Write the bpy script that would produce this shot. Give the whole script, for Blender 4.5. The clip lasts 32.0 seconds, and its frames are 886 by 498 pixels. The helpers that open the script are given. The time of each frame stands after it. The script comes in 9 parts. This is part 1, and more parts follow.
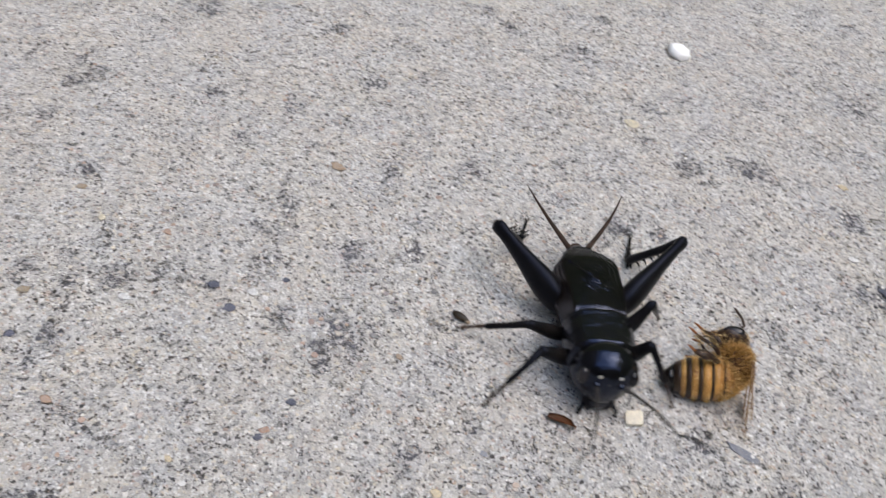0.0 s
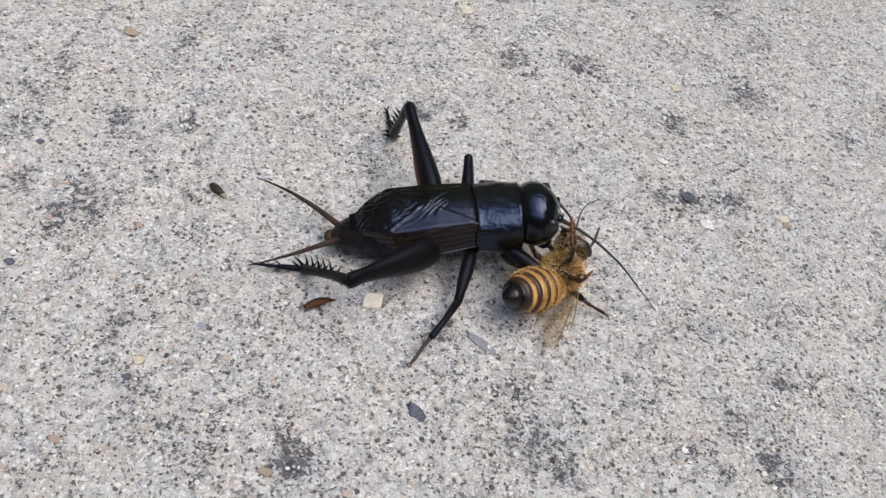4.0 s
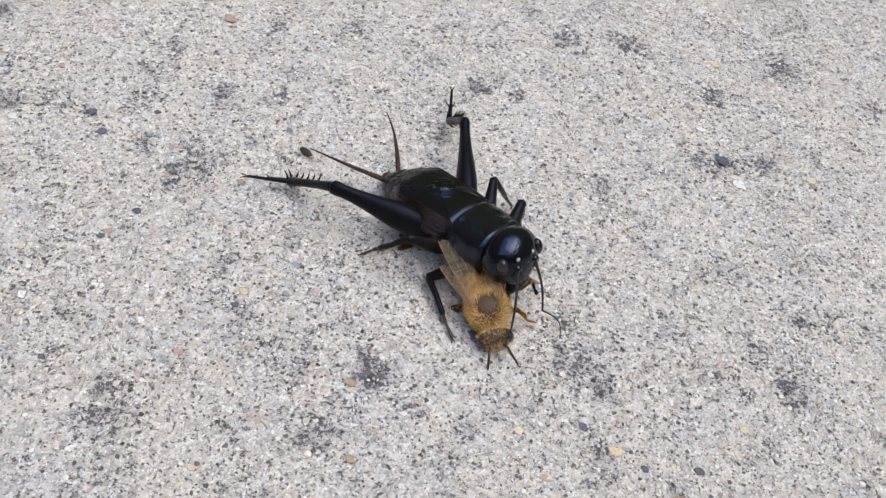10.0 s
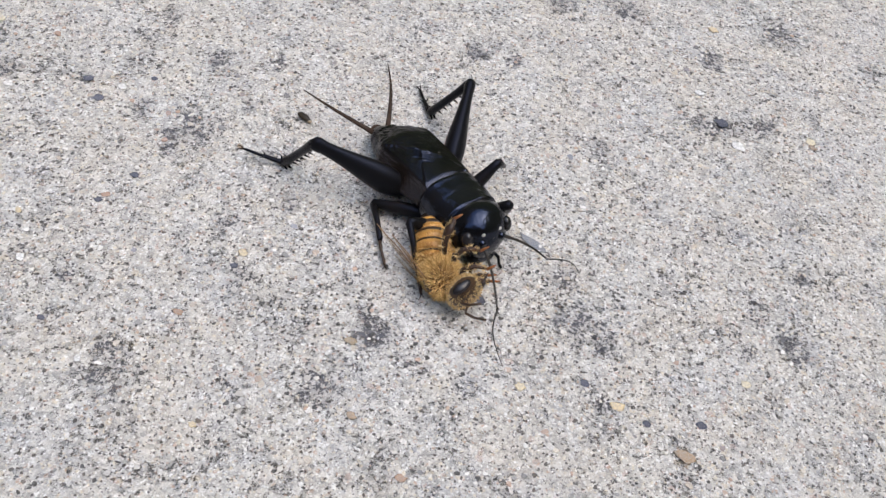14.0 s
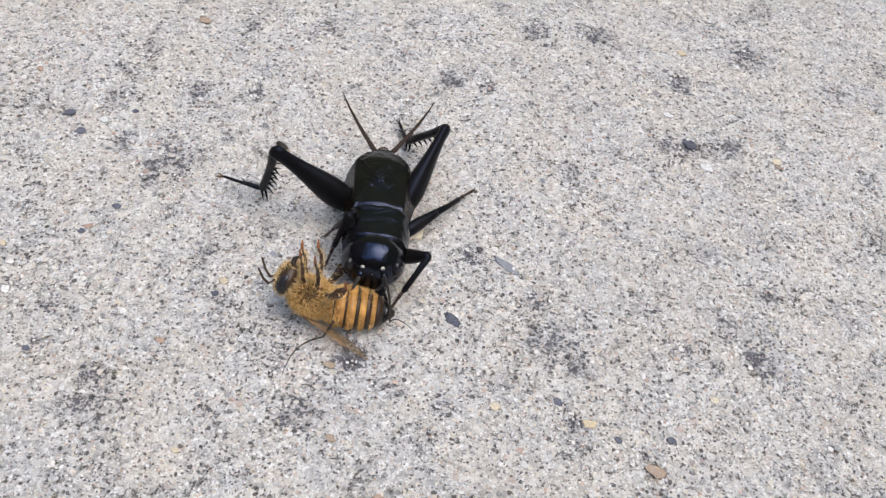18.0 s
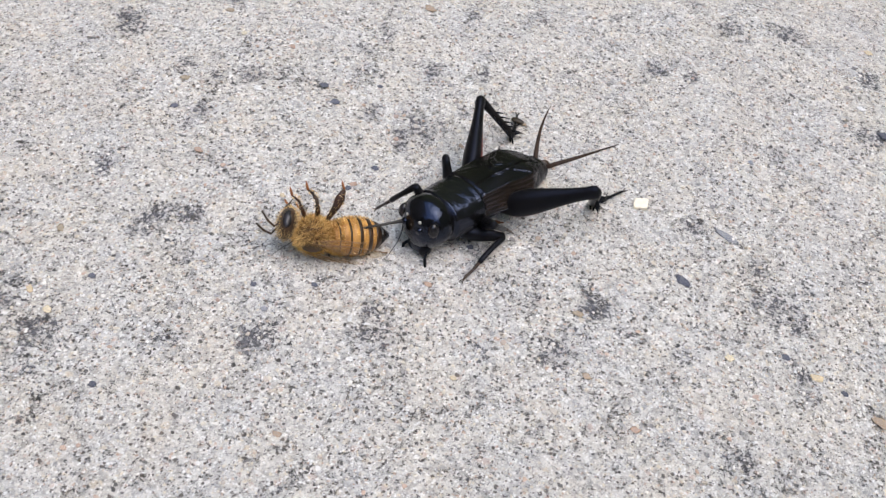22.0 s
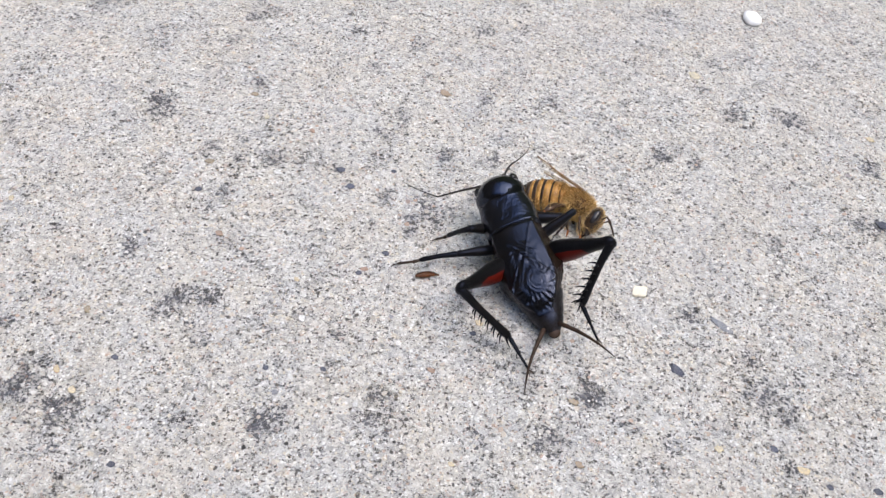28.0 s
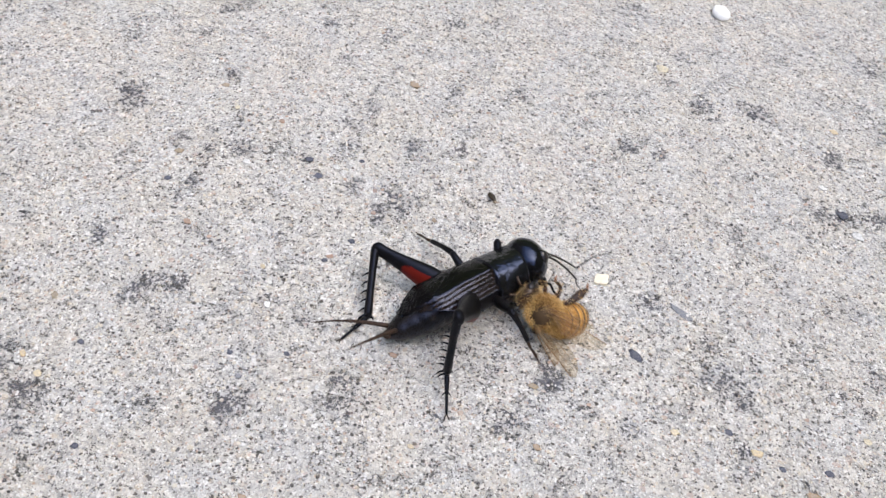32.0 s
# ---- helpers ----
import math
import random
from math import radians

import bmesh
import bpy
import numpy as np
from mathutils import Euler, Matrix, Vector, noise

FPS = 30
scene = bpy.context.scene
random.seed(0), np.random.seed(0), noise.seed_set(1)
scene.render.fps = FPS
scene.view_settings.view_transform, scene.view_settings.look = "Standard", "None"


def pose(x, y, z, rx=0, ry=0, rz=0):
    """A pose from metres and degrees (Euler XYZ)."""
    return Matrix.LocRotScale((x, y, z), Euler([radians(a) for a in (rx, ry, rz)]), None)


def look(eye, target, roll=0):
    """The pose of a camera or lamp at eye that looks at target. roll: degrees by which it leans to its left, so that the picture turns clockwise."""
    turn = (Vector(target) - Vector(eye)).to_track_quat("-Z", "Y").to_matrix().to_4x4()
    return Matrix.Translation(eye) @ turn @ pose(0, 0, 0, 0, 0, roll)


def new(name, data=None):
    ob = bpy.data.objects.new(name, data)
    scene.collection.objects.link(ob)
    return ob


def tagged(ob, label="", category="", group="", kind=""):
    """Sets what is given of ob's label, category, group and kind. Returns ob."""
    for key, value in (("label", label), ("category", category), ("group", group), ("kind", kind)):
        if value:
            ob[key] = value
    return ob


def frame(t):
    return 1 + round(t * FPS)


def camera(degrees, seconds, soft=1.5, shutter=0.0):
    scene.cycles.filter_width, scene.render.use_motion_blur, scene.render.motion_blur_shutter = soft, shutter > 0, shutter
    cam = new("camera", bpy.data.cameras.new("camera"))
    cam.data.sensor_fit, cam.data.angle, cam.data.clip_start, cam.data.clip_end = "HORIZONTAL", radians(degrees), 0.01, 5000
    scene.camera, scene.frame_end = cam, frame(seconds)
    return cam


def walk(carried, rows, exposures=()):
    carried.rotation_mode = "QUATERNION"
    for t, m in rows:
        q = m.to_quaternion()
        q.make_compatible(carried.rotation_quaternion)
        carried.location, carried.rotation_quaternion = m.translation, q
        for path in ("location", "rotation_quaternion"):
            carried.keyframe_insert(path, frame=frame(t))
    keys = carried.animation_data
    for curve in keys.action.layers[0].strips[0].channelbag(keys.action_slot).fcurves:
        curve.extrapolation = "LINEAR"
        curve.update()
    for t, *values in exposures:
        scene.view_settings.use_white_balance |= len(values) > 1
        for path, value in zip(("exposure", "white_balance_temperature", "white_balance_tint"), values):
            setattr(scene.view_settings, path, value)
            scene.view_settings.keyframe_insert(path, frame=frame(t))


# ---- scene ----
cam = camera(48.77, 32.0, soft=1.35, shutter=0.2)
walk(cam, [
    (0, pose(-0.02969, -0.05882, 0.07893, 47.26, -8.77, 3.65)),
    (0.5, pose(-0.02741, -0.05800, 0.08132, 48.35, -7.86, 9.78)),
    (0.7, pose(-0.01666, -0.05831, 0.07648, 46.53, -8.75, 9.21)),
    (1, pose(-0.01383, -0.05667, 0.07576, 43.96, -9.92, 8.38)),
    (1.5, pose(-0.01010, -0.05645, 0.07415, 42.51, -10.86, 7.90)),
    (2, pose(-0.00850, -0.05468, 0.07528, 42.88, -10.68, 6.76)),
    (2.5, pose(-0.00653, -0.05409, 0.07741, 42.94, -10.73, 6.29)),
    (3, pose(-0.00406, -0.05517, 0.07764, 42.58, -10.41, 6.27)),
    (3.5, pose(-0.00439, -0.05690, 0.07788, 42.36, -10.73, 6.63)),
    (4, pose(-0.00168, -0.05668, 0.07853, 41.71, -10.73, 6.54)),
    (4.5, pose(-0.00041, -0.05735, 0.08081, 41.94, -10.68, 6.40)),
    (6.5, pose(0.00106, -0.06440, 0.08553, 41.19, -9.54, 7.96)),
    (7, pose(0.00160, -0.06426, 0.08611, 41.45, -9.38, 7.82)),
    (7.5, pose(0.00183, -0.06561, 0.08600, 41.71, -9.00, 7.89)),
    (8, pose(0.00103, -0.06841, 0.08738, 41.32, -8.91, 8.15)),
    (8.5, pose(-0.00036, -0.06897, 0.08784, 40.73, -8.75, 8.87)),
    (9, pose(-0.00016, -0.06851, 0.08766, 40.76, -8.65, 9.06)),
    (9.5, pose(-0.00054, -0.06909, 0.08789, 40.95, -8.36, 9.08)),
    (10, pose(-0.00056, -0.07080, 0.08731, 40.85, -7.86, 9.26)),
    (10.5, pose(-0.00034, -0.07209, 0.08672, 40.90, -7.79, 8.99)),
    (11, pose(-0.00135, -0.07353, 0.08521, 40.36, -8.15, 9.06)),
    (11.5, pose(-0.00207, -0.07300, 0.08509, 40.56, -8.08, 9.07)),
    (12, pose(-0.00082, -0.07255, 0.08571, 40.76, -7.81, 8.94)),
    (12.5, pose(0.00043, -0.07360, 0.08495, 40.72, -7.61, 8.65)),
    (13, pose(0.00000, -0.07463, 0.08438, 40.94, -7.41, 8.45)),
    (13.5, pose(-0.00146, -0.07474, 0.08362, 40.55, -7.50, 8.83)),
    (14, pose(0.00025, -0.07348, 0.08454, 40.60, -7.47, 8.76)),
    (14.5, pose(0.00151, -0.07353, 0.08542, 41.34, -7.32, 8.15)),
    (15, pose(0.00117, -0.07329, 0.08551, 41.48, -7.44, 7.63)),
    (15.5, pose(0.00080, -0.07387, 0.08596, 41.52, -7.33, 7.51)),
    (17.5, pose(0.00153, -0.07425, 0.08699, 41.58, -7.36, 7.96)),
    (18, pose(0.00166, -0.07463, 0.08764, 41.72, -7.27, 7.57)),
    (18.5, pose(0.00054, -0.07590, 0.08784, 42.02, -7.29, 7.91)),
    (19, pose(-0.00220, -0.07535, 0.08863, 42.01, -7.72, 8.18)),
    (19.5, pose(-0.00595, -0.07809, 0.08951, 42.41, -7.13, 9.04)),
    (20, pose(-0.00702, -0.07946, 0.09057, 42.44, -6.94, 9.21)),
    (20.5, pose(-0.01131, -0.08290, 0.09057, 42.53, -6.41, 9.87)),
    (21, pose(-0.01273, -0.08526, 0.09088, 42.69, -6.10, 10.81)),
    (21.5, pose(-0.01504, -0.08751, 0.09045, 42.30, -6.27, 11.32)),
    (22, pose(-0.01812, -0.09096, 0.08921, 42.21, -6.23, 11.73)),
    (22.5, pose(-0.02065, -0.09286, 0.08863, 41.96, -5.98, 12.16)),
    (23, pose(-0.02206, -0.09363, 0.08934, 42.26, -5.82, 12.41)),
    (23.5, pose(-0.02320, -0.09497, 0.09133, 42.46, -5.47, 13.07)),
    (24, pose(-0.02338, -0.09550, 0.09169, 42.34, -5.37, 13.78)),
    (24.5, pose(-0.02211, -0.09371, 0.09251, 42.49, -5.26, 14.03)),
    (26.5, pose(-0.01954, -0.09283, 0.09641, 42.91, -5.24, 13.90)),
    (27, pose(-0.01874, -0.09288, 0.09710, 43.33, -5.47, 14.24)),
    (27.5, pose(-0.01845, -0.09165, 0.09827, 43.56, -5.51, 14.24)),
    (28, pose(-0.01587, -0.08939, 0.09895, 43.84, -5.56, 13.82)),
    (28.5, pose(-0.01342, -0.08812, 0.10104, 44.31, -5.78, 13.15)),
    (29, pose(-0.01216, -0.08761, 0.10185, 44.33, -6.00, 12.93)),
    (29.5, pose(-0.01257, -0.08760, 0.10158, 44.11, -6.51, 13.14)),
    (30, pose(-0.01252, -0.08782, 0.10172, 44.37, -6.46, 13.28)),
    (30.5, pose(-0.01300, -0.08713, 0.10098, 44.36, -6.48, 13.11)),
    (31, pose(-0.01248, -0.08794, 0.10034, 44.46, -6.11, 13.11)),
    (31.5, pose(-0.01243, -0.08977, 0.10128, 44.20, -5.84, 13.19)),
    (32, pose(-0.01158, -0.09094, 0.09980, 43.79, -5.95, 13.58)),
], exposures=[(0, 1.96, 7200, 9), (4, 2.06, 7200, 9), (13, 2.18, 7200, 9), (19, 2.23, 7200, 9), (24, 2.28, 7200, 9), (28, 2.31, 7170, 9), (32, 2.31, 7170, 9)])

# ---- daylight: bright open shade under a pale sky ----
world = bpy.data.worlds.new("sky")
scene.world = world
world.use_nodes = True
wn = world.node_tree
wn.nodes.clear()
sky = wn.nodes.new("ShaderNodeTexSky")
sky.sky_type = "NISHITA"
sky.sun_disc = False
sky.dust_density, sky.ozone_density = 1.2, 1.0
sky.sun_elevation, sky.sun_rotation = radians(62), radians(105)
back = wn.nodes.new("ShaderNodeBackground")
back.inputs["Strength"].default_value = 0.15
wout = wn.nodes.new("ShaderNodeOutputWorld")
wn.links.new(sky.outputs[0], back.inputs["Color"])
wn.links.new(back.outputs[0], wout.inputs["Surface"])
sun_data = bpy.data.lights.new("sun", "SUN")
sun_data.energy, sun_data.angle, sun_data.color = 0.4, radians(60), (1.0, 0.96, 0.9)
sun = new("sun", sun_data)
sun.matrix_world = look((0.42, -0.12, 1.22), (0, 0, 0))

# ---- helpers of this scene (all shapes in millimetres) ----
MM = 0.001
rnd = random.Random(7)
moving = {}


def mm(x, y, z, rx=0, ry=0, rz=0):
    return pose(x * MM, y * MM, z * MM, rx, ry, rz)


def mesh_of(name, bm, material, smooth=True):
    bmesh.ops.recalc_face_normals(bm, faces=bm.faces)
    me = bpy.data.meshes.new(name)
    for v in bm.verts:
        v.co *= MM
    for f in bm.faces:
        f.smooth = smooth
    bm.to_mesh(me)
    bm.free()
    me.materials.append(material)
    return me


def part(name, bm, material, parent, label="", smooth=True):
    ob = new(name, mesh_of(name, bm, material, smooth))
    ob.parent = parent
    return tagged(ob, label) if label else ob


def same_part(name, me, parent, m, label=""):
    ob = new(name, me)
    ob.parent = parent
    ob.matrix_basis = m
    return tagged(ob, label) if label else ob


def rings_into(bm, rings, closed=True):
    """Skin a row of rings of points; the ends are capped."""
    rows = [[bm.verts.new(p) for p in ring] for ring in rings]
    n = len(rows[0])
    for a, b in zip(rows, rows[1:]):
        for i in range(n if closed else n - 1):
            bm.faces.new((a[i], a[(i + 1) % n], b[(i + 1) % n], b[i]))
    if closed:
        bm.faces.new(rows[0])
        bm.faces.new(list(reversed(rows[-1])))
    return rows


def tube_into(bm, points, radii, sides=8, flat=1.0):
    pts = [Vector(p) for p in points]
    rings, ref = [], Vector((0.13, 0.21, 1))
    for i, p in enumerate(pts):
        d = (pts[min(i + 1, len(pts) - 1)] - pts[max(i - 1, 0)]).normalized()
        u = d.cross(ref).normalized() if abs(d.dot(ref.normalized())) < 0.98 else d.cross(Vector((1, 0, 0))).normalized()
        w = u.cross(d)
        rings.append([p + radii[i] * (math.cos(2 * math.pi * k / sides) * u + flat * math.sin(2 * math.pi * k / sides) * w) for k in range(sides)])
    rings_into(bm, rings)


def tube(points, radii, sides=8, flat=1.0):
    bm = bmesh.new()
    tube_into(bm, points, radii, sides, flat)
    return bm


def blob_into(bm, centre, size, seg=20, rings=14, shape=None):
    made = bmesh.ops.create_uvsphere(bm, u_segments=seg, v_segments=rings, radius=1)["verts"]
    for v in made:
        p = Vector((v.co.x * size[0], v.co.y * size[1], v.co.z * size[2]))
        v.co = (shape(p) if shape else p) + Vector(centre)
    return made


def blob(centre, size, seg=20, rings=14, shape=None):
    bm = bmesh.new()
    blob_into(bm, centre, size, seg, rings, shape)
    return bm


def lathe_x(stations, n=22, drop=None):
    """A body along x from stations (x, half width, half height, z of the centre)."""
    bm = bmesh.new()
    rings = []
    for x, w, h, z in stations:
        rings.append([Vector((x, w * math.cos(2 * math.pi * k / n), z + h * math.sin(2 * math.pi * k / n))) for k in range(n)])
    rings_into(bm, rings)
    return bm


def smooth(a, b, x):
    x = min(1.0, max(0.0, (x - a) / (b - a)))
    return x * x * (3 - 2 * x)


# ---- materials ----
class Nodes:
    def __init__(self, name, rough=0.5, metal=0.0, spec=0.5, tint=(1, 1, 1)):
        self.mat = bpy.data.materials.new(name)
        self.mat.use_nodes = True
        self.t = self.mat.node_tree
        self.p = self.t.nodes["Principled BSDF"]
        self.p.inputs["Roughness"].default_value = rough
        self.p.inputs["Metallic"].default_value = metal
        self.p.inputs["Specular IOR Level"].default_value = spec
        self.p.inputs["Specular Tint"].default_value = (*tint, 1)

    def add(self, kind, operation=""):
        n = self.t.nodes.new(kind)
        if operation:
            n.operation = operation
        return n

    def link(self, a, b):
        self.t.links.new(a, b)

    def coords(self, out="Object"):
        return self.add("ShaderNodeTexCoord").outputs[out]

    def noise(self, per_mm, detail=3.0, rough=0.6, vec=None, distortion=0.0):
        n = self.add("ShaderNodeTexNoise")
        n.inputs["Scale"].default_value = per_mm * 1000
        n.inputs["Detail"].default_value = detail
        n.inputs["Roughness"].default_value = rough
        n.inputs["Distortion"].default_value = distortion
        self.link(vec or self.coords(), n.inputs["Vector"])
        return n.outputs["Fac"]

    def cells(self, per_mm, vec=None, feature="F1"):
        n = self.add("ShaderNodeTexVoronoi")
        n.feature = feature
        n.inputs["Scale"].default_value = per_mm * 1000
        self.link(vec or self.coords(), n.inputs["Vector"])
        return n

    def ramp(self, fac, stops, constant=False):
        n = self.add("ShaderNodeValToRGB")
        r = n.color_ramp
        r.interpolation = "CONSTANT" if constant else "LINEAR"
        while len(r.elements) < len(stops):
            r.elements.new(0.5)
        for e, (at, c) in zip(r.elements, stops):
            e.position = at
            e.color = (c, c, c, 1) if isinstance(c, (int, float)) else (*c, 1)
        self.link(fac, n.inputs["Fac"])
        return n.outputs["Color"]

    def mix(self, fac, a, b, blend="MIX"):
        n = self.add("ShaderNodeMix")
        n.data_type, n.blend_type = "RGBA", blend
        for sock, v in ((n.inputs[0], fac), (n.inputs[6], a), (n.inputs[7], b)):
            if isinstance(v, (int, float)):
                sock.default_value = v
            elif isinstance(v, tuple):
                sock.default_value = (*v, 1)
            else:
                self.link(v, sock)
        return n.outputs[2]

    def math(self, op, a, b=0.0):
        n = self.add("ShaderNodeMath", operation=op)
        for sock, v in ((n.inputs[0], a), (n.inputs[1], b)):
            if isinstance(v, (int, float)):
                sock.default_value = v
            else:
                self.link(v, sock)
        return n.outputs[0]

    def bump(self, height, distance_mm, strength=1.0):
        n = self.add("ShaderNodeBump")
        n.inputs["Strength"].default_value = strength
        n.inputs["Distance"].default_value = distance_mm * MM
        self.link(height, n.inputs["Height"])
        self.link(n.outputs[0], self.p.inputs["Normal"])

    def color(self, c):
        if isinstance(c, tuple):
            self.p.inputs["Base Color"].default_value = (*c, 1)
        else:
            self.link(c, self.p.inputs["Base Color"])
        return self.mat


def concrete():
    m = Nodes("weathered_concrete", rough=0.9, spec=0.25)
    at = m.coords()
    wide = m.noise(0.03, 4, 0.6)
    mid = m.noise(0.22, 4, 0.65)
    fine = m.noise(3.2, 5, 0.8)
    base = m.mix(m.ramp(wide, [(0.35, 0.0), (0.65, 1.0)]), (0.52, 0.495, 0.465), (0.60, 0.58, 0.555))
    base = m.mix(0.65, base, m.ramp(mid, [(0.3, (0.42, 0.41, 0.40)), (0.5, (0.56, 0.54, 0.505)), (0.7, (0.70, 0.67, 0.62))]))
    base = m.mix(0.72, base, m.ramp(fine, [(0.34, (0.17, 0.17, 0.175)), (0.43, (0.46, 0.44, 0.415)), (0.54, (0.66, 0.64, 0.605)), (0.63, (0.94, 0.93, 0.91))]))
    drift = m.noise(0.11, 3, 0.6)
    base = m.mix(m.ramp(drift, [(0.43, 0.0), (0.62, 0.58)]), base, (0.66, 0.56, 0.43))
    base = m.mix(m.ramp(drift, [(0.34, 0.35), (0.47, 0.0)]), base, (0.47, 0.48, 0.52))
    base = m.mix(m.ramp(m.noise(0.55, 4, 0.7), [(0.52, 0.0), (0.66, 0.3)]), base, (0.46, 0.45, 0.44))
    base = m.mix(0.5, base, m.ramp(m.noise(0.75, 5, 0.78), [(0.39, (0.28, 0.28, 0.29)), (0.49, (0.56, 0.54, 0.51)), (0.6, (0.84, 0.815, 0.78))]))
    blot = m.ramp(m.noise(0.2, 5, 0.65, distortion=0.5), [(0.5, 0.0), (0.66, 1.0)])
    base = m.mix(m.math("MULTIPLY", blot, 0.32), base, (0.35, 0.355, 0.385))
    wob = m.add("ShaderNodeTexNoise")
    wob.inputs["Scale"].default_value = 2600
    m.link(at, wob.inputs["Vector"])
    shrink = m.add("ShaderNodeVectorMath", "SCALE")
    shrink.inputs["Scale"].default_value = 0.00042
    m.link(wob.outputs["Color"], shrink.inputs[0])
    warp = m.add("ShaderNodeVectorMath", "ADD")
    m.link(at, warp.inputs[0])
    m.link(shrink.outputs[0], warp.inputs[1])
    grit = warp.outputs[0]
    height = m.math("MULTIPLY", fine, 0.8)
    layers = (
        # cells per mm, reach of a grain in its cell, strength, tints
        (1.25, 0.62, 0.42, [(0.0, (0.66, 0.62, 0.56)), (0.14, (0.52, 0.47, 0.40)), (0.26, (0.42, 0.41, 0.40)), (0.4, (0.72, 0.70, 0.67)), (0.56, (0.66, 0.53, 0.36)), (0.64, (0.36, 0.35, 0.35)), (0.74, (0.80, 0.78, 0.75)), (0.86, (0.54, 0.36, 0.29)), (0.94, (0.25, 0.25, 0.26))]),
        (2.7, 0.62, 0.62, [(0.0, (0.70, 0.67, 0.62)), (0.22, (0.42, 0.40, 0.38)), (0.36, (0.76, 0.66, 0.50)), (0.52, (0.30, 0.29, 0.29)), (0.58, (0.93, 0.92, 0.90)), (0.8, (0.56, 0.37, 0.27)), (0.88, (0.64, 0.62, 0.60))]),
        (4.4, 0.62, 0.66, [(0.0, (0.74, 0.71, 0.66)), (0.3, (0.46, 0.43, 0.40)), (0.5, (0.90, 0.89, 0.87)), (0.68, (0.24, 0.23, 0.23)), (0.74, (0.64, 0.58, 0.5)), (0.9, (0.93, 0.92, 0.90))]),
    )
    for per_mm, reach, strength, stops in layers:
        v = m.cells(per_mm, grit)
        sep = m.add("ShaderNodeSeparateColor")
        m.link(v.outputs["Color"], sep.inputs[0])
        shown = m.math("LESS_THAN", v.outputs["Distance"], m.math("MULTIPLY", sep.outputs[1], reach))
        base = m.mix(m.math("MULTIPLY", shown, strength), base, m.ramp(sep.outputs[0], stops, constant=True))
        height = m.math("ADD", height, m.math("MULTIPLY", shown, m.math("MULTIPLY", sep.outputs[2], 0.3)))
    # black specks
    for per_mm, share in ((2.0, 0.885), (3.4, 0.80)):
        v = m.cells(per_mm, grit)
        sep = m.add("ShaderNodeSeparateColor")
        m.link(v.outputs["Color"], sep.inputs[0])
        speck = m.math("MULTIPLY", m.math("GREATER_THAN", sep.outputs[0], share), m.math("LESS_THAN", v.outputs["Distance"], m.math("MULTIPLY", sep.outputs[1], 0.6)))
        base = m.mix(m.math("MULTIPLY", speck, 0.85), base, m.mix(sep.outputs[2], (0.05, 0.05, 0.055), (0.16, 0.13, 0.11)))
    attr = m.add("ShaderNodeAttribute")
    attr.attribute_name = "worn"
    worn = attr.outputs["Fac"]
    pits = m.noise(1.8, 5, 0.82, distortion=0.4)
    lacy = m.math("ADD", m.math("ADD", pits, m.math("MULTIPLY", worn, 0.112)), m.math("MULTIPLY", blot, 0.06))
    open_pits = m.ramp(lacy, [(0.605, 0.0), (0.64, 1.0)])
    base = m.mix(m.math("MULTIPLY", worn, 0.24), base, (0.35, 0.355, 0.405))
    base = m.mix(m.math("MULTIPLY", open_pits, 0.82), base, (0.085, 0.085, 0.105))
    ragged = m.noise(1.05, 6, 0.85, distortion=0.3)
    bits = m.ramp(m.math("ADD", ragged, m.math("MULTIPLY", blot, 0.035)), [(0.58, 0.0), (0.605, 1.0)])
    rust = m.ramp(m.noise(0.83, 5, 0.8), [(0.625, 0.0), (0.655, 0.6)])
    base = m.mix(rust, base, (0.44, 0.27, 0.18))
    base = m.mix(m.math("MULTIPLY", bits, 0.82), base, m.mix(m.noise(0.4, 2), (0.10, 0.105, 0.125), (0.15, 0.125, 0.10)))
    height = m.math("SUBTRACT", height, m.math("MULTIPLY", m.math("ADD", open_pits, bits), 0.5))
    m.bump(height, 0.26, 1.0)
    return m.color(base)


# blue of the mirrored sky, put into the specular colour of the black shell
SKY_TINT = (0.50, 0.62, 1.0)


def chitin(name, dark, light, rough=0.26, grain=6.0, bump=0.02, spec=0.4, tint=(1, 1, 1), lumps=0.0):
    m = Nodes(name, rough=rough, spec=spec, tint=tint)
    n = m.noise(grain, 4, 0.6)
    m.link(m.ramp(n, [(0.3, rough * 0.75), (0.7, rough * 1.4)]), m.p.inputs["Roughness"])
    height = m.noise(grain * 2.2, 3, 0.6)
    if lumps:
        height = m.math("ADD", height, m.math("MULTIPLY", m.noise(0.75, 3, 0.55), lumps))
    m.bump(height, bump, 0.6)
    return m.color(m.mix(m.ramp(m.noise(0.45, 4, 0.6), [(0.35, 0.0), (0.7, 1.0)]), dark, light))


def stone(name, stops, rough=0.7, fleck=0.5):
    m = Nodes(name, rough=rough, spec=0.35)
    info = m.add("ShaderNodeObjectInfo")
    tone = m.ramp(info.outputs["Random"], stops)
    m.bump(m.noise(3.0, 5, 0.7), 0.08, 0.7)
    worn = m.mix(m.ramp(m.noise(2.4, 5, 0.75), [(0.4, 1.3 * fleck), (0.6, 0.0)]), tone, (0.34, 0.32, 0.30))
    return m.color(m.mix(m.ramp(m.noise(3.3, 4, 0.7), [(0.5, 0.0), (0.72, fleck)]), worn, (0.62, 0.60, 0.56)))


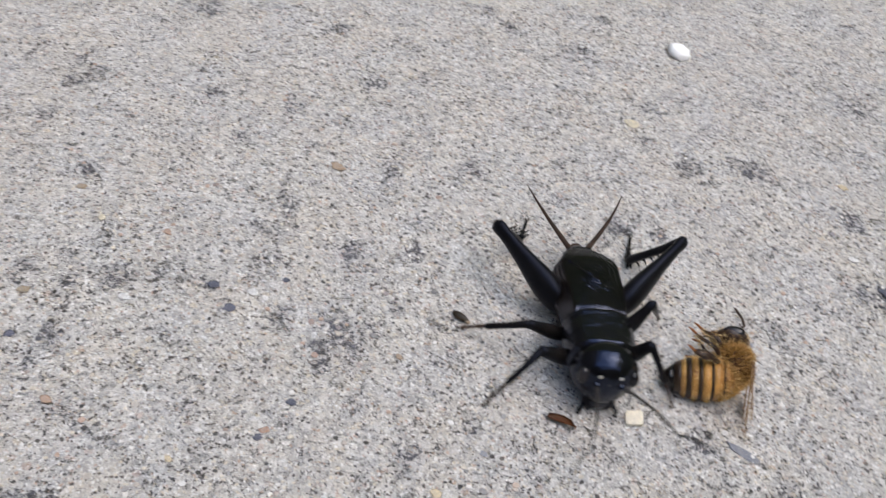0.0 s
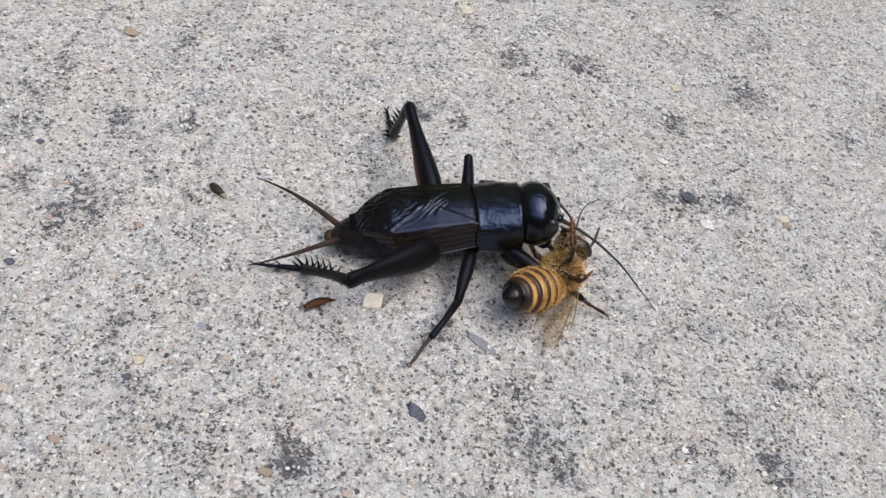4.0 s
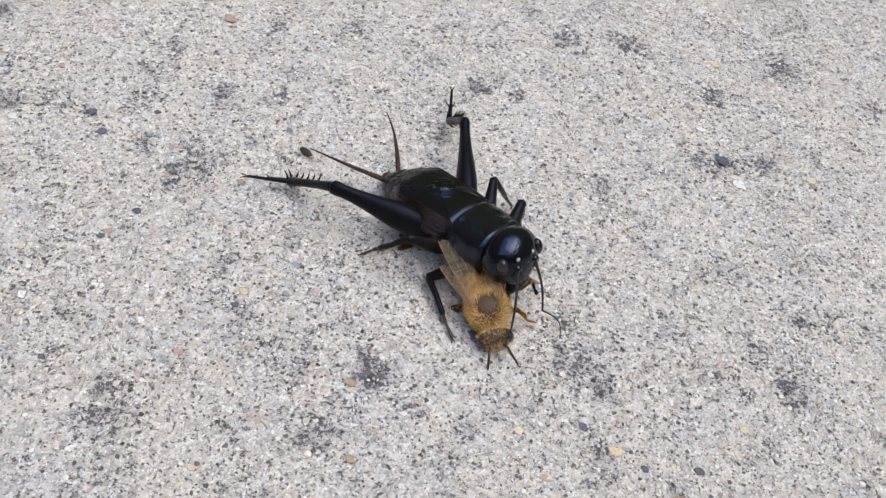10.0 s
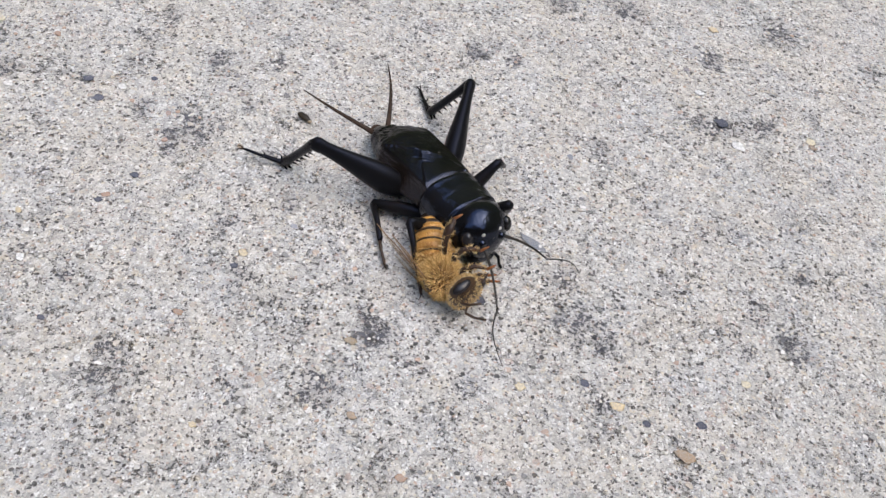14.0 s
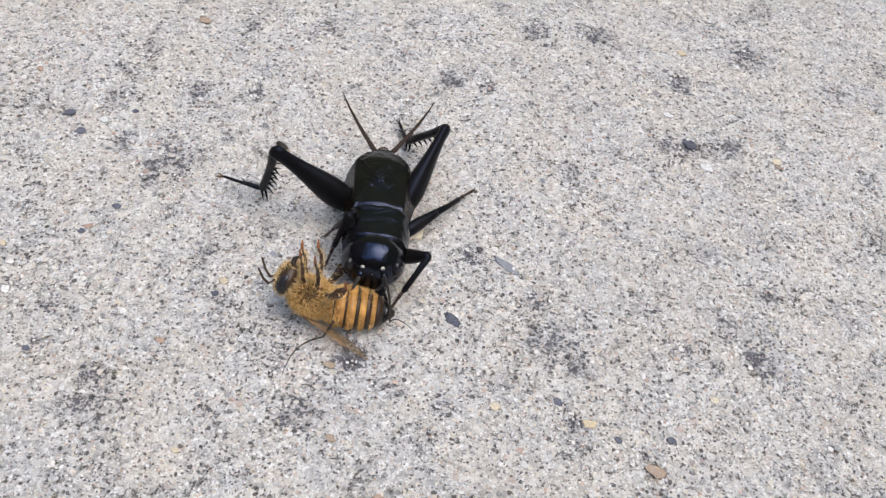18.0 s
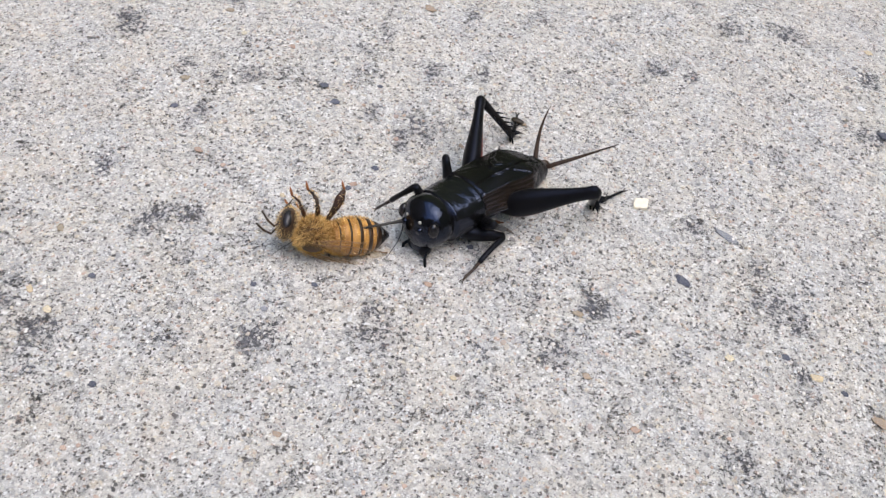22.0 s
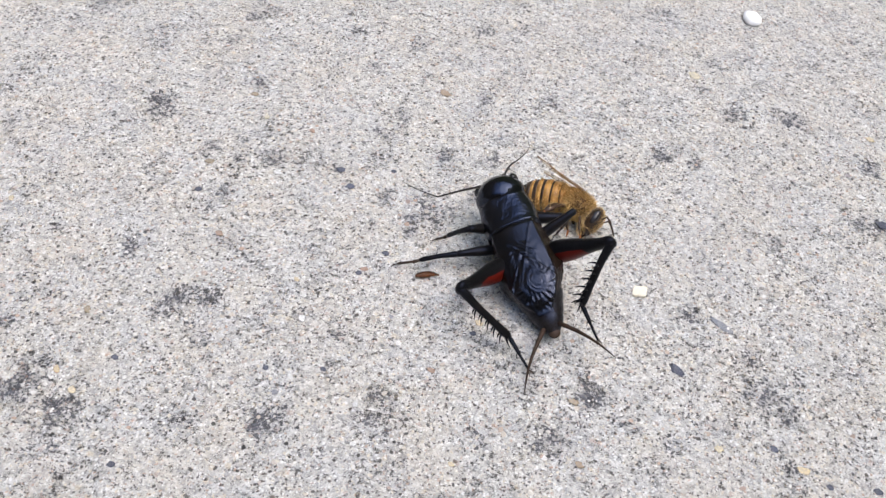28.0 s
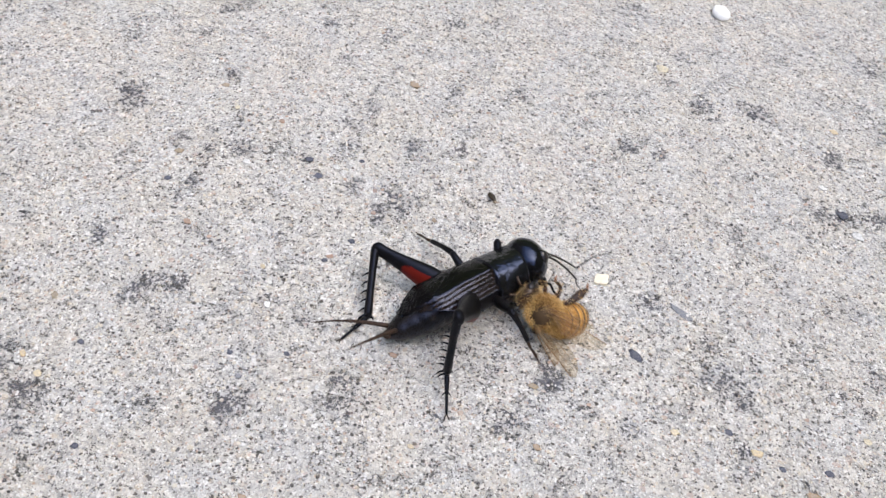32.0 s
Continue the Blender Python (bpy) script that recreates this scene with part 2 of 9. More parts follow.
CONCRETE = concrete()
BLACK = chitin("black_chitin", (0.004, 0.004, 0.0045), (0.006, 0.0058, 0.0056), 0.11, bump=0.012, spec=0.5, tint=SKY_TINT, lumps=18)
PRONOTUM = chitin("pronotum_chitin", (0.004, 0.004, 0.0045), (0.008, 0.007, 0.0062), 0.19, 3.0, 0.03, spec=0.55, tint=SKY_TINT, lumps=12)
LEG_BLACK = chitin("leg_chitin", (0.005, 0.005, 0.005), (0.011, 0.009, 0.008), 0.32, 8.0, 0.02, spec=0.15, tint=SKY_TINT)
CLAW = chitin("brown_chitin", (0.030, 0.016, 0.010), (0.055, 0.030, 0.017), 0.4)
TAN = chitin("tan_pad", (0.35, 0.12, 0.035), (0.22, 0.075, 0.025), 0.55)
ANTENNA = chitin("antenna_chitin", (0.014, 0.012, 0.011), (0.03, 0.024, 0.02), 0.5)
CERCUS = chitin("cercus_chitin", (0.028, 0.017, 0.012), (0.06, 0.036, 0.025), 0.6, spec=0.2)
TAIL_BROWN = chitin("tail_chitin", (0.006, 0.0055, 0.005), (0.018, 0.014, 0.011), 0.28, 5.0, 0.05, spec=0.3, tint=SKY_TINT)
PALE = Nodes("pale_eye_spot", rough=0.3).color((0.38, 0.36, 0.32))
EYE = chitin("dark_eye", (0.012, 0.011, 0.012), (0.03, 0.026, 0.028), 0.16, 20, 0.01)


def hind_leg_shell():
    """Black femur shell; the mesh marks the deep red patch inside its base."""
    m = Nodes("hind_femur_chitin", rough=0.36, spec=0.13, tint=SKY_TINT)
    mark = m.add("ShaderNodeAttribute")
    mark.attribute_name = "red_base"
    edge = m.math("ADD", mark.outputs["Fac"], m.math("MULTIPLY", m.math("SUBTRACT", m.noise(0.9, 3), 0.5), 0.8))
    m.bump(m.noise(14, 3), 0.03, 0.6)
    black = m.mix(m.noise(0.6, 3), (0.004, 0.004, 0.0045), (0.009, 0.008, 0.0075))
    return m.color(m.mix(m.ramp(edge, [(0.45, 0.0), (0.62, 1.0)]), black, (0.125, 0.011, 0.006)))


def wing_case():
    # the wing's gloss is tinted with sky blue too
    m = Nodes("wing_case_chitin", rough=0.3, spec=0.85, tint=(0.62, 0.70, 1.0))
    n = m.noise(5, 4, 0.65)
    m.link(m.ramp(n, [(0.3, 0.13), (0.7, 0.27)]), m.p.inputs["Roughness"])
    # raised net of veins
    stretch = m.add("ShaderNodeVectorMath", "MULTIPLY")
    stretch.inputs[1].default_value = (0.6, 1.0, 0.5)
    m.link(m.coords(), stretch.inputs[0])
    net = m.ramp(m.cells(0.95, stretch.outputs[0], "DISTANCE_TO_EDGE").outputs["Distance"], [(0.0, 1.0), (0.13, 0.0)])
    height = m.math("ADD", m.noise(9, 3), m.math("MULTIPLY", m.noise(1.6, 2, distortion=1.0), 0.7))
    m.bump(m.math("ADD", height, m.math("MULTIPLY", net, 0.45)), 0.035, 0.6)
    black = m.mix(m.ramp(m.noise(0.35, 3), [(0.4, 0.0), (0.7, 1.0)]), (0.0045, 0.0042, 0.004), (0.013, 0.0105, 0.008))
    side = m.add("ShaderNodeAttribute")
    side.attribute_name = "flank"
    brown = m.mix(m.noise(1.2, 3), (0.010, 0.0075, 0.006), (0.042, 0.027, 0.018))
    return m.color(m.mix(side.outputs["Fac"], black, brown))


def membrane():
    m = Nodes("wing_membrane", rough=0.25, spec=0.6)
    clear = m.add("ShaderNodeBsdfTransparent")
    clear.inputs["Color"].default_value = (0.93, 0.87, 0.78, 1)
    blend = m.add("ShaderNodeMixShader")
    blend.inputs[0].default_value = 0.16
    m.color(m.mix(m.noise(0.6, 3), (0.42, 0.32, 0.2), (0.6, 0.5, 0.36)))
    m.link(clear.outputs[0], blend.inputs[1])
    m.link(m.p.outputs[0], blend.inputs[2])
    m.link(blend.outputs[0], m.t.nodes["Material Output"].inputs["Surface"])
    return m.mat


def furry(name, a, b):
    m = Nodes(name, rough=0.85, spec=0.2)
    geo = m.add("ShaderNodeNewGeometry")
    return m.color(m.mix(geo.outputs["Random Per Island"], a, b))


def sand():
    m = Nodes("sand_grain", rough=0.75, spec=0.35)
    geo = m.add("ShaderNodeNewGeometry")
    tone = m.ramp(geo.outputs["Random Per Island"], [
        (0.0, (0.07, 0.07, 0.078)), (0.07, (0.24, 0.235, 0.235)), (0.22, (0.44, 0.42, 0.40)), (0.36, (0.58, 0.55, 0.50)),
        (0.52, (0.46, 0.38, 0.31)), (0.60, (0.66, 0.58, 0.46)), (0.70, (0.78, 0.75, 0.71)), (0.83, (0.48, 0.27, 0.17)), (0.88, (0.80, 0.78, 0.75))], constant=True)
    m.bump(m.noise(6, 4), 0.05, 0.6)
    return m.color(m.mix(0.42, tone, m.ramp(m.noise(5, 4, 0.7), [(0.3, (0.3, 0.28, 0.26)), (0.7, (0.78, 0.75, 0.7))])))


HIND = hind_leg_shell()
WING_CASE = wing_case()
MEMBRANE = membrane()
SAND = sand()
BEE_DARK = chitin("bee_dark_plate", (0.022, 0.013, 0.008), (0.06, 0.03, 0.014), 0.38)
BEE_AMBER = chitin("bee_amber_plate", (0.62, 0.32, 0.085), (0.20, 0.085, 0.026), 0.36, 2.2)
BEE_TIP = chitin("bee_tip_plate", (0.006, 0.005, 0.005), (0.016, 0.011, 0.008), 0.22, 6)
BEE_LEG = chitin("bee_leg", (0.022, 0.012, 0.008), (0.07, 0.028, 0.012), 0.42)
BEE_VEIN = chitin("wing_vein", (0.20, 0.11, 0.05), (0.30, 0.17, 0.08), 0.5)
FUZZ_GOLD = furry("golden_fuzz", (0.30, 0.135, 0.032), (0.96, 0.68, 0.29))
FUZZ_PALE = furry("pale_fuzz", (0.34, 0.19, 0.07), (0.88, 0.66, 0.34))
BEE_SKIN = chitin("bee_thorax_skin", (0.05, 0.03, 0.016), (0.10, 0.06, 0.03), 0.5, spec=0.25)
WHITE_STONE = stone("white_stone", [(0.0, (0.74, 0.73, 0.70)), (1.0, (0.86, 0.85, 0.83))])
OCHRE_STONE = stone("ochre_stone", [(0.0, (0.66, 0.50, 0.28)), (1.0, (0.70, 0.62, 0.44))])
DARK_STONE = stone("slate_stone", [(0.0, (0.030, 0.038, 0.070)), (1.0, (0.070, 0.078, 0.12))], 0.65, 0.22)
BROWN_STONE = stone("brown_stone", [(0.0, (0.26, 0.15, 0.09)), (0.5, (0.30, 0.22, 0.12)), (1.0, (0.40, 0.22, 0.14))])
SLATE_STAIN = stone("grey_slate", [(0.0, (0.15, 0.165, 0.205)), (1.0, (0.19, 0.20, 0.24))], 0.8, 0.45)
CHALK = stone("chalk_white_stone", [(0.0, (0.93, 0.92, 0.90)), (1.0, (0.93, 0.92, 0.90))], 0.6, 0.0)
CREAM_CHIP = stone("cream_chip", [(0.0, (0.86, 0.78, 0.62)), (1.0, (0.86, 0.78, 0.62))], fleck=0.2)
HUSK_DARK = chitin("dark_husk", (0.015, 0.011, 0.007), (0.05, 0.032, 0.015), 0.4)
HUSK = chitin("dry_husk", (0.2, 0.07, 0.022), (0.10, 0.04, 0.015), 0.45)

# ---- the ground: one concrete sheet, dense where the insects fight ----
# worn dark patches: x, y and radius in millimetres
WORN = [(44, 57, 3.0), (32.8, 46.2, 1.8), (39.9, 34.2, 2.3), (17.3, -6.6, 3.2), (40.7, -3.4, 2.4), (-9.1, -20.6, 2.4), (-5.7, -12.6, 2.2),
        (-30.6, -23.7, 2.5), (-42.2, -28.4, 2.6), (-32.9, 11.7, 3.2), (-39.7, 13.5, 1.5), (-58.4, 15.7, 2.2), (-33.7, 25.4, 1.8), (-26, 26.6, 1.6),
        (-19.9, 45.4, 1.9), (-0.8, 37.6, 1.9), (4.4, 37.6, 1.4), (10.6, 53.1, 2.6), (20.5, 55.6, 2.5), (33.9, 32.4, 1.6), (-79.2, 20.8, 3.0),
        (-69.8, -7.2, 1.7), (-60.8, -15.3, 2.3), (-65.4, -34.7, 3.1), (-71.8, -32.5, 2.9), (5.9, 4.9, 1.9), (31.6, 32, 2.2)]
WORN_FAINT = [(-77.4, 41.6, 0.5), (-76.6, 43.4, 0.6), (-78.8, 41.0, 0.5), (-75.3, 42.2, 1.9), (-45.4, 52.4, 1.9), (-66.6, 32.7, 1.6), (-77.7, -24.9, 1.6), (-65.1, -39.3, 2.0), (-55.3, -19, 1.8),
              (-98.2, 9.9, 1.8), (-5.5, 79.6, 2.7), (-45.6, 27.2, 1.5), (41.6, 78.1, 4.0), (-75.3, 54.4, 2.6), (-42.3, 74.7, 1.7),
              (-15.8, 85.4, 1.9), (-67.9, 15.2, 1.4), (-62.1, 6.4, 1.6), (17.6, 23.3, 1.2), (-6.5, 33.9, 1.4), (46.6, 70.5, 2.0),
              (-56, 53.1, 1.7), (-1.6, -16.1, 1.4), (-9.3, -7.4, 1.5), (60, 20, 2.5), (66, 60, 3), (-100, 45, 3), (12, -30, 2), (52, -18, 2.4)]

WORN_SMALL = [(-79.4, 41.0, 1.2), (-63.1, 14.5, 1.1), (-48.5, 17.1, 1.3), (-63.5, 2.7, 1.3), (-22.8, 10.3, 1.0), (-27.7, 17.3, 1.1), (-31.0, 42.5, 1.5),
              (0.7, 91.9, 1.5), (6.2, 67.0, 1.7), (-19.2, 88.0, 1.6), (32.2, 85.5, 1.3), (-24.4, -1.8, 1.6), (-18.4, 2.5, 1.5), (14.3, 0.1, 1.3),
              (-63.2, 74.6, 2.8), (-50.6, 44.0, 1.2), (-35.4, 60.8, 1.9), (-41.0, 44.7, 0.9), (-42.2, 32.1, 1.3), (-43.8, -12.3, 1.4), (-38.5, -13.8, 1.2),
              (-20.7, -8.8, 1.2), (-17.8, -23.2, 1.2), (35.9, -5.4, 0.9), (42.9, 6.8, 1.3), (19.6, -16.4, 1.0), (-34.7, 7.6, 1.3), (-12.8, -13.9, 1.0),
              (5.6, -17.2, 1.2), (-75.0, 49.7, 1.6), (-56.9, -12.9, 1.4), (37.2, 1.1, 1.8)]


def ground_steps(inner, pitch):
    """Even steps inside, growing outside until the horizon."""
    n = round(inner / pitch)
    line, step, at = [i * pitch for i in range(n + 1)], pitch, inner
    while at < 400000:
        step *= 1.35
        at += step
        line.append(at)
    return np.array([-v for v in reversed(line[1:])] + line)


def ground():
    xs, ys = ground_steps(84, 0.62) - 14, ground_steps(76, 0.62) + 22
    gx, gy = np.meshgrid(xs, ys)
    x, y = gx.ravel(), gy.ravel()
    worn = np.zeros_like(x)
    near = np.flatnonzero((abs(x + 14) < 100) & (abs(y - 22) < 95))
    z = np.zeros_like(x)
    ragged = np.array([noise.fractal(Vector((x[i] * 0.55, y[i] * 0.55, 3.1)), 1.0, 2.0, 4) for i in near])
    swell = np.array([noise.noise(Vector((x[i] * 0.09, y[i] * 0.09, 9.7))) for i in near])
    for rows, depth in ((WORN, 1.0), (WORN_FAINT, 0.7), (WORN_SMALL, 0.85)):
        for cx, cy, r in rows:
            d = np.hypot(x[near] - cx, (y[near] - cy) * 0.9) / r
            worn[near] = np.maximum(worn[near], np.clip((1.35 - d + 0.9 * ragged) * 1.1, 0, 1) * depth)
    z[near] = 0.10 * ragged + 0.12 * swell - 0.16 * worn[near] * (0.6 + ragged) - 0.12
    nx, ny = len(xs), len(ys)
    i = np.arange((nx - 1) * (ny - 1))
    a = i // (nx - 1) * nx + i % (nx - 1)
    faces = np.stack([a, a + 1, a + nx + 1, a + nx], 1)
    me = bpy.data.meshes.new("ground")
    me.from_pydata((np.stack([x, y, z], 1) * MM).tolist(), [], faces.tolist())
    me.attributes.new("worn", "FLOAT", "POINT").data.foreach_set("value", worn.astype(np.float32))
    me.polygons.foreach_set("use_smooth", np.ones(len(faces), bool))
    me.materials.append(CONCRETE)
    return tagged(new("ground", me), "pale grey weathered concrete with sand grains and dark worn patches", "concrete", kind="structure")


def sand_grains():
    """Exposed sand: small flattened polyhedra bedded in the concrete."""
    r = np.random.RandomState(5)
    count, sides = 24000, 6
    px, py = r.uniform(-96, 68, count), r.uniform(-48, 96, count)
    size = 0.07 + 0.30 * r.power(0.24, count)
    squash, turn, lift = r.uniform(0.55, 1.0, count), r.uniform(0, 6.28, count), r.uniform(0.04, 0.12, count)
    ang = np.arange(sides) * 2 * np.pi / sides
    verts = []
    for k, (f, up) in enumerate(((1.0, -1.2), (0.96, 0.4), (0.72, 0.85))):
        wob = f * size[:, None] * r.uniform(0.6, 1.2, (count, sides))
        lx, ly = wob * np.cos(ang), wob * np.sin(ang) * squash[:, None]
        c, s = np.cos(turn)[:, None], np.sin(turn)[:, None]
        vz = (up * lift * np.minimum(size * 2.2, 1.0) - 0.06)[:, None] + r.uniform(-0.02, 0.02, (count, sides))
        verts.append(np.stack([px[:, None] + lx * c - ly * s, py[:, None] + lx * s + ly * c, vz], -1))
    pts = np.concatenate(verts, 1).reshape(-1, 3) * MM
    one = []
    for k in range(2):
        for j in range(sides):
            one.append((k * sides + j, k * sides + (j + 1) % sides, (k + 1) * sides + (j + 1) % sides, (k + 1) * sides + j))
    top = tuple(2 * sides + j for j in range(sides))
    faces = []
    for g in range(count):
        o = g * 3 * sides
        faces.extend([tuple(o + v for v in f) for f in one])
        faces.append(tuple(o + v for v in top))
    me = bpy.data.meshes.new("sand_grains")
    me.from_pydata(pts.tolist(), [], faces)
    me.materials.append(SAND)
    return tagged(new("sand_grains", me), "mixed grey, tan and dark sand grains bedded in concrete", "sand", kind="stuff")


GROUND = ground()
sand_grains()


def pebble_mesh(seed, long=1.0):
    r = random.Random(seed)
    bm = bmesh.new()
    bmesh.ops.create_icosphere(bm, subdivisions=2, radius=1)
    for v in bm.verts:
        k = 1 + 0.75 * noise.noise(v.co * 1.3 + Vector((seed * 3.7, 0, 0))) + 0.2 * noise.noise(v.co * 3.1 + Vector((0, seed, 0)))
        v.co = Vector((v.co.x * k * long, v.co.y * k, max(-0.5, min(0.5, v.co.z * k)) * 0.62))
    return bm


def pebbles(rows, material, label, long=1.25):
    shapes = [mesh_of("pebble", pebble_mesh(rnd.randint(1, 999), long), material) for _ in range(4)]
    for i, (x, y, r) in enumerate(rows):
        ob = new("pebble", shapes[i % 4])
        ob.matrix_basis = mm(x, y, -0.02 * r, rnd.uniform(-6, 6), rnd.uniform(-6, 6), rnd.uniform(-60, 20)) @ Matrix.Diagonal((r * 0.72, r * 0.72, r * 0.2, 1))
        tagged(ob, label, "pebble", group="pebbles in the concrete")


pebbles([(-43.5, 16.4, 0.7), (-56.6, 13, 0.75), (-66.5, -8.6, 0.45), (31.3, 67.7, 0.8), (31, 38.6, 0.75), (36.1, 28.9, 1.0), (-1.3, -17, 0.4),
         (-24.9, 19.1, 0.4), (-43.8, -12.5, 0.6), (-18.6, -20.8, 0.5), (-33.3, -23.2, 0.45), (-71.3, -8.3, 0.45), (52, 44, 0.6)],
        WHITE_STONE, "small white quartz pebble bedded in grey concrete")
pebbles([(3.1, 61.7, 1.2), (33.5, 54.5, 0.85), (-65.8, -31.4, 0.6), (-68.9, -29.2, 0.5), (-21.5, -6, 0.6), (10.8, -16, 0.65), (35, -10, 0.65),
         (21.1, -16, 0.75), (-46.7, -6.4, 0.4), (-20.1, -27.8, 0.45), (46.3, 32.7, 0.8), (-89.2, -4.7, 0.5), (-62.7, 24.5, 0.55)],
        OCHRE_STONE, "small ochre yellow pebble bedded in grey concrete")
pebbles([(33.9, 33, 1.05), (30, -16.3, 0.65), (-63.3, -25.5, 0.5), (-21.9, -7.9, 0.5), (-56.9, -39.2, 0.5), (-38.6, -19.4, 0.5), (-36.8, 2.2, 0.6),
         (-47.9, 16.7, 0.8), (-45.6, 13.6, 0.75), (-40.3, 19, 0.5), (-66, 5.6, 0.6), (-39.2, -2.5, 0.5), (-45.4, -21.3, 0.45), (17.5, -14, 0.65), (24.2, -17.4, 0.5)],
        DARK_STONE, "small dark slate pebble bedded in grey concrete")
pebbles([(-37.5, 40.7, 1.1), (-7.5, -14.6, 0.7), (-59.7, -1.7, 0.7), (-38.7, -1.6, 0.55), (46.6, 31.6, 0.6), (28.2, -20.3, 1.1), (-54.9, 23.8, 0.55),
         (-25.7, -15.4, 0.55), (-69.9, -19.7, 0.6), (-66.9, 11.8, 0.7), (-5.5, -23.4, 0.6), (-36.5, -39.8, 0.5), (-26.6, 10.2, 0.45), (-66.6, 29.3, 0.65), (0.5, -29, 0.6)],
        BROWN_STONE, "small reddish brown pebble bedded in grey concrete")


def lone_stones():
    ob = new("slate_pebble", mesh_of("slate_pebble", pebble_mesh(41, 1.7), DARK_STONE))
    ob.matrix_basis = mm(4.9, -5.5, -0.05, 0, 0, -38) @ Matrix.Diagonal((0.62, 0.66, 0.36, 1))
    tagged(ob, "oval blue-grey slate pebble bedded in concrete", "pebble", group="pebbles in the concrete")
    ob = new("slate_sliver", mesh_of("slate_sliver", pebble_mesh(57, 3.0), SLATE_STAIN))
    ob.matrix_basis = mm(10.2, 4.2, -0.08, 0, 0, -30) @ Matrix.Diagonal((0.68, 0.5, 0.12, 1))
    tagged(ob, "long thin blue-grey slate sliver bedded in concrete", "pebble", group="pebbles in the concrete")
    bm = bmesh.new()
    bmesh.ops.create_cube(bm, size=1)
    bmesh.ops.bevel(bm, geom=bm.edges[:], offset=0.08, segments=2, affect="EDGES")
    bmesh.ops.subdivide_edges(bm, edges=bm.edges[:], cuts=1)
    for v in bm.verts:
        k = 1 + 0.22 * noise.noise(v.co * 2.3)
        v.co = Vector((v.co.x * 1.9 * k + 0.25 * v.co.y, v.co.y * 1.75 * k, v.co.z * 0.5 * k))
    ob = new("cream_chip", mesh_of("cream_chip", bm, CREAM_CHIP, False))
    ob.matrix_basis = mm(-1.3, 6.5, 0.12, 2, -3, 8)
    tagged(ob, "flat square cream coloured stone chip on concrete", "stone chip")
    bm = bmesh.new()
    blob_into(bm, (0, 0, 0), (1.8, 2.1, 1.15), 14, 10, lambda p: p * (1 + 0.18 * noise.noise(p * 1.7)))
    ob = new("white_chip", mesh_of("white_chip", bm, CHALK))
    ob.matrix_basis = mm(12.7, 84.2, 0.5, 4, 3, 30)
    tagged(ob, "bright white rounded stone chip lying on concrete", "stone chip")


lone_stones()


def coarse_grains():
    """The coarse grains round the fight, each bedded in the concrete."""
    r = random.Random(21)
    tones = [(0.0, (0.10, 0.10, 0.11)), (0.18, (0.30, 0.29, 0.29)), (0.34, (0.50, 0.47, 0.43)), (0.5, (0.60, 0.52, 0.42)), (0.6, (0.44, 0.27, 0.2)), (0.68, (0.2, 0.22, 0.28)), (0.76, (0.70, 0.67, 0.63)), (0.9, (0.82, 0.80, 0.77))]
    mat = stone("coarse_grain", tones)
    shapes = []
    for k in range(8):
        bm = bmesh.new()
        bmesh.ops.create_icosphere(bm, subdivisions=1, radius=1)
        for v in bm.verts:
            f = 1 + 0.55 * noise.noise(v.co * 1.3 + Vector((k * 5.1, 2, 0)))
            v.co = Vector((v.co.x * f * 1.2, v.co.y * f, max(-0.6, min(0.5, v.co.z * f))))
        shapes.append(mesh_of("grain", bm, mat, False))
    for i in range(290):
        size = r.uniform(0.2, 0.42)
        ob = new("grain", shapes[i % 8])
        ob.parent = GROUND
        ob.matrix_basis = mm(r.uniform(-58, 34), r.uniform(-30, 50), -0.06, r.uniform(-10, 10), r.uniform(-10, 10), r.uniform(0, 360)) @ Matrix.Diagonal((size, size, size * 0.3, 1))


# ---- plain dark walls beyond the view, added to shape reflections and block sky ----
def unseen_walls():
    def paint(name, dark, light):
        m = Nodes(name, rough=0.75)
        return m.color(m.mix(m.noise(0.004, 4), dark, light))

    # green stands in for trees mirrored in the shell, brown keeps other reflections dark
    green = paint("dark_green_surround", (0.085, 0.105, 0.032), (0.135, 0.16, 0.055))
    brown = paint("dark_brown_surround", (0.035, 0.03, 0.026), (0.06, 0.052, 0.045))
    for name, centre, size, tone, label in (
            ("unseen_wall_north", (0.4, 2.5, 2.2), (5.4, 0.2, 4.4), green, "unseen plain dark green wall standing in for reflected trees"),
            ("unseen_wall_east", (3.0, -0.2, 2.1), (0.2, 5.2, 4.2), green, "unseen plain dark green wall standing in for reflected trees"),
            ("unseen_wall_south", (0.4, -2.6, 1.15), (5.4, 0.2, 2.3), brown, "unseen plain dark brown wall added to darken reflections"),
            ("unseen_wall_west", (-2.2, -0.05, 2.0), (0.2, 4.9, 4.0), brown, "unseen plain dark brown wall added to darken reflections")):
        bm = bmesh.new()
        bmesh.ops.create_cube(bm, size=1)
        bmesh.ops.bevel(bm, geom=bm.edges[:], offset=0.01, segments=2, affect="EDGES")
        for v in bm.verts:
            v.co = Vector((centre[i] + v.co[i] * size[i] for i in range(3))) / MM
        tagged(new(name, mesh_of(name, bm, tone, False)), label, "wall", kind="structure")


unseen_walls()


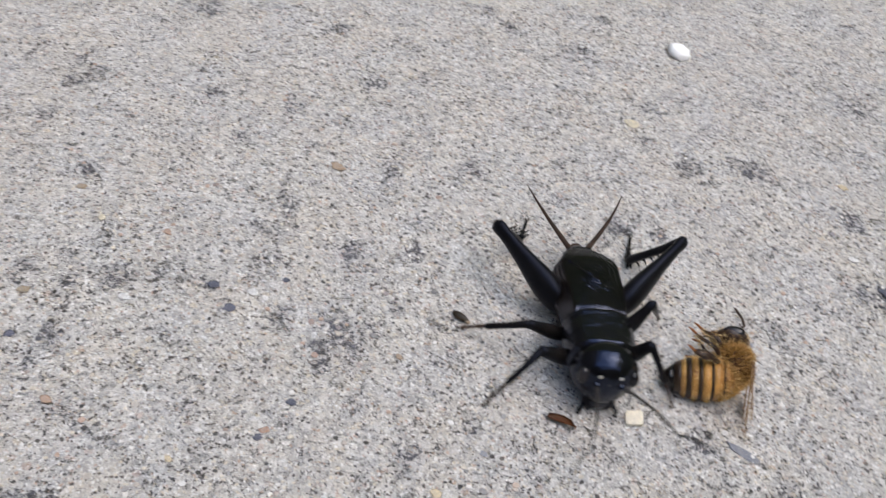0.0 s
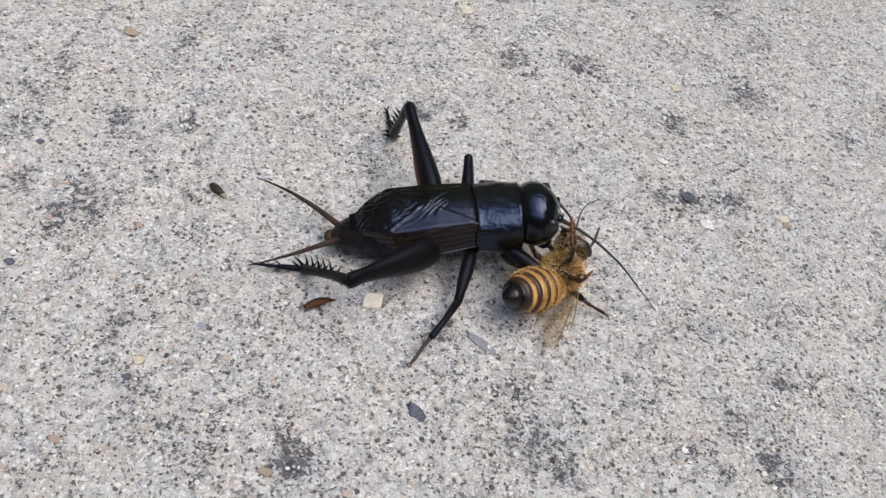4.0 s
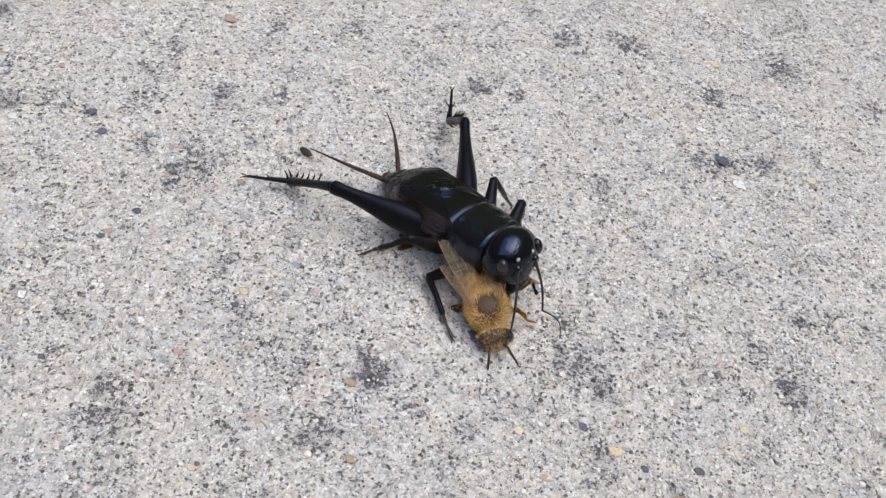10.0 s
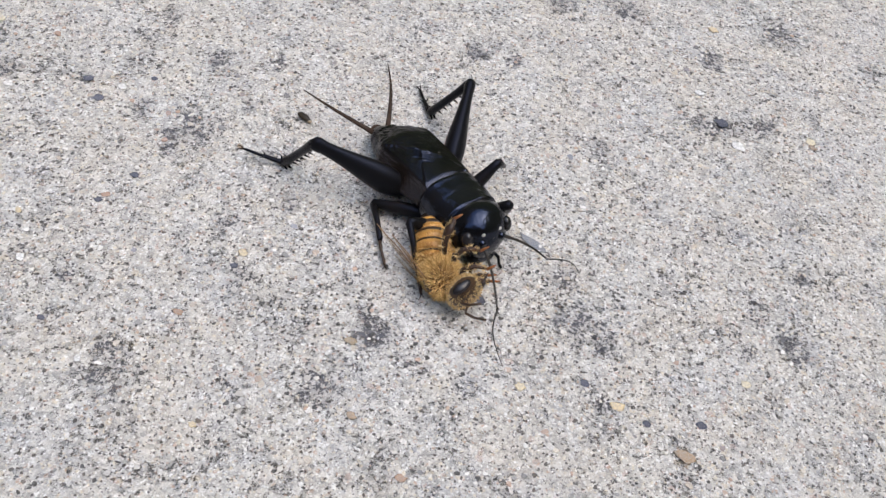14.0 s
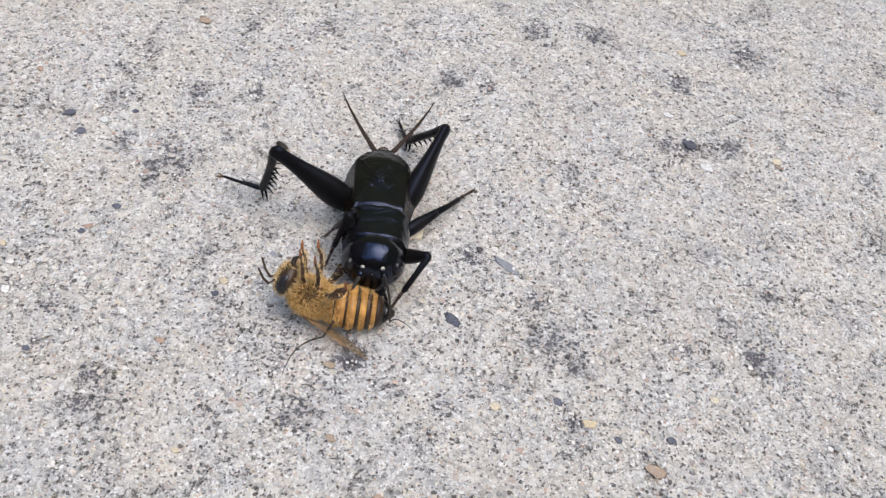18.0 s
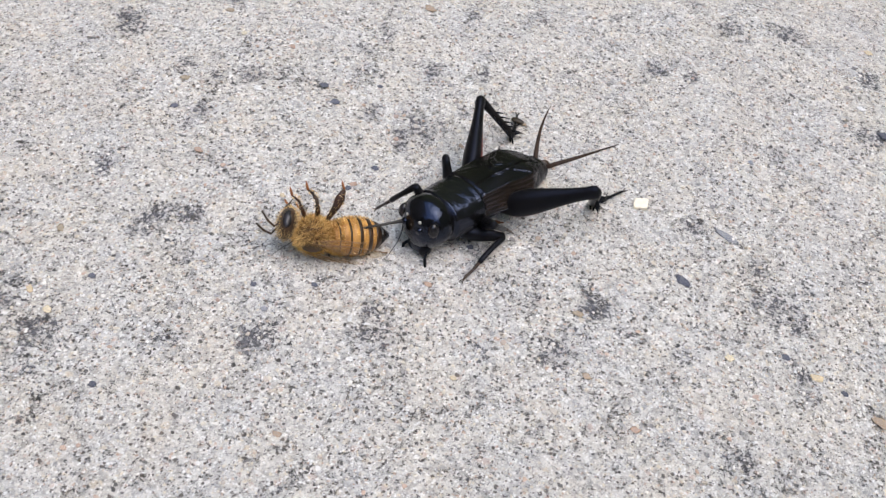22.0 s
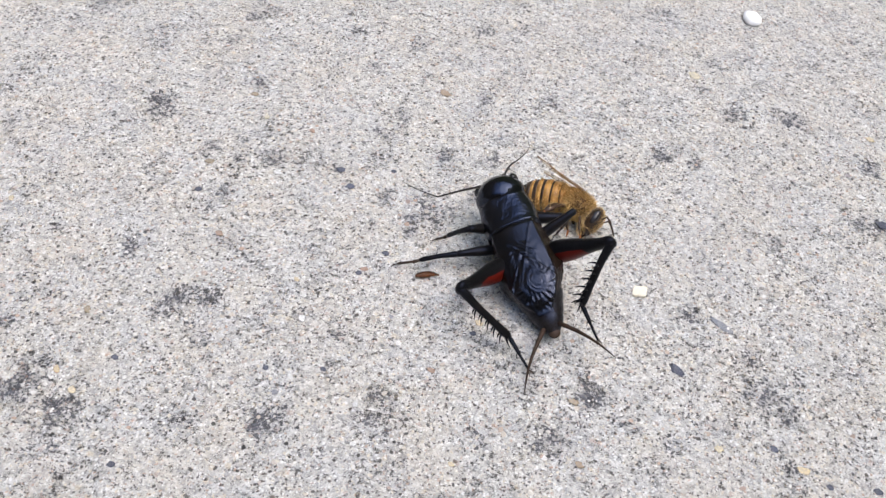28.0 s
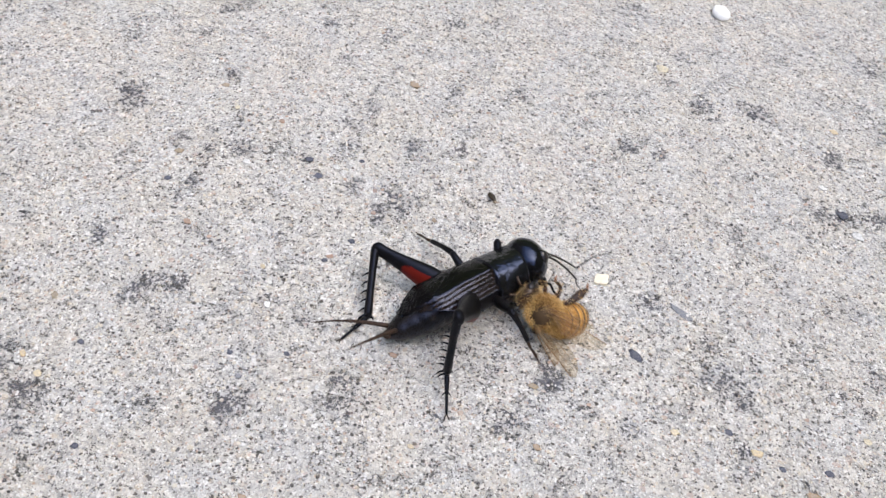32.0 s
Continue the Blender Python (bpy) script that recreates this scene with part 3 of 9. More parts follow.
# ---- the cricket: x forward, y to its left, z up, in millimetres ----
def cricket():
    thing = new("cricket")
    thing.empty_display_size = 0.01
    tagged(thing, "shiny black field cricket with spiny hind legs gripping a bee", "cricket")
    moving["cricket"] = thing

    # head with eyes, simple eyes, mouthparts
    def head_shape(p):
        k = 1.0 - 0.26 * smooth(0.2, 3.4, -p.z) - 0.06 * smooth(0.5, 3, p.x)
        return Vector((p.x + 0.15 * smooth(0, 3.4, -p.z), p.y * k, p.z * (1.1 if p.z < 0 else 1.0)))

    head = part("head", blob((8.9, 0, 4.05), (2.85, 3.6, 3.45), 32, 22, head_shape), BLACK, thing)
    for s in (1, -1):
        part("eye", blob((10.35, 2.6 * s, 4.85), (0.78, 0.66, 1.05), 16, 12), EYE, head, "dark compound eye")
        part("ocellus", blob((11.15, 1.05 * s, 5.55), (0.2, 0.3, 0.26), 10, 8), PALE, head, "pale simple eye spot")
        part("antenna_socket", tube([(11.0, 1.25 * s, 4.6), (11.45, 1.3 * s, 4.6), (11.8, 1.35 * s, 4.6)], [0.5, 0.42, 0.34], 12), BLACK, head)
        part("palp", tube([(10.1, 1.4 * s, 1.0), (11.0, 1.9 * s, 0.4), (11.1, 2.1 * s, -0.7), (11.5, 2.2 * s, -1.3)], [0.2, 0.2, 0.17, 0.24], 8), LEG_BLACK, head)
        part("mandible", blob((10.1, 0.85 * s, 1.0), (0.9, 0.95, 1.2), 14, 10), LEG_BLACK, head)
    part("ocellus", blob((11.5, 0, 4.9), (0.16, 0.24, 0.2), 10, 8), PALE, head, "pale simple eye spot")
    part("lip", blob((10.45, 0, 1.4), (0.7, 1.4, 1.2), 16, 12), BLACK, head)

    # pronotum with raised rims
    bm = bmesh.new()
    rings, n = [], 40
    for i in range(15):
        f = i / 14
        x = 7.35 - 4.75 * f
        w = 3.5 + 0.32 * math.sin(f * math.pi) + 0.2 * f
        rim = 0.14 * math.exp(-((f - 0.02) / 0.05) ** 2) + 0.14 * math.exp(-((f - 0.97) / 0.05) ** 2)
        ring = []
        for k in range(n):
            a = 2 * math.pi * k / n
            cz, cy = math.sin(a), math.cos(a)
            yy = math.copysign(abs(cy) ** 0.78, cy) * (w + rim)
            zz = math.copysign(abs(cz) ** 0.85, cz) * (2.9 + rim)
            dent = -0.12 * math.exp(-((yy / 0.35) ** 2)) - 0.14 * math.exp(-(((abs(yy) - 1.5) / 0.6) ** 2 + ((f - 0.45) / 0.16) ** 2))
            ring.append(Vector((x, yy, 4.0 + zz + (dent if cz > 0.3 else 0))))
        rings.append(ring)
    rings_into(bm, rings)
    part("pronotum", bm, PRONOTUM, thing)

    part("thorax", lathe_x([(7.0, 1.6, 1.2, 2.4), (5.5, 2.6, 1.9, 2.5), (2.5, 3.0, 2.2, 2.6), (-0.5, 3.0, 2.3, 2.8), (-2.2, 2.4, 1.7, 3.0)]), LEG_BLACK, thing)

    # abdomen with ring joints
    st = []
    for i in range(49):
        f = i / 48
        x = 2.0 - 14.9 * f
        w = 3.3 * (1 - 0.10 * (1 - smooth(0, 0.35, f))) * (1 - 0.48 * smooth(0.55, 0.95, f)) * math.sqrt(1 - 0.92 * smooth(0.8, 1.0, f) ** 2)
        groove = 0.955 + 0.045 * min(1.0, abs((f * 9.0) % 1 - 0.5) * 5)
        st.append((x, w * groove, w * 0.84 * groove, 3.5 - 1.1 * smooth(0.45, 1, f)))
    abdomen = part("abdomen", lathe_x(st, 26), TAIL_BROWN, thing, "glossy black ringed abdomen")
    part("tail_plate", blob((-12.5, 0, 2.5), (0.7, 0.8, 0.55), 16, 10), CERCUS, abdomen, "brown tail plate")

    # folded wing cases: flat veined top, then a fluted side panel that slopes out and down
    def wing(side, lift):
        b = bmesh.new()
        nu, nv = 120, 56
        grid = []
        for i in range(nu):
            u = i / (nu - 1)
            x = 2.9 - 13.3 * u
            half = (2.9 + 0.22 * math.sin(u * 3.0) + 0.12 * smooth(0.3, 0.62, u) - 1.45 * smooth(0.66, 0.97, u)) * math.sqrt(1 - 0.8 * smooth(0.82, 1.0, u) ** 2)
            deep = 3.1 * (1 - 0.85 * smooth(0.4, 1.0, u))
            row = []
            for j in range(nv):
                across = -1.1 + j / (nv - 1) * (half + 1.1 + deep)
                d = across - half
                top = 6.85 - 0.065 * min(across, half) ** 2
                # relief: harp waves, mirror rings, raised edge, flutes on the side
                r = 0.0
                harp = math.exp(-((u - 0.37) / 0.12) ** 2) * math.exp(-((across - 0.5) / 1.1) ** 2)
                r += 0.13 * harp * math.sin((x * 0.85 + 0.55 * across + 0.5 * math.sin(across * 2.3 + x)) * 8.2)
                dm = math.hypot((x + 6.3) / 1.25, across - 0.55)
                fan = math.atan2(across - 0.55, (x + 6.3) / 1.25)
                r += 0.05 * math.exp(-((dm - 1.25) / 0.16) ** 2) + 0.025 * math.sin(dm * 15 + 1.3 * math.sin(fan * 2)) * smooth(0.3, 0.6, dm) * smooth(1.3, 1.0, dm)
                r += 0.035 * math.sin(17 * fan + 5 * dm + math.sin(x * 3)) * smooth(1.3, 1.6, dm) * smooth(3.0, 2.2, dm)
                r += 0.05 * math.sin(x * 6.3 + across * 3) * math.sin(across * 6.5 - x * 2.4) * smooth(1.5, 2.0, dm) * smooth(3.6, 2.4, dm) * smooth(-4.8, -7.0, x)
                r += 0.10 * math.exp(-(((x + 2.6) * 0.7 + across - 0.4) / 0.14) ** 2) + 0.07 * math.exp(-(((x + 1.2) * 0.5 - across + 1.0) / 0.16) ** 2)
                drop = -0.3 * smooth(0.3, 0.65, u) - 1.4 * smooth(0.64, 0.96, u) - 0.75 * smooth(0.86, 1.0, u) - 0.3 * smooth(0.07, 0.0, u)
                if d < 0:
                    rim = 0.05 * math.exp(-((d + 0.15) / 0.2) ** 2) * (1 - 0.8 * smooth(0.55, 0.8, u))
                    at = (x, side * across, top + drop + lift + r + rim)
                else:
                    flute = 0.035 * math.sin(d * 10.5 + 0.25 * x)
                    at = (x + 0.12 * d, side * (half + (0.2 + 0.24 * smooth(0, 0.5, u) - 0.14 * smooth(0.55, 0.9, u)) * d + flute + 0.05), top + drop + lift - 0.9 * d)
                row.append(b.verts.new(at))
            grid.append(row)
        for p, q in zip(grid, grid[1:]):
            for j in range(nv - 1):
                b.faces.new((p[j], p[j + 1], q[j + 1], q[j]))
        bmesh.ops.solidify(b, geom=b.faces[:], thickness=0.08)
        return b

    for side, lift in ((1, 0.0), (-1, 0.14)):
        case = part("forewing", wing(side, lift), WING_CASE, thing, "dark veined wing case with a brown side")
        flank = case.data.attributes.new("flank", "FLOAT", "POINT")
        for k, v in enumerate(case.data.vertices):
            flank.data[k].value = smooth(0.8, 0.55, abs(v.normal.z)) * smooth(2.2, 2.7, abs(v.co.y) / MM)

    for s in (1, -1):
        path = [(-11.6 - 8.4 * f, s * (1.0 + 5.0 * f + 0.5 * math.sin(f * 3)), 3.0 + 4.0 * f - 1.4 * f * f) for f in [i / 9 for i in range(10)]]
        part("cercus", tube(path, [0.34 * (1 - 0.86 * i / 9) for i in range(10)], 8), CERCUS, thing, "thin brown tail feeler")

    # legs
    spine = mesh_of("spine", tube([(0, 0, 0), (0.45, 0, 0.25), (1.05, 0, 0.36)], [0.13, 0.09, 0.02], 6), LEG_BLACK)
    for s, side in ((1, "left"), (-1, "right")):
        for kind, fl, tl, fat in (("fore", 5.6, 8.0, 0.98), ("mid", 6.0, 8.6, 0.88)):
            femur = part("femur", tube([(-0.6, 0, 0), (0.1, 0, 0), (1.2, 0, 0), (fl * 0.5, 0, 0), (fl * 0.85, 0, 0), (fl, 0, 0), (fl + 0.25, 0, 0)],
                                       [0.5, 0.75 * fat, fat, fat * 0.95, fat * 0.66, fat * 0.62, 0.2], 12, 0.85), LEG_BLACK, thing)
            moving[f"{side}_{kind}_femur"] = femur
            sh = tl * 0.62
            tibia = part("tibia", tube([(-0.1, 0, 0), (0.2, 0, 0), (sh * 0.5, 0, 0.12), (sh * 0.92, 0, 0.05), (sh, 0, 0)], [0.3, 0.44, 0.34, 0.36, 0.25], 10), LEG_BLACK, thing)
            moving[f"{side}_{kind}_tibia"] = tibia
            part("tarsus", tube([(sh - 0.1, 0, 0), (sh + 0.9, 0, -0.05), (sh + 1.0, 0, -0.05), (tl - 0.5, 0, 0.05), (tl, 0, 0)], [0.2, 0.24, 0.16, 0.2, 0.12], 8), CLAW, tibia, "jointed brown foot")
            for c in (1, -1):
                part("claw", tube([(tl - 0.1, 0, 0), (tl + 0.35, 0.18 * c, 0.05), (tl + 0.55, 0.3 * c, -0.18)], [0.09, 0.07, 0.02], 6), CLAW, tibia)
                same_part("spine", spine, tibia, mm(sh - 0.5, 0.2 * c, -0.1, 90 * c, 0, 12 * c))
        # hind leg
        st = [(-0.5, 0.7), (0.2, 1.2), (0.9, 1.6), (1.8, 1.88), (2.8, 1.98), (4.0, 1.93), (5.2, 1.75), (6.5, 1.5), (8.0, 1.23), (9.6, 1.02), (10.8, 0.95), (11.5, 1.05), (12.1, 0.96), (12.5, 0.35)]
        femur = part("hind_femur", lathe_x([(x, r * 0.66, r * 0.94, 0.12 * math.sin(x / 4)) for x, r in st], 18), HIND, thing, "swollen black thigh with a deep red base")
        red = femur.data.attributes.new("red_base", "FLOAT", "POINT")
        for k, v in enumerate(femur.data.vertices):
            x, y, z = (c / MM for c in v.co)
            red.data[k].value = smooth(0.1, 0.5, s * y * 0.8 - z * 0.65) * smooth(8.8, 6.6, x)
        moving[f"{side}_hind_femur"] = femur
        tibia = part("hind_tibia", tube([(-0.2, 0, 0), (0.4, 0, 0), (3, 0, 0.12), (6.5, 0, 0.08), (8.9, 0, 0), (9.5, 0, 0)], [0.5, 0.62, 0.52, 0.5, 0.58, 0.35], 10), LEG_BLACK, thing)
        moving[f"{side}_hind_tibia"] = tibia
        for i in range(5):
            for c in (1, -1):
                same_part("spine", spine, tibia, mm(3.4 + 1.2 * i, 0.25 * c, 0.3, -35 * c, -38, 28 * c) @ Matrix.Scale(1.25, 4))
        for c in (1, -1):
            for up in (0, 1):
                same_part("spur", spine, tibia, mm(9.1, 0.3 * c, 0.3 - 0.5 * up, -60 * c, -12, 24 * c) @ Matrix.Scale(1.35, 4))
        tarsus = part("hind_tarsus", tube([(-0.1, 0, 0), (0.6, 0, 0), (2.5, 0, 0.02), (2.7, 0, 0), (3.4, 0, 0), (4.7, 0, 0.08), (5.1, 0, 0)], [0.3, 0.34, 0.26, 0.18, 0.2, 0.17, 0.1], 8), LEG_BLACK, thing)
        moving[f"{side}_hind_tarsus"] = tarsus
        for c in (1, -1):
            part("claw", tube([(4.9, 0, 0), (5.4, 0.25 * c, 0.12), (5.75, 0.34 * c, -0.05)], [0.1, 0.08, 0.02], 6), CLAW, tarsus)
            same_part("spur", spine, tarsus, mm(2.3, 0.15 * c, 0.05, -60 * c, 0, 22 * c) @ Matrix.Scale(0.8, 4))
        # antenna in two pieces
        path = [(8.0 * f, 0.25 * math.sin(f * math.pi), 0.3 * math.sin(f * math.pi)) for f in [i / 10 for i in range(11)]]
        moving[f"{side}_antenna"] = part("antenna", tube(path, [0.3, 0.24] + [0.17 - 0.007 * i for i in range(9)], 8), ANTENNA, thing)
        path = [(8.5 * f, s * 0.8 * math.sin(f * math.pi), 0.4 * math.sin(f * math.pi)) for f in [i / 12 for i in range(13)]]
        moving[f"{side}_flagellum"] = part("flagellum", tube(path, [0.105 - 0.0065 * i for i in range(13)], 6), ANTENNA, thing)
    return thing


def fuzz_into(bm, count, centre, size, length, keep=None, seed=1):
    """Fine hairs on an ellipsoid: slim two-faced blades."""
    r = random.Random(seed)
    c = Vector(centre)
    while count:
        n = Vector((r.gauss(0, 1), r.gauss(0, 1), r.gauss(0, 1))).normalized()
        p = Vector((n.x * size[0], n.y * size[1], n.z * size[2]))
        if keep and not keep(p):
            continue
        count -= 1
        d = (Vector((n.x / size[0], n.y / size[1], n.z / size[2])).normalized() + 0.62 * Vector((r.uniform(-1, 1) - 0.5, r.uniform(-1, 1), r.uniform(-1, 1)))).normalized()
        w = d.cross(Vector((r.random(), r.random(), r.random()))).normalized() * r.uniform(0.02, 0.055)
        tip = p + d * length * r.uniform(0.5, 1.15)
        a, b, e = (bm.verts.new(c + q) for q in (p * 0.97 - w, p * 0.97 + w, tip))
        bm.faces.new((a, b, e))


def honeybee():
    thing = new("honeybee")
    thing.empty_display_size = 0.01
    tagged(thing, "furry golden honeybee with dark striped abdomen, held by the cricket", "bee")
    thing.scale = (0.99, 0.99, 0.99)
    moving["honeybee"] = thing
    thorax = part("thorax", blob((1.9, 0, 0.15), (2.3, 2.2, 2.1), 22, 16), BEE_SKIN, thing, "brown thorax under golden fur")
    bm = bmesh.new()
    fuzz_into(bm, 9000, (1.9, 0, 0.15), (2.25, 2.15, 2.05), 0.8, keep=lambda p: not (p.z > 0.9 and (p.x * 97.3) % 1 < 2.1 - 1.25 * math.hypot(p.x, p.y)), seed=3)
    part("fur", bm, FUZZ_GOLD, thorax, "dense golden fur", smooth=False)
    head = part("head", blob((5.2, 0, -0.5), (1.2, 2.1, 2.05), 20, 14, lambda p: Vector((p.x, p.y * (1 - 0.2 * smooth(0.3, 1.8, -p.z)), p.z))), BEE_DARK, thing)
    bm = bmesh.new()
    fuzz_into(bm, 1700, (5.15, 0, -0.5), (1.2, 2.0, 1.95), 0.5, keep=lambda p: abs(p.y) < 1.2 or p.x < -0.3, seed=5)
    part("fur", bm, FUZZ_PALE, head, "pale yellow face fur", smooth=False)
    for s in (1, -1):
        part("eye", blob((5.42, 1.58 * s, -0.25), (0.64, 0.55, 1.2), 18, 14), EYE, head, "large dark oval eye")
        part("antenna", tube([(5.9, 0.45 * s, -0.5), (6.5, 0.9 * s, 0.5), (6.75, 1.0 * s, 0.85), (7.6, 1.3 * s, 0.5), (8.6, 1.7 * s, -0.4)], [0.14, 0.12, 0.16, 0.15, 0.12], 8), BEE_DARK, head)
        part("mandible", tube([(5.3, 0.6 * s, -1.9), (5.6, 0.5 * s, -2.5), (5.7, 0.1 * s, -2.9)], [0.35, 0.3, 0.12], 8), BEE_LEG, head)
    part("tongue", tube([(5.4, 0, -2.0), (5.5, 0, -3.0), (5.1, 0, -3.9)], [0.22, 0.16, 0.05], 8), BEE_LEG, head)

    # abdomen: overlapping plates, amber with dark hind edges
    edges = [0.35, -0.9, -2.2, -3.55, -4.85, -6.1, -7.55]
    girth = [0.75, 2.05, 2.4, 2.42, 2.15, 1.6, 0.3]
    core = part("abdomen", lathe_x([(0.6, 0.4, 0.4, 0), (0, 0.9, 0.9, 0), (-1.5, 1.9, 1.85, 0), (-3.5, 2.1, 2.05, 0), (-5.5, 1.5, 1.5, 0), (-7, 0.5, 0.5, 0)]), BEE_DARK, thing)
    moving["abdomen"] = core
    for i in range(6):
        a, b, ra, rb = edges[i], edges[i + 1], girth[i], girth[i + 1]
        split = (0.95, 0.9, 0.8, 0.68, 0.54, 0.2)[i]
        xm, rm = a + (b - a) * split, ra + (rb - ra) * split + 0.10
        part("abdomen_plate", lathe_x([(a, ra * 0.97, ra * 0.93, 0), ((a + xm) / 2, (ra + rm) / 2 + 0.07, ((ra + rm) / 2 + 0.07) * 0.95, 0), (xm, rm, rm * 0.95, 0)], 24),
             BEE_AMBER if i < 5 else BEE_TIP, core, "amber orange plate" if i < 5 else "glossy black tip plate")
        part("dark_band", lathe_x([(xm + 0.02, rm + 0.01, (rm + 0.01) * 0.95, 0), ((xm + b) / 2, (rm + rb) / 2 + 0.06, ((rm + rb) / 2 + 0.06) * 0.95, 0), (b - 0.12, rb + 0.04, (rb + 0.04) * 0.95, 0)], 24),
             BEE_DARK if i < 5 else BEE_TIP, core, "dark brown band" if i < 5 else "glossy black tip")
    bm = bmesh.new()
    fuzz_into(bm, 4200, (-2.9, 0, 0), (4.1, 2.45, 2.34), 0.42, keep=lambda p: p.x > 1.6 or (p.x > -2.2 and ((p.x * 3.1) % 4 < 1.6 or p.z < -1.3) and (p.y * 53.7) % 1 < 0.6), seed=9)
    part("fur", bm, FUZZ_GOLD, core, "sparse golden hairs", smooth=False)

    # wings folded back over the abdomen
    for s in (1, -1):
        for name, length, width, y0, spread, z0 in (("forewing", 8.8, 2.8, 1.35, 0.24, 2.1), ("hindwing", 6.2, 2.0, 1.6, 0.4, 1.85)):
            b = bmesh.new()
            rows, nu, nv = [], 18, 7
            for i in range(nu):
                u = i / (nu - 1)
                lead = 0.25 * math.sin(u * math.pi)
                chord = width * (0.16 + 0.84 * smooth(0, 0.55, u)) * math.sqrt(max(0.02, 1 - max(0, (u - 0.62) / 0.39) ** 2.2))
                row = []
                for j in range(nv):
                    v = j / (nv - 1)
                    lx, ly = -length * u, lead - chord * v
                    row.append(b.verts.new((1.9 + lx * math.cos(spread) + ly * math.sin(spread) * 0.3, s * (y0 - lx * math.sin(spread) + ly * 0.85), z0 - 0.2 * u + 0.05 * math.sin(9 * u + 5 * v))))
                rows.append(row)
            for p, q in zip(rows, rows[1:]):
                for j in range(nv - 1):
                    b.faces.new((p[j], p[j + 1], q[j + 1], q[j]))
            veins = [[r[0].co.copy() for r in rows], [r[2].co.copy() for r in rows[:14]], [r[4].co.copy() for r in rows[2:13]], [v.co.copy() for v in rows[9][:5]]]
            bmesh.ops.solidify(b, geom=b.faces[:], thickness=0.02)
            wing = part(name, b, MEMBRANE, thing, "clear brownish veined wing")
            for k, line in enumerate(veins):
                part("vein", tube(line, [0.055 if k == 0 else 0.028] * len(line), 6), BEE_VEIN, wing)

    # legs, each hung from its hip
    for s, side in ((1, "left"), (-1, "right")):
        for name, hip, path, rad in (
            ("fore_leg", (3.3, 0.8, -1.3), [(0, 0, 0), (0.7, 0.9, -0.6), (1.2, 1.0, -1.5), (1.7, 0.6, -2.1), (2.1, 0.4, -2.4)], [0.3, 0.32, 0.27, 0.2, 0.12]),
            ("mid_leg", (2.0, 1.0, -1.5), [(0, 0, 0), (0.2, 1.3, -0.5), (0.6, 1.8, -1.5), (1.2, 1.6, -2.4), (1.8, 1.4, -2.8)], [0.32, 0.34, 0.32, 0.28, 0.15]),
            ("hind_leg", (0.8, 1.1, -1.4), [(0, 0, 0), (-0.2, 1.2, -0.4), (-0.5, 2.1, -1.0), (-0.7, 2.9, -1.9), (-0.9, 3.5, -2.9)], [0.32, 0.34, 0.46, 0.6, 0.26])):
            leg = part(name, tube([(x, y * s, z) for x, y, z in path], rad, 10, 0.7), BEE_LEG, thing)
            leg.matrix_basis = mm(hip[0], hip[1] * s, hip[2])
            moving[f"bee_{side}_{name}"] = leg
            x, y, z = path[-1]
            part("tarsus", tube([(x, y * s, z), (x + 0.3, y * s + 0.25 * s, z - 0.5), (x + 0.5, y * s + 0.4 * s, z - 0.9)], [0.17, 0.14, 0.06], 6), TAN, leg, "orange-brown foot")
            bm = bmesh.new()
            for k in range(1, 5):
                a, b = Vector(path[k - 1]), Vector(path[k])
                fuzz_into(bm, 60, [(a.x + b.x) / 2, (a.y + b.y) / 2 * s, (a.z + b.z) / 2], (rad[k] * 0.9, rad[k] * 0.9, (a - b).length * 0.5), 0.4, seed=k + 7)
            part("fur", bm, FUZZ_PALE, leg, "short pale leg hairs", smooth=False)
    return thing


cricket()
honeybee()


def husk_flake():
    """A thin dry husk, curled along its length."""
    bm = bmesh.new()
    rows = []
    for i in range(13):
        f = i / 12
        w = 0.62 * math.sin(math.pi * min(1, f * 1.05 + 0.06)) ** 0.6 + 0.05
        rows.append([bm.verts.new((-1.6 + 3.2 * f, w * 0.8 * k / 3 + 0.4 * math.sin(f * 2.6), 0.3 * (k / 3) ** 2 + 0.5 * f * f)) for k in range(-3, 4)])
    for p, q in zip(rows, rows[1:]):
        for j in range(6):
            bm.faces.new((p[j], p[j + 1], q[j + 1], q[j]))
    bmesh.ops.solidify(bm, geom=bm.faces[:], thickness=0.12)
    ob = new("husk_flake", mesh_of("husk_flake", bm, HUSK))
    moving["husk_flake"] = tagged(ob, "thin curled reddish brown husk flake on concrete", "husk")


def seed_case():
    thing = new("seed_case")
    thing.empty_display_size = 0.002
    tagged(thing, "tiny dark seed case with a tan end on concrete", "seed")
    part("shell", blob((0, 0, 0.05), (1.05, 0.46, 0.36), 18, 12, lambda p: Vector((p.x, p.y * (1 - 0.25 * p.x / 1.3), p.z))), HUSK_DARK, thing, "dark brown shell")
    part("tan_end", blob((1.0, -0.05, -0.05), (0.34, 0.3, 0.18), 14, 10), BROWN_STONE, thing, "tan crumb at the end")
    moving["seed_case"] = thing


husk_flake()
seed_case()
coarse_grains()


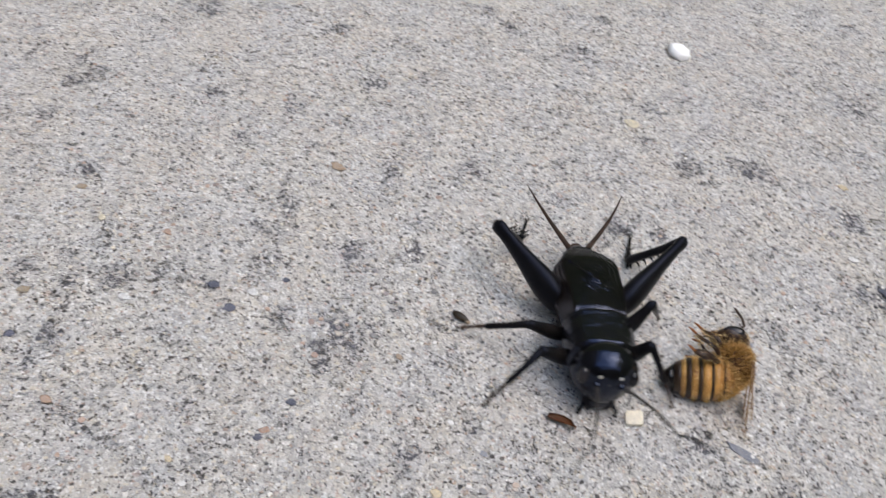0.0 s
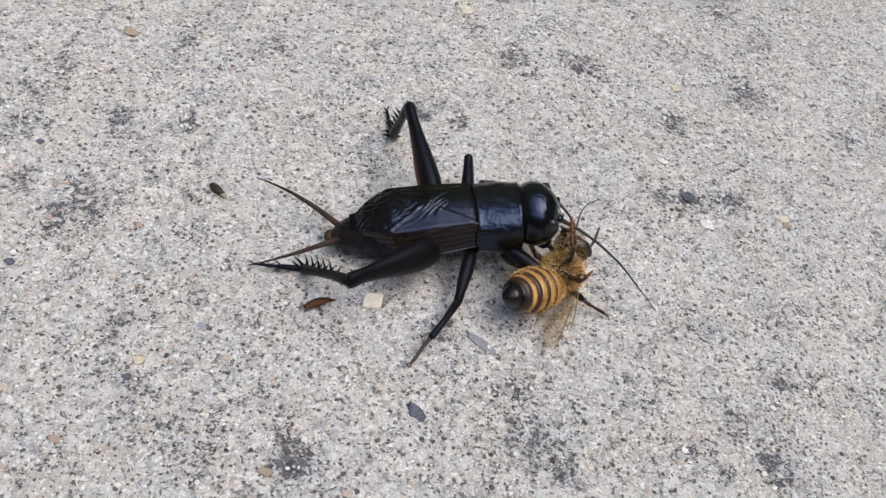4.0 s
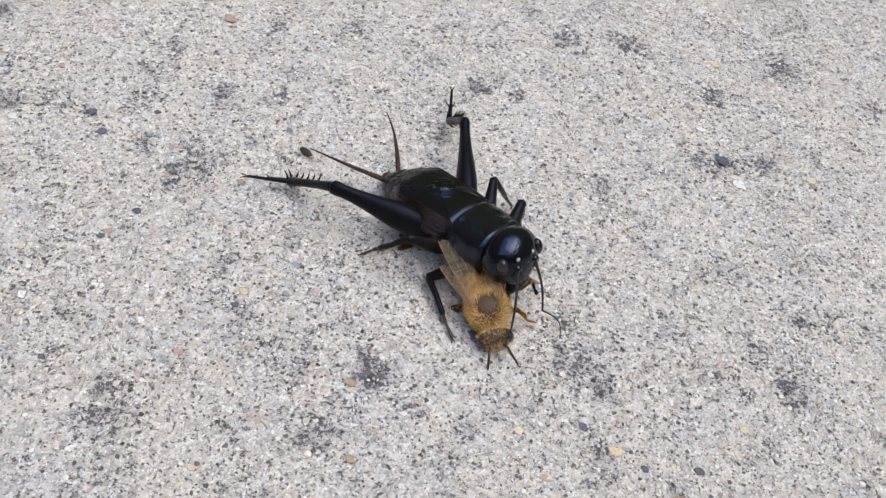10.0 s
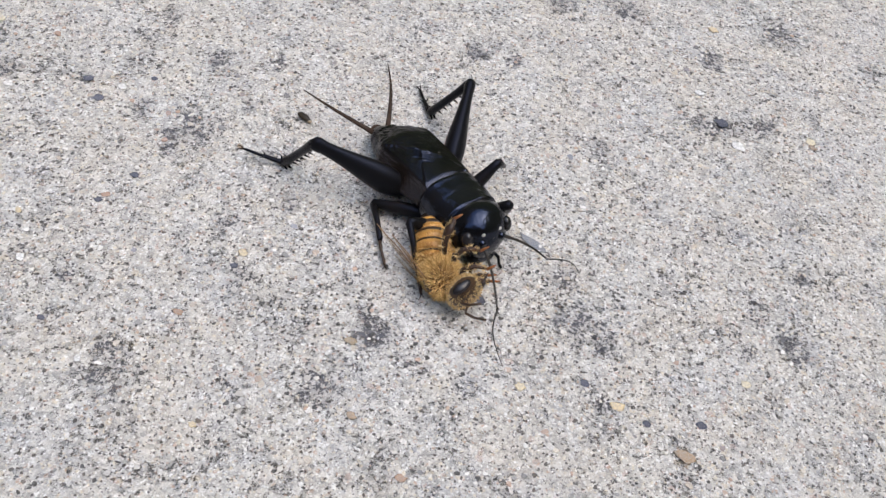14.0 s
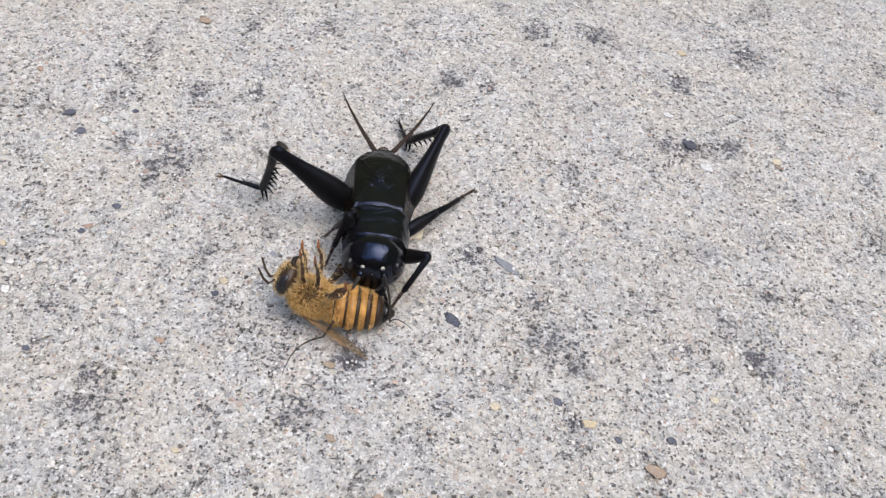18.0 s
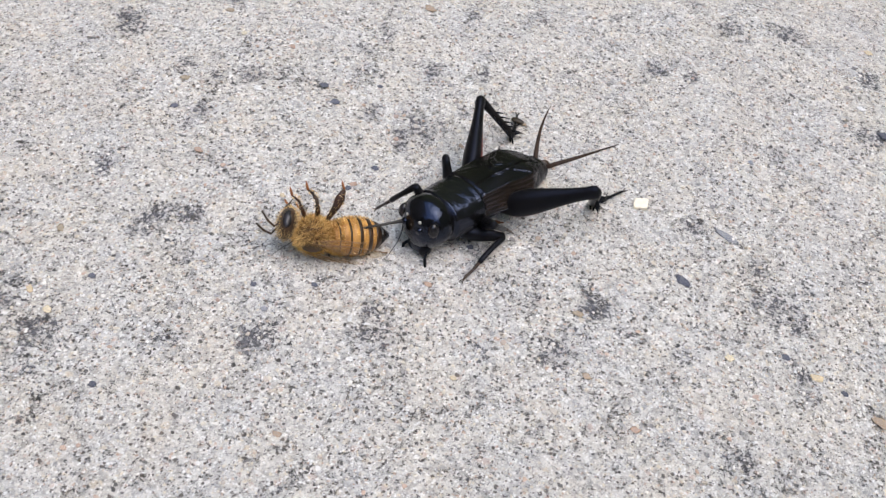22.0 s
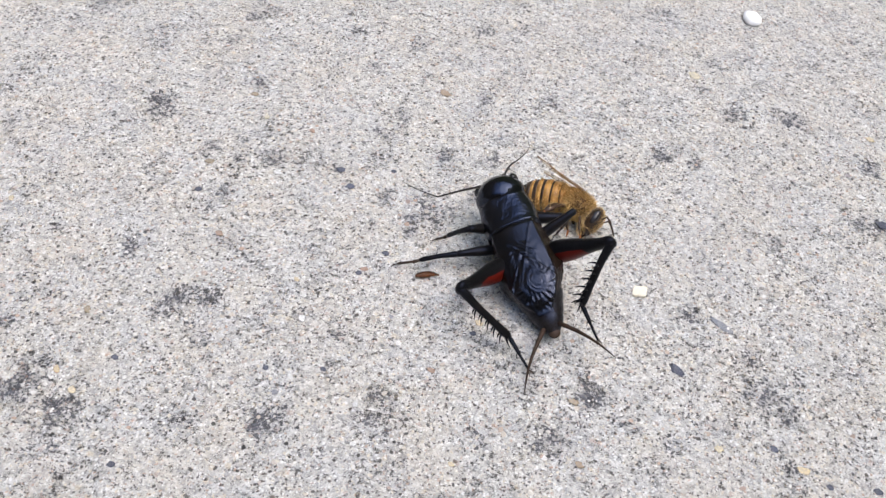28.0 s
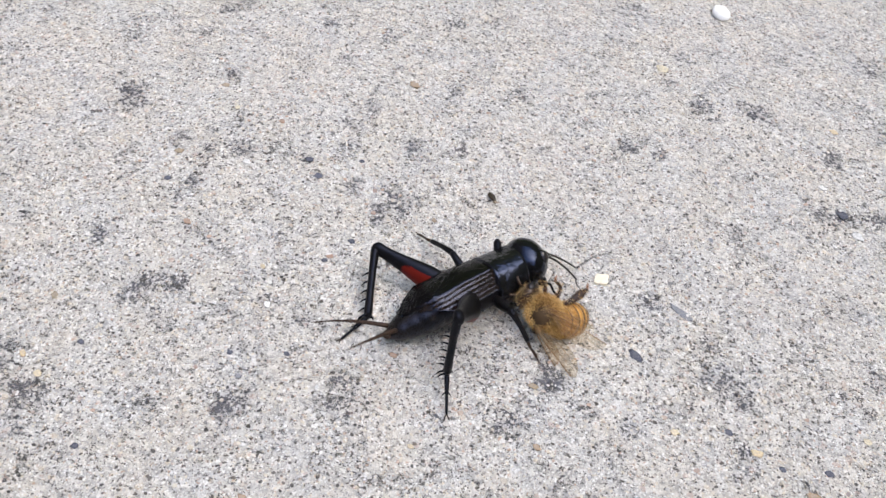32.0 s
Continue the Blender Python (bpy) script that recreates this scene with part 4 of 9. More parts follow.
def motions():
    walk(moving["cricket"], [
        (0, mm(-6.15, 17.45, -0.14, 0, -2.1, -85.8)), (0.5, mm(-1.2, 15.9, 3.41, 0, -20.6, -44.7)), (1, mm(-1.17, 14.94, 2.16, 0, -12.9, -52.6)),
        (1.5, mm(-1.95, 15.92, -0.14, 0, -2.1, -46.9)), (2, mm(2.1, 14.2, 1.44, 0, -9.5, -35.1)), (2.5, mm(2.77, 11.19, 2.29, 0, -13.5, -42.9)),
        (3, mm(6.82, 9.52, 1.26, 0, -8.6, -27)), (3.5, mm(6.81, 8.54, 1.8, 0, -11.2, -32.5)), (4, mm(5.39, 15.06, 1.67, 0, -10.5, 11.2)),
        (4.5, mm(11.41, 16.66, 1.26, 0, -8.6, -18.4)), (6.5, mm(0.52, 11.73, 2.04, 0, -12.3, -77.2)), (7, mm(-0.21, 11.38, 0.84, 0, -6.7, -78.7)),
        (7.5, mm(3.01, 7.08, 3.03, 0, -16.9, -67.4)), (8, mm(-0.16, 8.54, 2.72, 0, -15.5, -66.8)), (8.5, mm(-2.07, 9.37, 3.03, 0, -16.9, -65.3)),
        (9, mm(-6.79, 11.97, 1.08, 0, -7.8, -68.6)), (9.5, mm(-5.3, 7.54, 3.35, 0, -18.8, -59.6)), (10, mm(0.28, 6.2, 1.68, 0, -10.6, -39.9)),
        (10.5, mm(-1.57, 4.45, 2.84, 0, -16.1, -52.8)), (11, mm(-3.6, 3.57, 1.5, 0, -9.8, -51.7)), (11.5, mm(-3.52, 5.38, 0.78, 0, -6.5, -52.7)),
        (12, mm(-4.43, 4.78, 1.98, 0, -12, -42.4)), (12.5, mm(-2.13, 3.81, 3.36, 0, -19.1, -49.2)), (13, mm(-0.15, 2.3, 1.5, 0, -9.8, -28.4)),
        (13.5, mm(-3.3, 2.88, 0.78, 0, -6.5, -52.5)), (14, mm(-2.4, 6.57, 0.2, 0, -3.7, -47.5)), (14.5, mm(-6.88, 11.91, 3.15, 0, -17.5, -67.5)),
        (15, mm(-10.21, 13.03, 0.09, 0, -3.2, -80.2)), (15.5, mm(-6.78, 7.81, 3.28, 0, -18.1, -69)), (17.5, mm(-4.19, 5.62, 0.9, 0, -7, -77.3)),
        (18, mm(-6.04, 5.45, 0.09, 0, -3.2, -83.8)), (18.5, mm(-7.92, 5.52, -0.03, 2, -2.7, -96.4)), (19, mm(-11.22, 1.97, -0.14, 4, -2, -103.4)),
        (19.5, mm(-11.01, 0.63, -0.12, 6, -2, -96.7)), (20, mm(-16.81, 1.55, 1.12, 8, -7.8, -121.7)), (20.5, mm(-18.8, 3.11, -0.05, 8, -2.4, -123.8)),
        (21, mm(-18.27, 1.5, 0.76, 8, -6.2, -107.8)), (21.5, mm(-18.83, -1.24, 0.18, 8, -3.5, -111.6)), (22, mm(-22, -2.37, -0.11, 8, -2.1, -125.5)),
        (22.5, mm(-27.55, -10.08, 1.77, 8, -10.9, -127.8)), (23, mm(-29.26, -12.17, -0.11, 8, -1.9, -136.7)), (23.5, mm(-27.39, -11.27, 0.59, 8, -5.3, -146.3)),
        (24, mm(-30.05, -4.85, -0.11, 8, -2, -157.4)), (24.5, mm(-31.06, -11.39, 0.47, 8, -4.8, -133.8)), (25.5, mm(-30.67, 0.28, 1.88, -2.1, -7.7, 173.8)),
        (26.5, mm(-30.37, 12.11, 3.34, -15, -17.5, -238.9)), (27, mm(-27.26, 12.82, 1.61, -21, -9.5, -252.5)), (27.5, mm(-20.65, 8.25, 0.07, -23, -2.3, -242.8)),
        (28, mm(-17.27, 5.38, 1.79, -27, -9.8, -238.8)), (28.5, mm(-14.24, 6.45, 2.55, -23.5, -13.2, -252.5)), (29, mm(-11.6, 9.47, 3.5, -18, -16.7, -273.8)),
        (29.5, mm(-12.98, 6.78, 2.81, -19, -14.5, -274)), (30, mm(-13.48, 6.42, 3.58, -21, -17.5, -280.6)), (30.5, mm(-14.59, -2.46, 1.72, -24, -9.3, -303.1)),
        (31, mm(-14.77, -5, 2.07, -24, -10.8, 52.4)), (31.5, mm(-19.22, -3.92, 3.28, -28, -15.6, 79.7)), (32, mm(-16.99, -6.15, 0.92, -32, -4.4, 44.2)),
    ])
    walk(moving["left_fore_femur"], [
        (0, mm(5.6, 2.3, 2, 111, -59.2, 56.5)), (0.267, mm(5.6, 2.3, 2, 82.1, -24.5, 93.7)), (0.5, mm(5.6, 2.3, 2, 78.3, 15.5, 110.8)),
        (1, mm(5.6, 2.3, 2, 65.8, -10.9, 120.1)), (1.5, mm(5.6, 2.3, 2, 61.7, -38.2, 114.3)), (2, mm(5.6, 2.3, 2, 58.3, -20.3, 127.2)),
        (2.5, mm(5.6, 2.3, 2, 68.9, -0.3, 128.1)), (3, mm(5.6, 2.3, 2, 57.7, -31, 122.5)), (3.5, mm(5.6, 2.3, 2, 58.8, -19.9, 126.7)),
        (4, mm(5.6, 2.3, 2, 74.8, 8.7, 101.9)), (4.5, mm(5.6, 2.3, 2, 79.2, -30.1, 81.9)), (6.5, mm(5.6, 2.3, 2, 64.3, -17.3, 117.8)),
        (7, mm(5.6, 2.3, 2, 62.2, -30.9, 115.3)), (7.5, mm(5.6, 2.3, 2, 71.6, -5.7, 42.9)), (8, mm(5.6, 2.3, 2, 62, -2.5, 29.6)), (8.5, mm(5.6, 2.3, 2, 48.7, 3.5, 23.9)),
        (8.733, mm(5.6, 2.3, 2, 67.2, -8.4, 55)), (9, mm(5.6, 2.3, 2, 77.9, -27.9, 83.6)), (9.5, mm(5.6, 2.3, 2, 74.3, -11.5, 86.1)),
        (10, mm(5.6, 2.3, 2, 65.4, -35.5, 108.9)), (10.5, mm(5.6, 2.3, 2, 67.5, -22.5, 107.8)), (11, mm(5.6, 2.3, 2, 59.8, -32.3, 118.7)),
        (11.5, mm(5.6, 2.3, 2, 77.5, -54.3, 93.3)), (12, mm(5.6, 2.3, 2, 66.2, -17.2, 113.4)), (12.5, mm(5.6, 2.3, 2, 71.3, -4.6, 107.5)),
        (13, mm(5.6, 2.3, 2, 59.9, -33.5, 118.1)), (13.5, mm(5.6, 2.3, 2, 88, -33, 66.2)), (14, mm(5.6, 2.3, 2, 134.9, -46.5, 26.5)),
        (14.267, mm(5.6, 2.3, 2, 94, -24.1, 37.3)), (14.5, mm(5.6, 2.3, 2, 60.9, -0.9, 31)), (14.733, mm(5.6, 2.3, 2, 66.6, 2.8, 68.1)),
        (15, mm(5.6, 2.3, 2, 73.3, 2.4, 105.5)), (15.5, mm(5.6, 2.3, 2, 75.9, 10.3, 109.4)), (16.5, mm(5.6, 2.3, 2, 88, -25.7, 82.4)),
        (17.5, mm(5.6, 2.3, 2, 127.5, -47.2, 32.7)), (18, mm(5.6, 2.3, 2, 95.2, -34.4, 55.2)), (18.5, mm(5.6, 2.3, 2, 75, 9.5, 101.6)),
        (19, mm(5.6, 2.3, 2, 81.1, -17.7, 60.5)), (19.5, mm(5.6, 2.3, 2, 79.3, -13.9, 55.7)), (20, mm(5.6, 2.3, 2, 102.3, -33.8, 44)),
        (20.267, mm(5.6, 2.3, 2, 80.4, -14.8, 91.9)), (20.5, mm(5.6, 2.3, 2, 78.7, 12.6, 130.6)), (21, mm(5.6, 2.3, 2, 84.1, -24.5, 64.2)),
        (21.5, mm(5.6, 2.3, 2, 81.2, -17.3, 59.1)), (21.733, mm(5.6, 2.3, 2, 73.4, -4.5, 100.4)), (22, mm(5.6, 2.3, 2, 76, 10.2, 140.5)),
        (22.267, mm(5.6, 2.3, 2, 72.9, -1.9, 104.1)), (22.5, mm(5.6, 2.3, 2, 77.7, -13.5, 67.3)), (23, mm(5.6, 2.3, 2, 86.8, -34.3, 69.7)),
        (23.5, mm(5.6, 2.3, 2, 76.1, -10.2, 40.2)), (24, mm(5.6, 2.3, 2, 76.1, -50, 94.1)), (24.5, mm(5.6, 2.3, 2, 86.2, -33.7, 70.3)),
        (26.5, mm(5.4, 1.96, 2.33, 76.9, -12.8, 70)), (27, mm(5.33, 1.47, 2.22, 89.2, -42.7, 69.1)), (27.5, mm(5.37, 1.88, 2.28, -10.4, -69.2, -172.4)),
        (28, mm(5.6, 2.29, 2.48, 60.3, -53.9, 111.6)), (28.5, mm(5.6, 2.31, 2.22, 97.3, -36.6, 53.2)), (29, mm(5.6, 2.3, 1.96, 84.6, -20.8, 55.2)),
        (29.5, mm(5.53, 2.48, 2.04, 78, -34.2, 87.3)), (30, mm(5.45, 2.64, 2.15, 67.4, -24.7, 108.2)), (30.5, mm(5.6, 2.3, 2, 111.5, -40.4, 41.3)),
        (31, mm(5.6, 2.3, 2, 103.6, -31.5, 38.8)), (31.167, mm(5.6, 2.3, 2, 57, -5.1, 33.1)), (31.333, mm(5.6, 2.3, 2, 7.8, 8.8, 9.8)),
        (31.5, mm(5.6, 2.3, 2, -42.6, -0.4, -15.7)), (31.733, mm(5.6, 2.3, 2, -86.1, -36.9, -44.1)), (32, mm(5.6, 2.3, 2, -177.8, -78.4, -2)),
    ])
    walk(moving["left_fore_tibia"], [
        (0, mm(7.18, 4.69, 6.81, 58, 56.9, 62.3)), (0.5, mm(3.68, 7.34, 0.5, 82.6, 34.3, 102.5)), (1, mm(2.84, 7.06, 3.06, 36.1, 54, 36.9)),
        (1.5, mm(3.79, 6.31, 5.46, 50.5, 41.4, 51)), (2, mm(2.42, 6.48, 3.94, 88.2, 40.4, 107.9)), (2.5, mm(2.14, 6.71, 2.03, 75.7, 35.3, 88.9)),
        (3, mm(3.02, 6.35, 4.88, 73.8, 53.2, 82.2)), (3.5, mm(2.45, 6.52, 3.91, 80.6, 47.1, 93)), (4, mm(4.46, 7.72, 1.15, 36.8, 33.6, 32.4)),
        (4.5, mm(6.29, 7.1, 4.81, 80.9, 57.1, 90.2)), (6.5, mm(3.1, 7.03, 3.66, 43.8, 57.8, 45.9)), (7, mm(3.55, 6.64, 4.88, 67.6, 48.6, 74.6)),
        (7.5, mm(9.68, 6.09, 2.55, 173, 70.4, 174.1)), (8, mm(10.46, 5.07, 2.24, 153.7, 52.7, 163.3)), (8.5, mm(10.71, 4.56, 1.66, 168, 51.5, 172.8)),
        (9, mm(6.15, 7.22, 4.62, 116.3, 45.1, 139.1)), (9.5, mm(5.97, 7.78, 3.12, 153.1, 73.3, 156.3)), (10, mm(4.12, 6.62, 5.25, 120.5, 59.7, 132.6)),
        (10.5, mm(4.02, 7.22, 4.14, 151, 58.4, 159.2)), (11, mm(3.33, 6.45, 4.99, 108.7, 51.7, 125.9)), (11.5, mm(5.41, 5.56, 6.55, 144.6, 66.4, 151.1)),
        (12, mm(3.47, 7.21, 3.66, 99.1, 43.1, 121.3)), (12.5, mm(3.92, 7.62, 2.45, 118, 42.6, 143)), (13, mm(3.4, 6.42, 5.09, 95.3, 56.3, 107.9)),
        (13.5, mm(7.5, 6.6, 5.05, 120.1, 47.6, 140.5)), (14, mm(9.05, 4.02, 6.06, 121.6, 52.1, 138.6)), (14.5, mm(10.4, 5.18, 2.09, 179, 67.5, 179.2)),
        (14.733, mm(7.25, 6.44, 1.93, 34.9, 62.8, 30.1)), (15, mm(4.11, 7.69, 1.77, 27.7, 15.9, 16.8)), (15.5, mm(3.77, 7.5, 1, -5, 57.8, -5.1)),
        (17.5, mm(8.8, 4.35, 6.11, -88.6, 76.7, -92.6)), (18, mm(8.24, 6.1, 5.16, -44.1, 44.8, -44.1)), (18.5, mm(4.49, 7.71, 1.07, -40.1, 10.5, -22.9)),
        (19, mm(8.23, 6.94, 3.7, -49.8, 28.9, -45.4)), (19.5, mm(8.66, 6.79, 3.35, -63.1, 24.9, -64.1)), (20, mm(8.94, 5.53, 5.12, -122.1, 66.7, -130.5)),
        (20.267, mm(5.49, 5.99, 2.95, -12.3, 57, -17.7)), (20.5, mm(2.04, 6.45, 0.78, 3.4, 12.9, 1.8)), (21, mm(7.82, 6.89, 4.32, -46, 54, -48)),
        (21.5, mm(8.35, 6.88, 3.67, -54.7, 34.3, -54.5)), (22, mm(1.35, 5.81, 1.01, 12.8, 13.6, 6.8)), (22.267, mm(4.52, 6.57, 2.16, -11, 48.4, -18.4)),
        (22.5, mm(7.7, 7.32, 3.31, -79.1, 58, -87.7)), (23, mm(7.21, 6.64, 5.15, 7.3, 50.6, 7)), (23.267, mm(8.51, 6.25, 4.07, -49.9, 55.2, -60.3)),
        (23.5, mm(9.81, 5.86, 2.99, -80.8, 29.5, -102.1)), (23.733, mm(7.58, 5.87, 4.64, -63.8, 65.7, -72.7)), (24, mm(5.34, 5.89, 6.29, 39.6, 65.7, 41.7)),
        (24.5, mm(7.17, 6.68, 5.11, -23.5, 59.7, -24.2)), (26.5, mm(7.26, 7.1, 3.57, -25.9, 80.6, -29.4)), (27, mm(6.8, 5.32, 6.01, 20, 59.1, 16.8)),
        (27.5, mm(3.4, 1.62, 7.51, 51.6, 38, 48)), (28, mm(4.39, 5.36, 7.01, 60.6, 35.1, 59.2)), (28.5, mm(8.29, 5.91, 5.57, -13.4, 83.7, -15.5)),
        (29, mm(8.58, 6.6, 3.95, 63.6, 69.7, 68.1)), (29.5, mm(5.74, 7.09, 5.2, 18.8, 68.4, 21.8)), (30, mm(3.86, 7.47, 4.49, 24.1, 61.6, 28.7)),
        (30.5, mm(8.8, 5.11, 5.63, 59.3, 34.1, 61.1)), (31, mm(9.32, 5.29, 4.93, 61.5, 33.6, 64.3)), (31.5, mm(10.99, 0.79, 2.04, 77.4, 44, 89.4)),
        (32, mm(6.72, 2.26, 7.49, 63.6, 26.9, 65.9)),
    ])
    walk(moving["right_fore_femur"], [
        (0, mm(5.6, -2.3, 2, -86.7, -30.3, -65.9)), (0.5, mm(5.6, -2.3, 2, -50.6, 33.2, -48.4)), (1, mm(5.6, -2.3, 2, -55.3, 8.4, -36.7)),
        (1.5, mm(5.6, -2.3, 2, -90.3, -24.4, -47.9)), (2, mm(5.6, -2.3, 2, -80.9, -15.4, -52.6)), (2.5, mm(5.6, -2.3, 2, -29.6, 29.8, -23.9)),
        (3, mm(5.6, -2.3, 2, -85, -16.9, -36.1)), (3.267, mm(5.6, -2.3, 2, -47, 8.1, -26.1)), (3.5, mm(5.6, -2.3, 2, -2.1, 20.4, -1.3)),
        (4, mm(5.6, -2.3, 2, -46.3, 19, -35.1)), (4.267, mm(5.6, -2.3, 2, -70.2, -11.2, -65.5)), (4.5, mm(5.6, -2.3, 2, -79.3, -48.8, -89.4)),
        (6.5, mm(5.6, -2.3, 2, -71.7, -8.6, -30.3)), (7, mm(5.6, -2.3, 2, -146.6, -35.6, -12.4)), (7.267, mm(5.6, -2.3, 2, -91, -17.1, -26.6)),
        (7.5, mm(5.6, -2.3, 2, -42.6, 4.3, -19.9)), (8, mm(5.6, -2.3, 2, -75.8, -9, -57.8)), (8.267, mm(5.6, -2.3, 2, -70.2, -2.2, -101.2)),
        (8.5, mm(5.6, -2.3, 2, -70.8, 6.6, -144.1)), (8.733, mm(5.6, -2.3, 2, -73.2, -11.4, -91.8)), (9, mm(5.6, -2.3, 2, -89.9, -20, -35)),
        (9.267, mm(5.6, -2.3, 2, -73, -14.1, -89.2)), (9.5, mm(5.6, -2.3, 2, -67.7, 2.3, -139.1)), (10, mm(5.6, -2.3, 2, -93.3, 26.6, -133.9)),
        (10.267, mm(5.6, -2.3, 2, -75.9, 17.5, -90.6)), (10.5, mm(5.6, -2.3, 2, -69.3, 0.1, -52.9)), (11, mm(5.6, -2.3, 2, -79.8, -16.1, -62.5)),
        (11.5, mm(5.6, -2.3, 2, -78, -17.4, -74.2)), (12, mm(5.6, -2.3, 2, -62.2, 5.5, -44.1)), (12.5, mm(5.6, -2.3, 2, -65.2, 17.4, -64.3)),
        (13, mm(5.6, -2.3, 2, -79.8, -37.3, -84.3)), (13.5, mm(5.6, -2.3, 2, -122.4, -45.3, -35.5)), (14, mm(5.6, -2.3, 2, -74.5, -35.6, -93.2)),
        (14.5, mm(5.6, -2.3, 2, -74.8, 21.4, -91.3)), (15, mm(5.6, -2.3, 2, -66, 3.7, -146.7)), (15.267, mm(5.6, -2.3, 2, -63.9, 11.4, -96.6)),
        (15.5, mm(5.6, -2.3, 2, -56.6, 14.6, -45.2)), (16.5, mm(5.6, -2.3, 2, -78.9, -16.5, -60.5)), (17.5, mm(5.6, -2.3, 2, -99.4, -50.9, -64.2)),
        (18, mm(5.6, -2.3, 2, -68, -78.8, -109.2)), (18.5, mm(5.6, -2.3, 2, -140.7, -62.5, -30.7)), (19, mm(5.6, -2.3, 2, 101.9, -83.7, 76.2)),
        (19.5, mm(5.6, -2.3, 2, -95.9, -63.2, -74.8)), (19.733, mm(5.6, -2.3, 2, 175.9, -63.7, -3.3)), (20, mm(5.6, -2.3, 2, 136.5, -36.3, 17.8)),
        (20.5, mm(5.6, -2.3, 2, -168, -54.2, -7.7)), (21, mm(5.6, -2.3, 2, -122, -58.9, -45.5)), (21.5, mm(5.6, -2.3, 2, -66.4, -50.4, -107)),
        (22, mm(5.6, -2.3, 2, -153, -62, -20.5)), (22.267, mm(5.6, -2.3, 2, -84.6, -53.1, -92.4)), (22.5, mm(5.6, -2.3, 2, -62.9, -21.2, -118.2)),
        (23, mm(5.6, -2.3, 2, -52.7, -74.7, -124.6)), (23.5, mm(5.6, -2.3, 2, -70.4, -54.1, -102.2)), (24, mm(5.6, -2.3, 2, -54.9, -74.4, -122.3)),
        (24.5, mm(5.6, -2.3, 2, -118, -41.6, -36)), (25.167, mm(5.6, -2.3, 2, -84.6, -0.9, -48.9)), (25.833, mm(5.48, -2.34, 1.9, -48.6, 41.6, -34.5)),
        (26.5, mm(5.4, -2.59, 1.61, 37.5, 51.4, 35.2)), (26.733, mm(5.34, -2.79, 1.47, -51.7, 53, -65.3)), (27, mm(5.33, -3.03, 1.26, -74.3, 5.4, -101.9)),
        (27.5, mm(5.37, -2.63, 1.4, -77.2, -10.8, -64.1)), (28, mm(5.6, -2.21, 1.53, -76.4, 11.8, -108)), (28.5, mm(5.6, -2.28, 1.78, -106, 45.9, -129)),
        (28.733, mm(5.6, -2.29, 1.9, 11.6, 74.1, -5.3)), (29, mm(5.6, -2.3, 2.04, 43.6, 24.8, 36.1)), (29.267, mm(5.64, -2.21, 2.07, -16.8, 60.8, -31.4)),
        (29.5, mm(5.67, -2.12, 2.09, -79.8, 26.3, -101.8)), (29.733, mm(5.7, -2.04, 2.11, -43.3, 67.4, -51.3)), (30, mm(5.73, -1.95, 2.13, 45.2, 47.5, 50.3)),
        (30.267, mm(5.67, -2.14, 2.07, -46.1, 59.2, -53.7)), (30.5, mm(5.6, -2.3, 2, -75, 12.8, -96.7)), (31, mm(5.6, -2.3, 2, -80.8, 22.4, -108.9)),
        (31.5, mm(5.6, -2.3, 2, -61.7, 63.8, -66.3)), (31.667, mm(5.6, -2.3, 2, 66.5, 55.4, 81.5)), (31.833, mm(5.6, -2.3, 2, 65.5, 1.2, 107.5)),
        (32, mm(5.6, -2.3, 2, 33.8, -45.2, 147.2)),
    ])
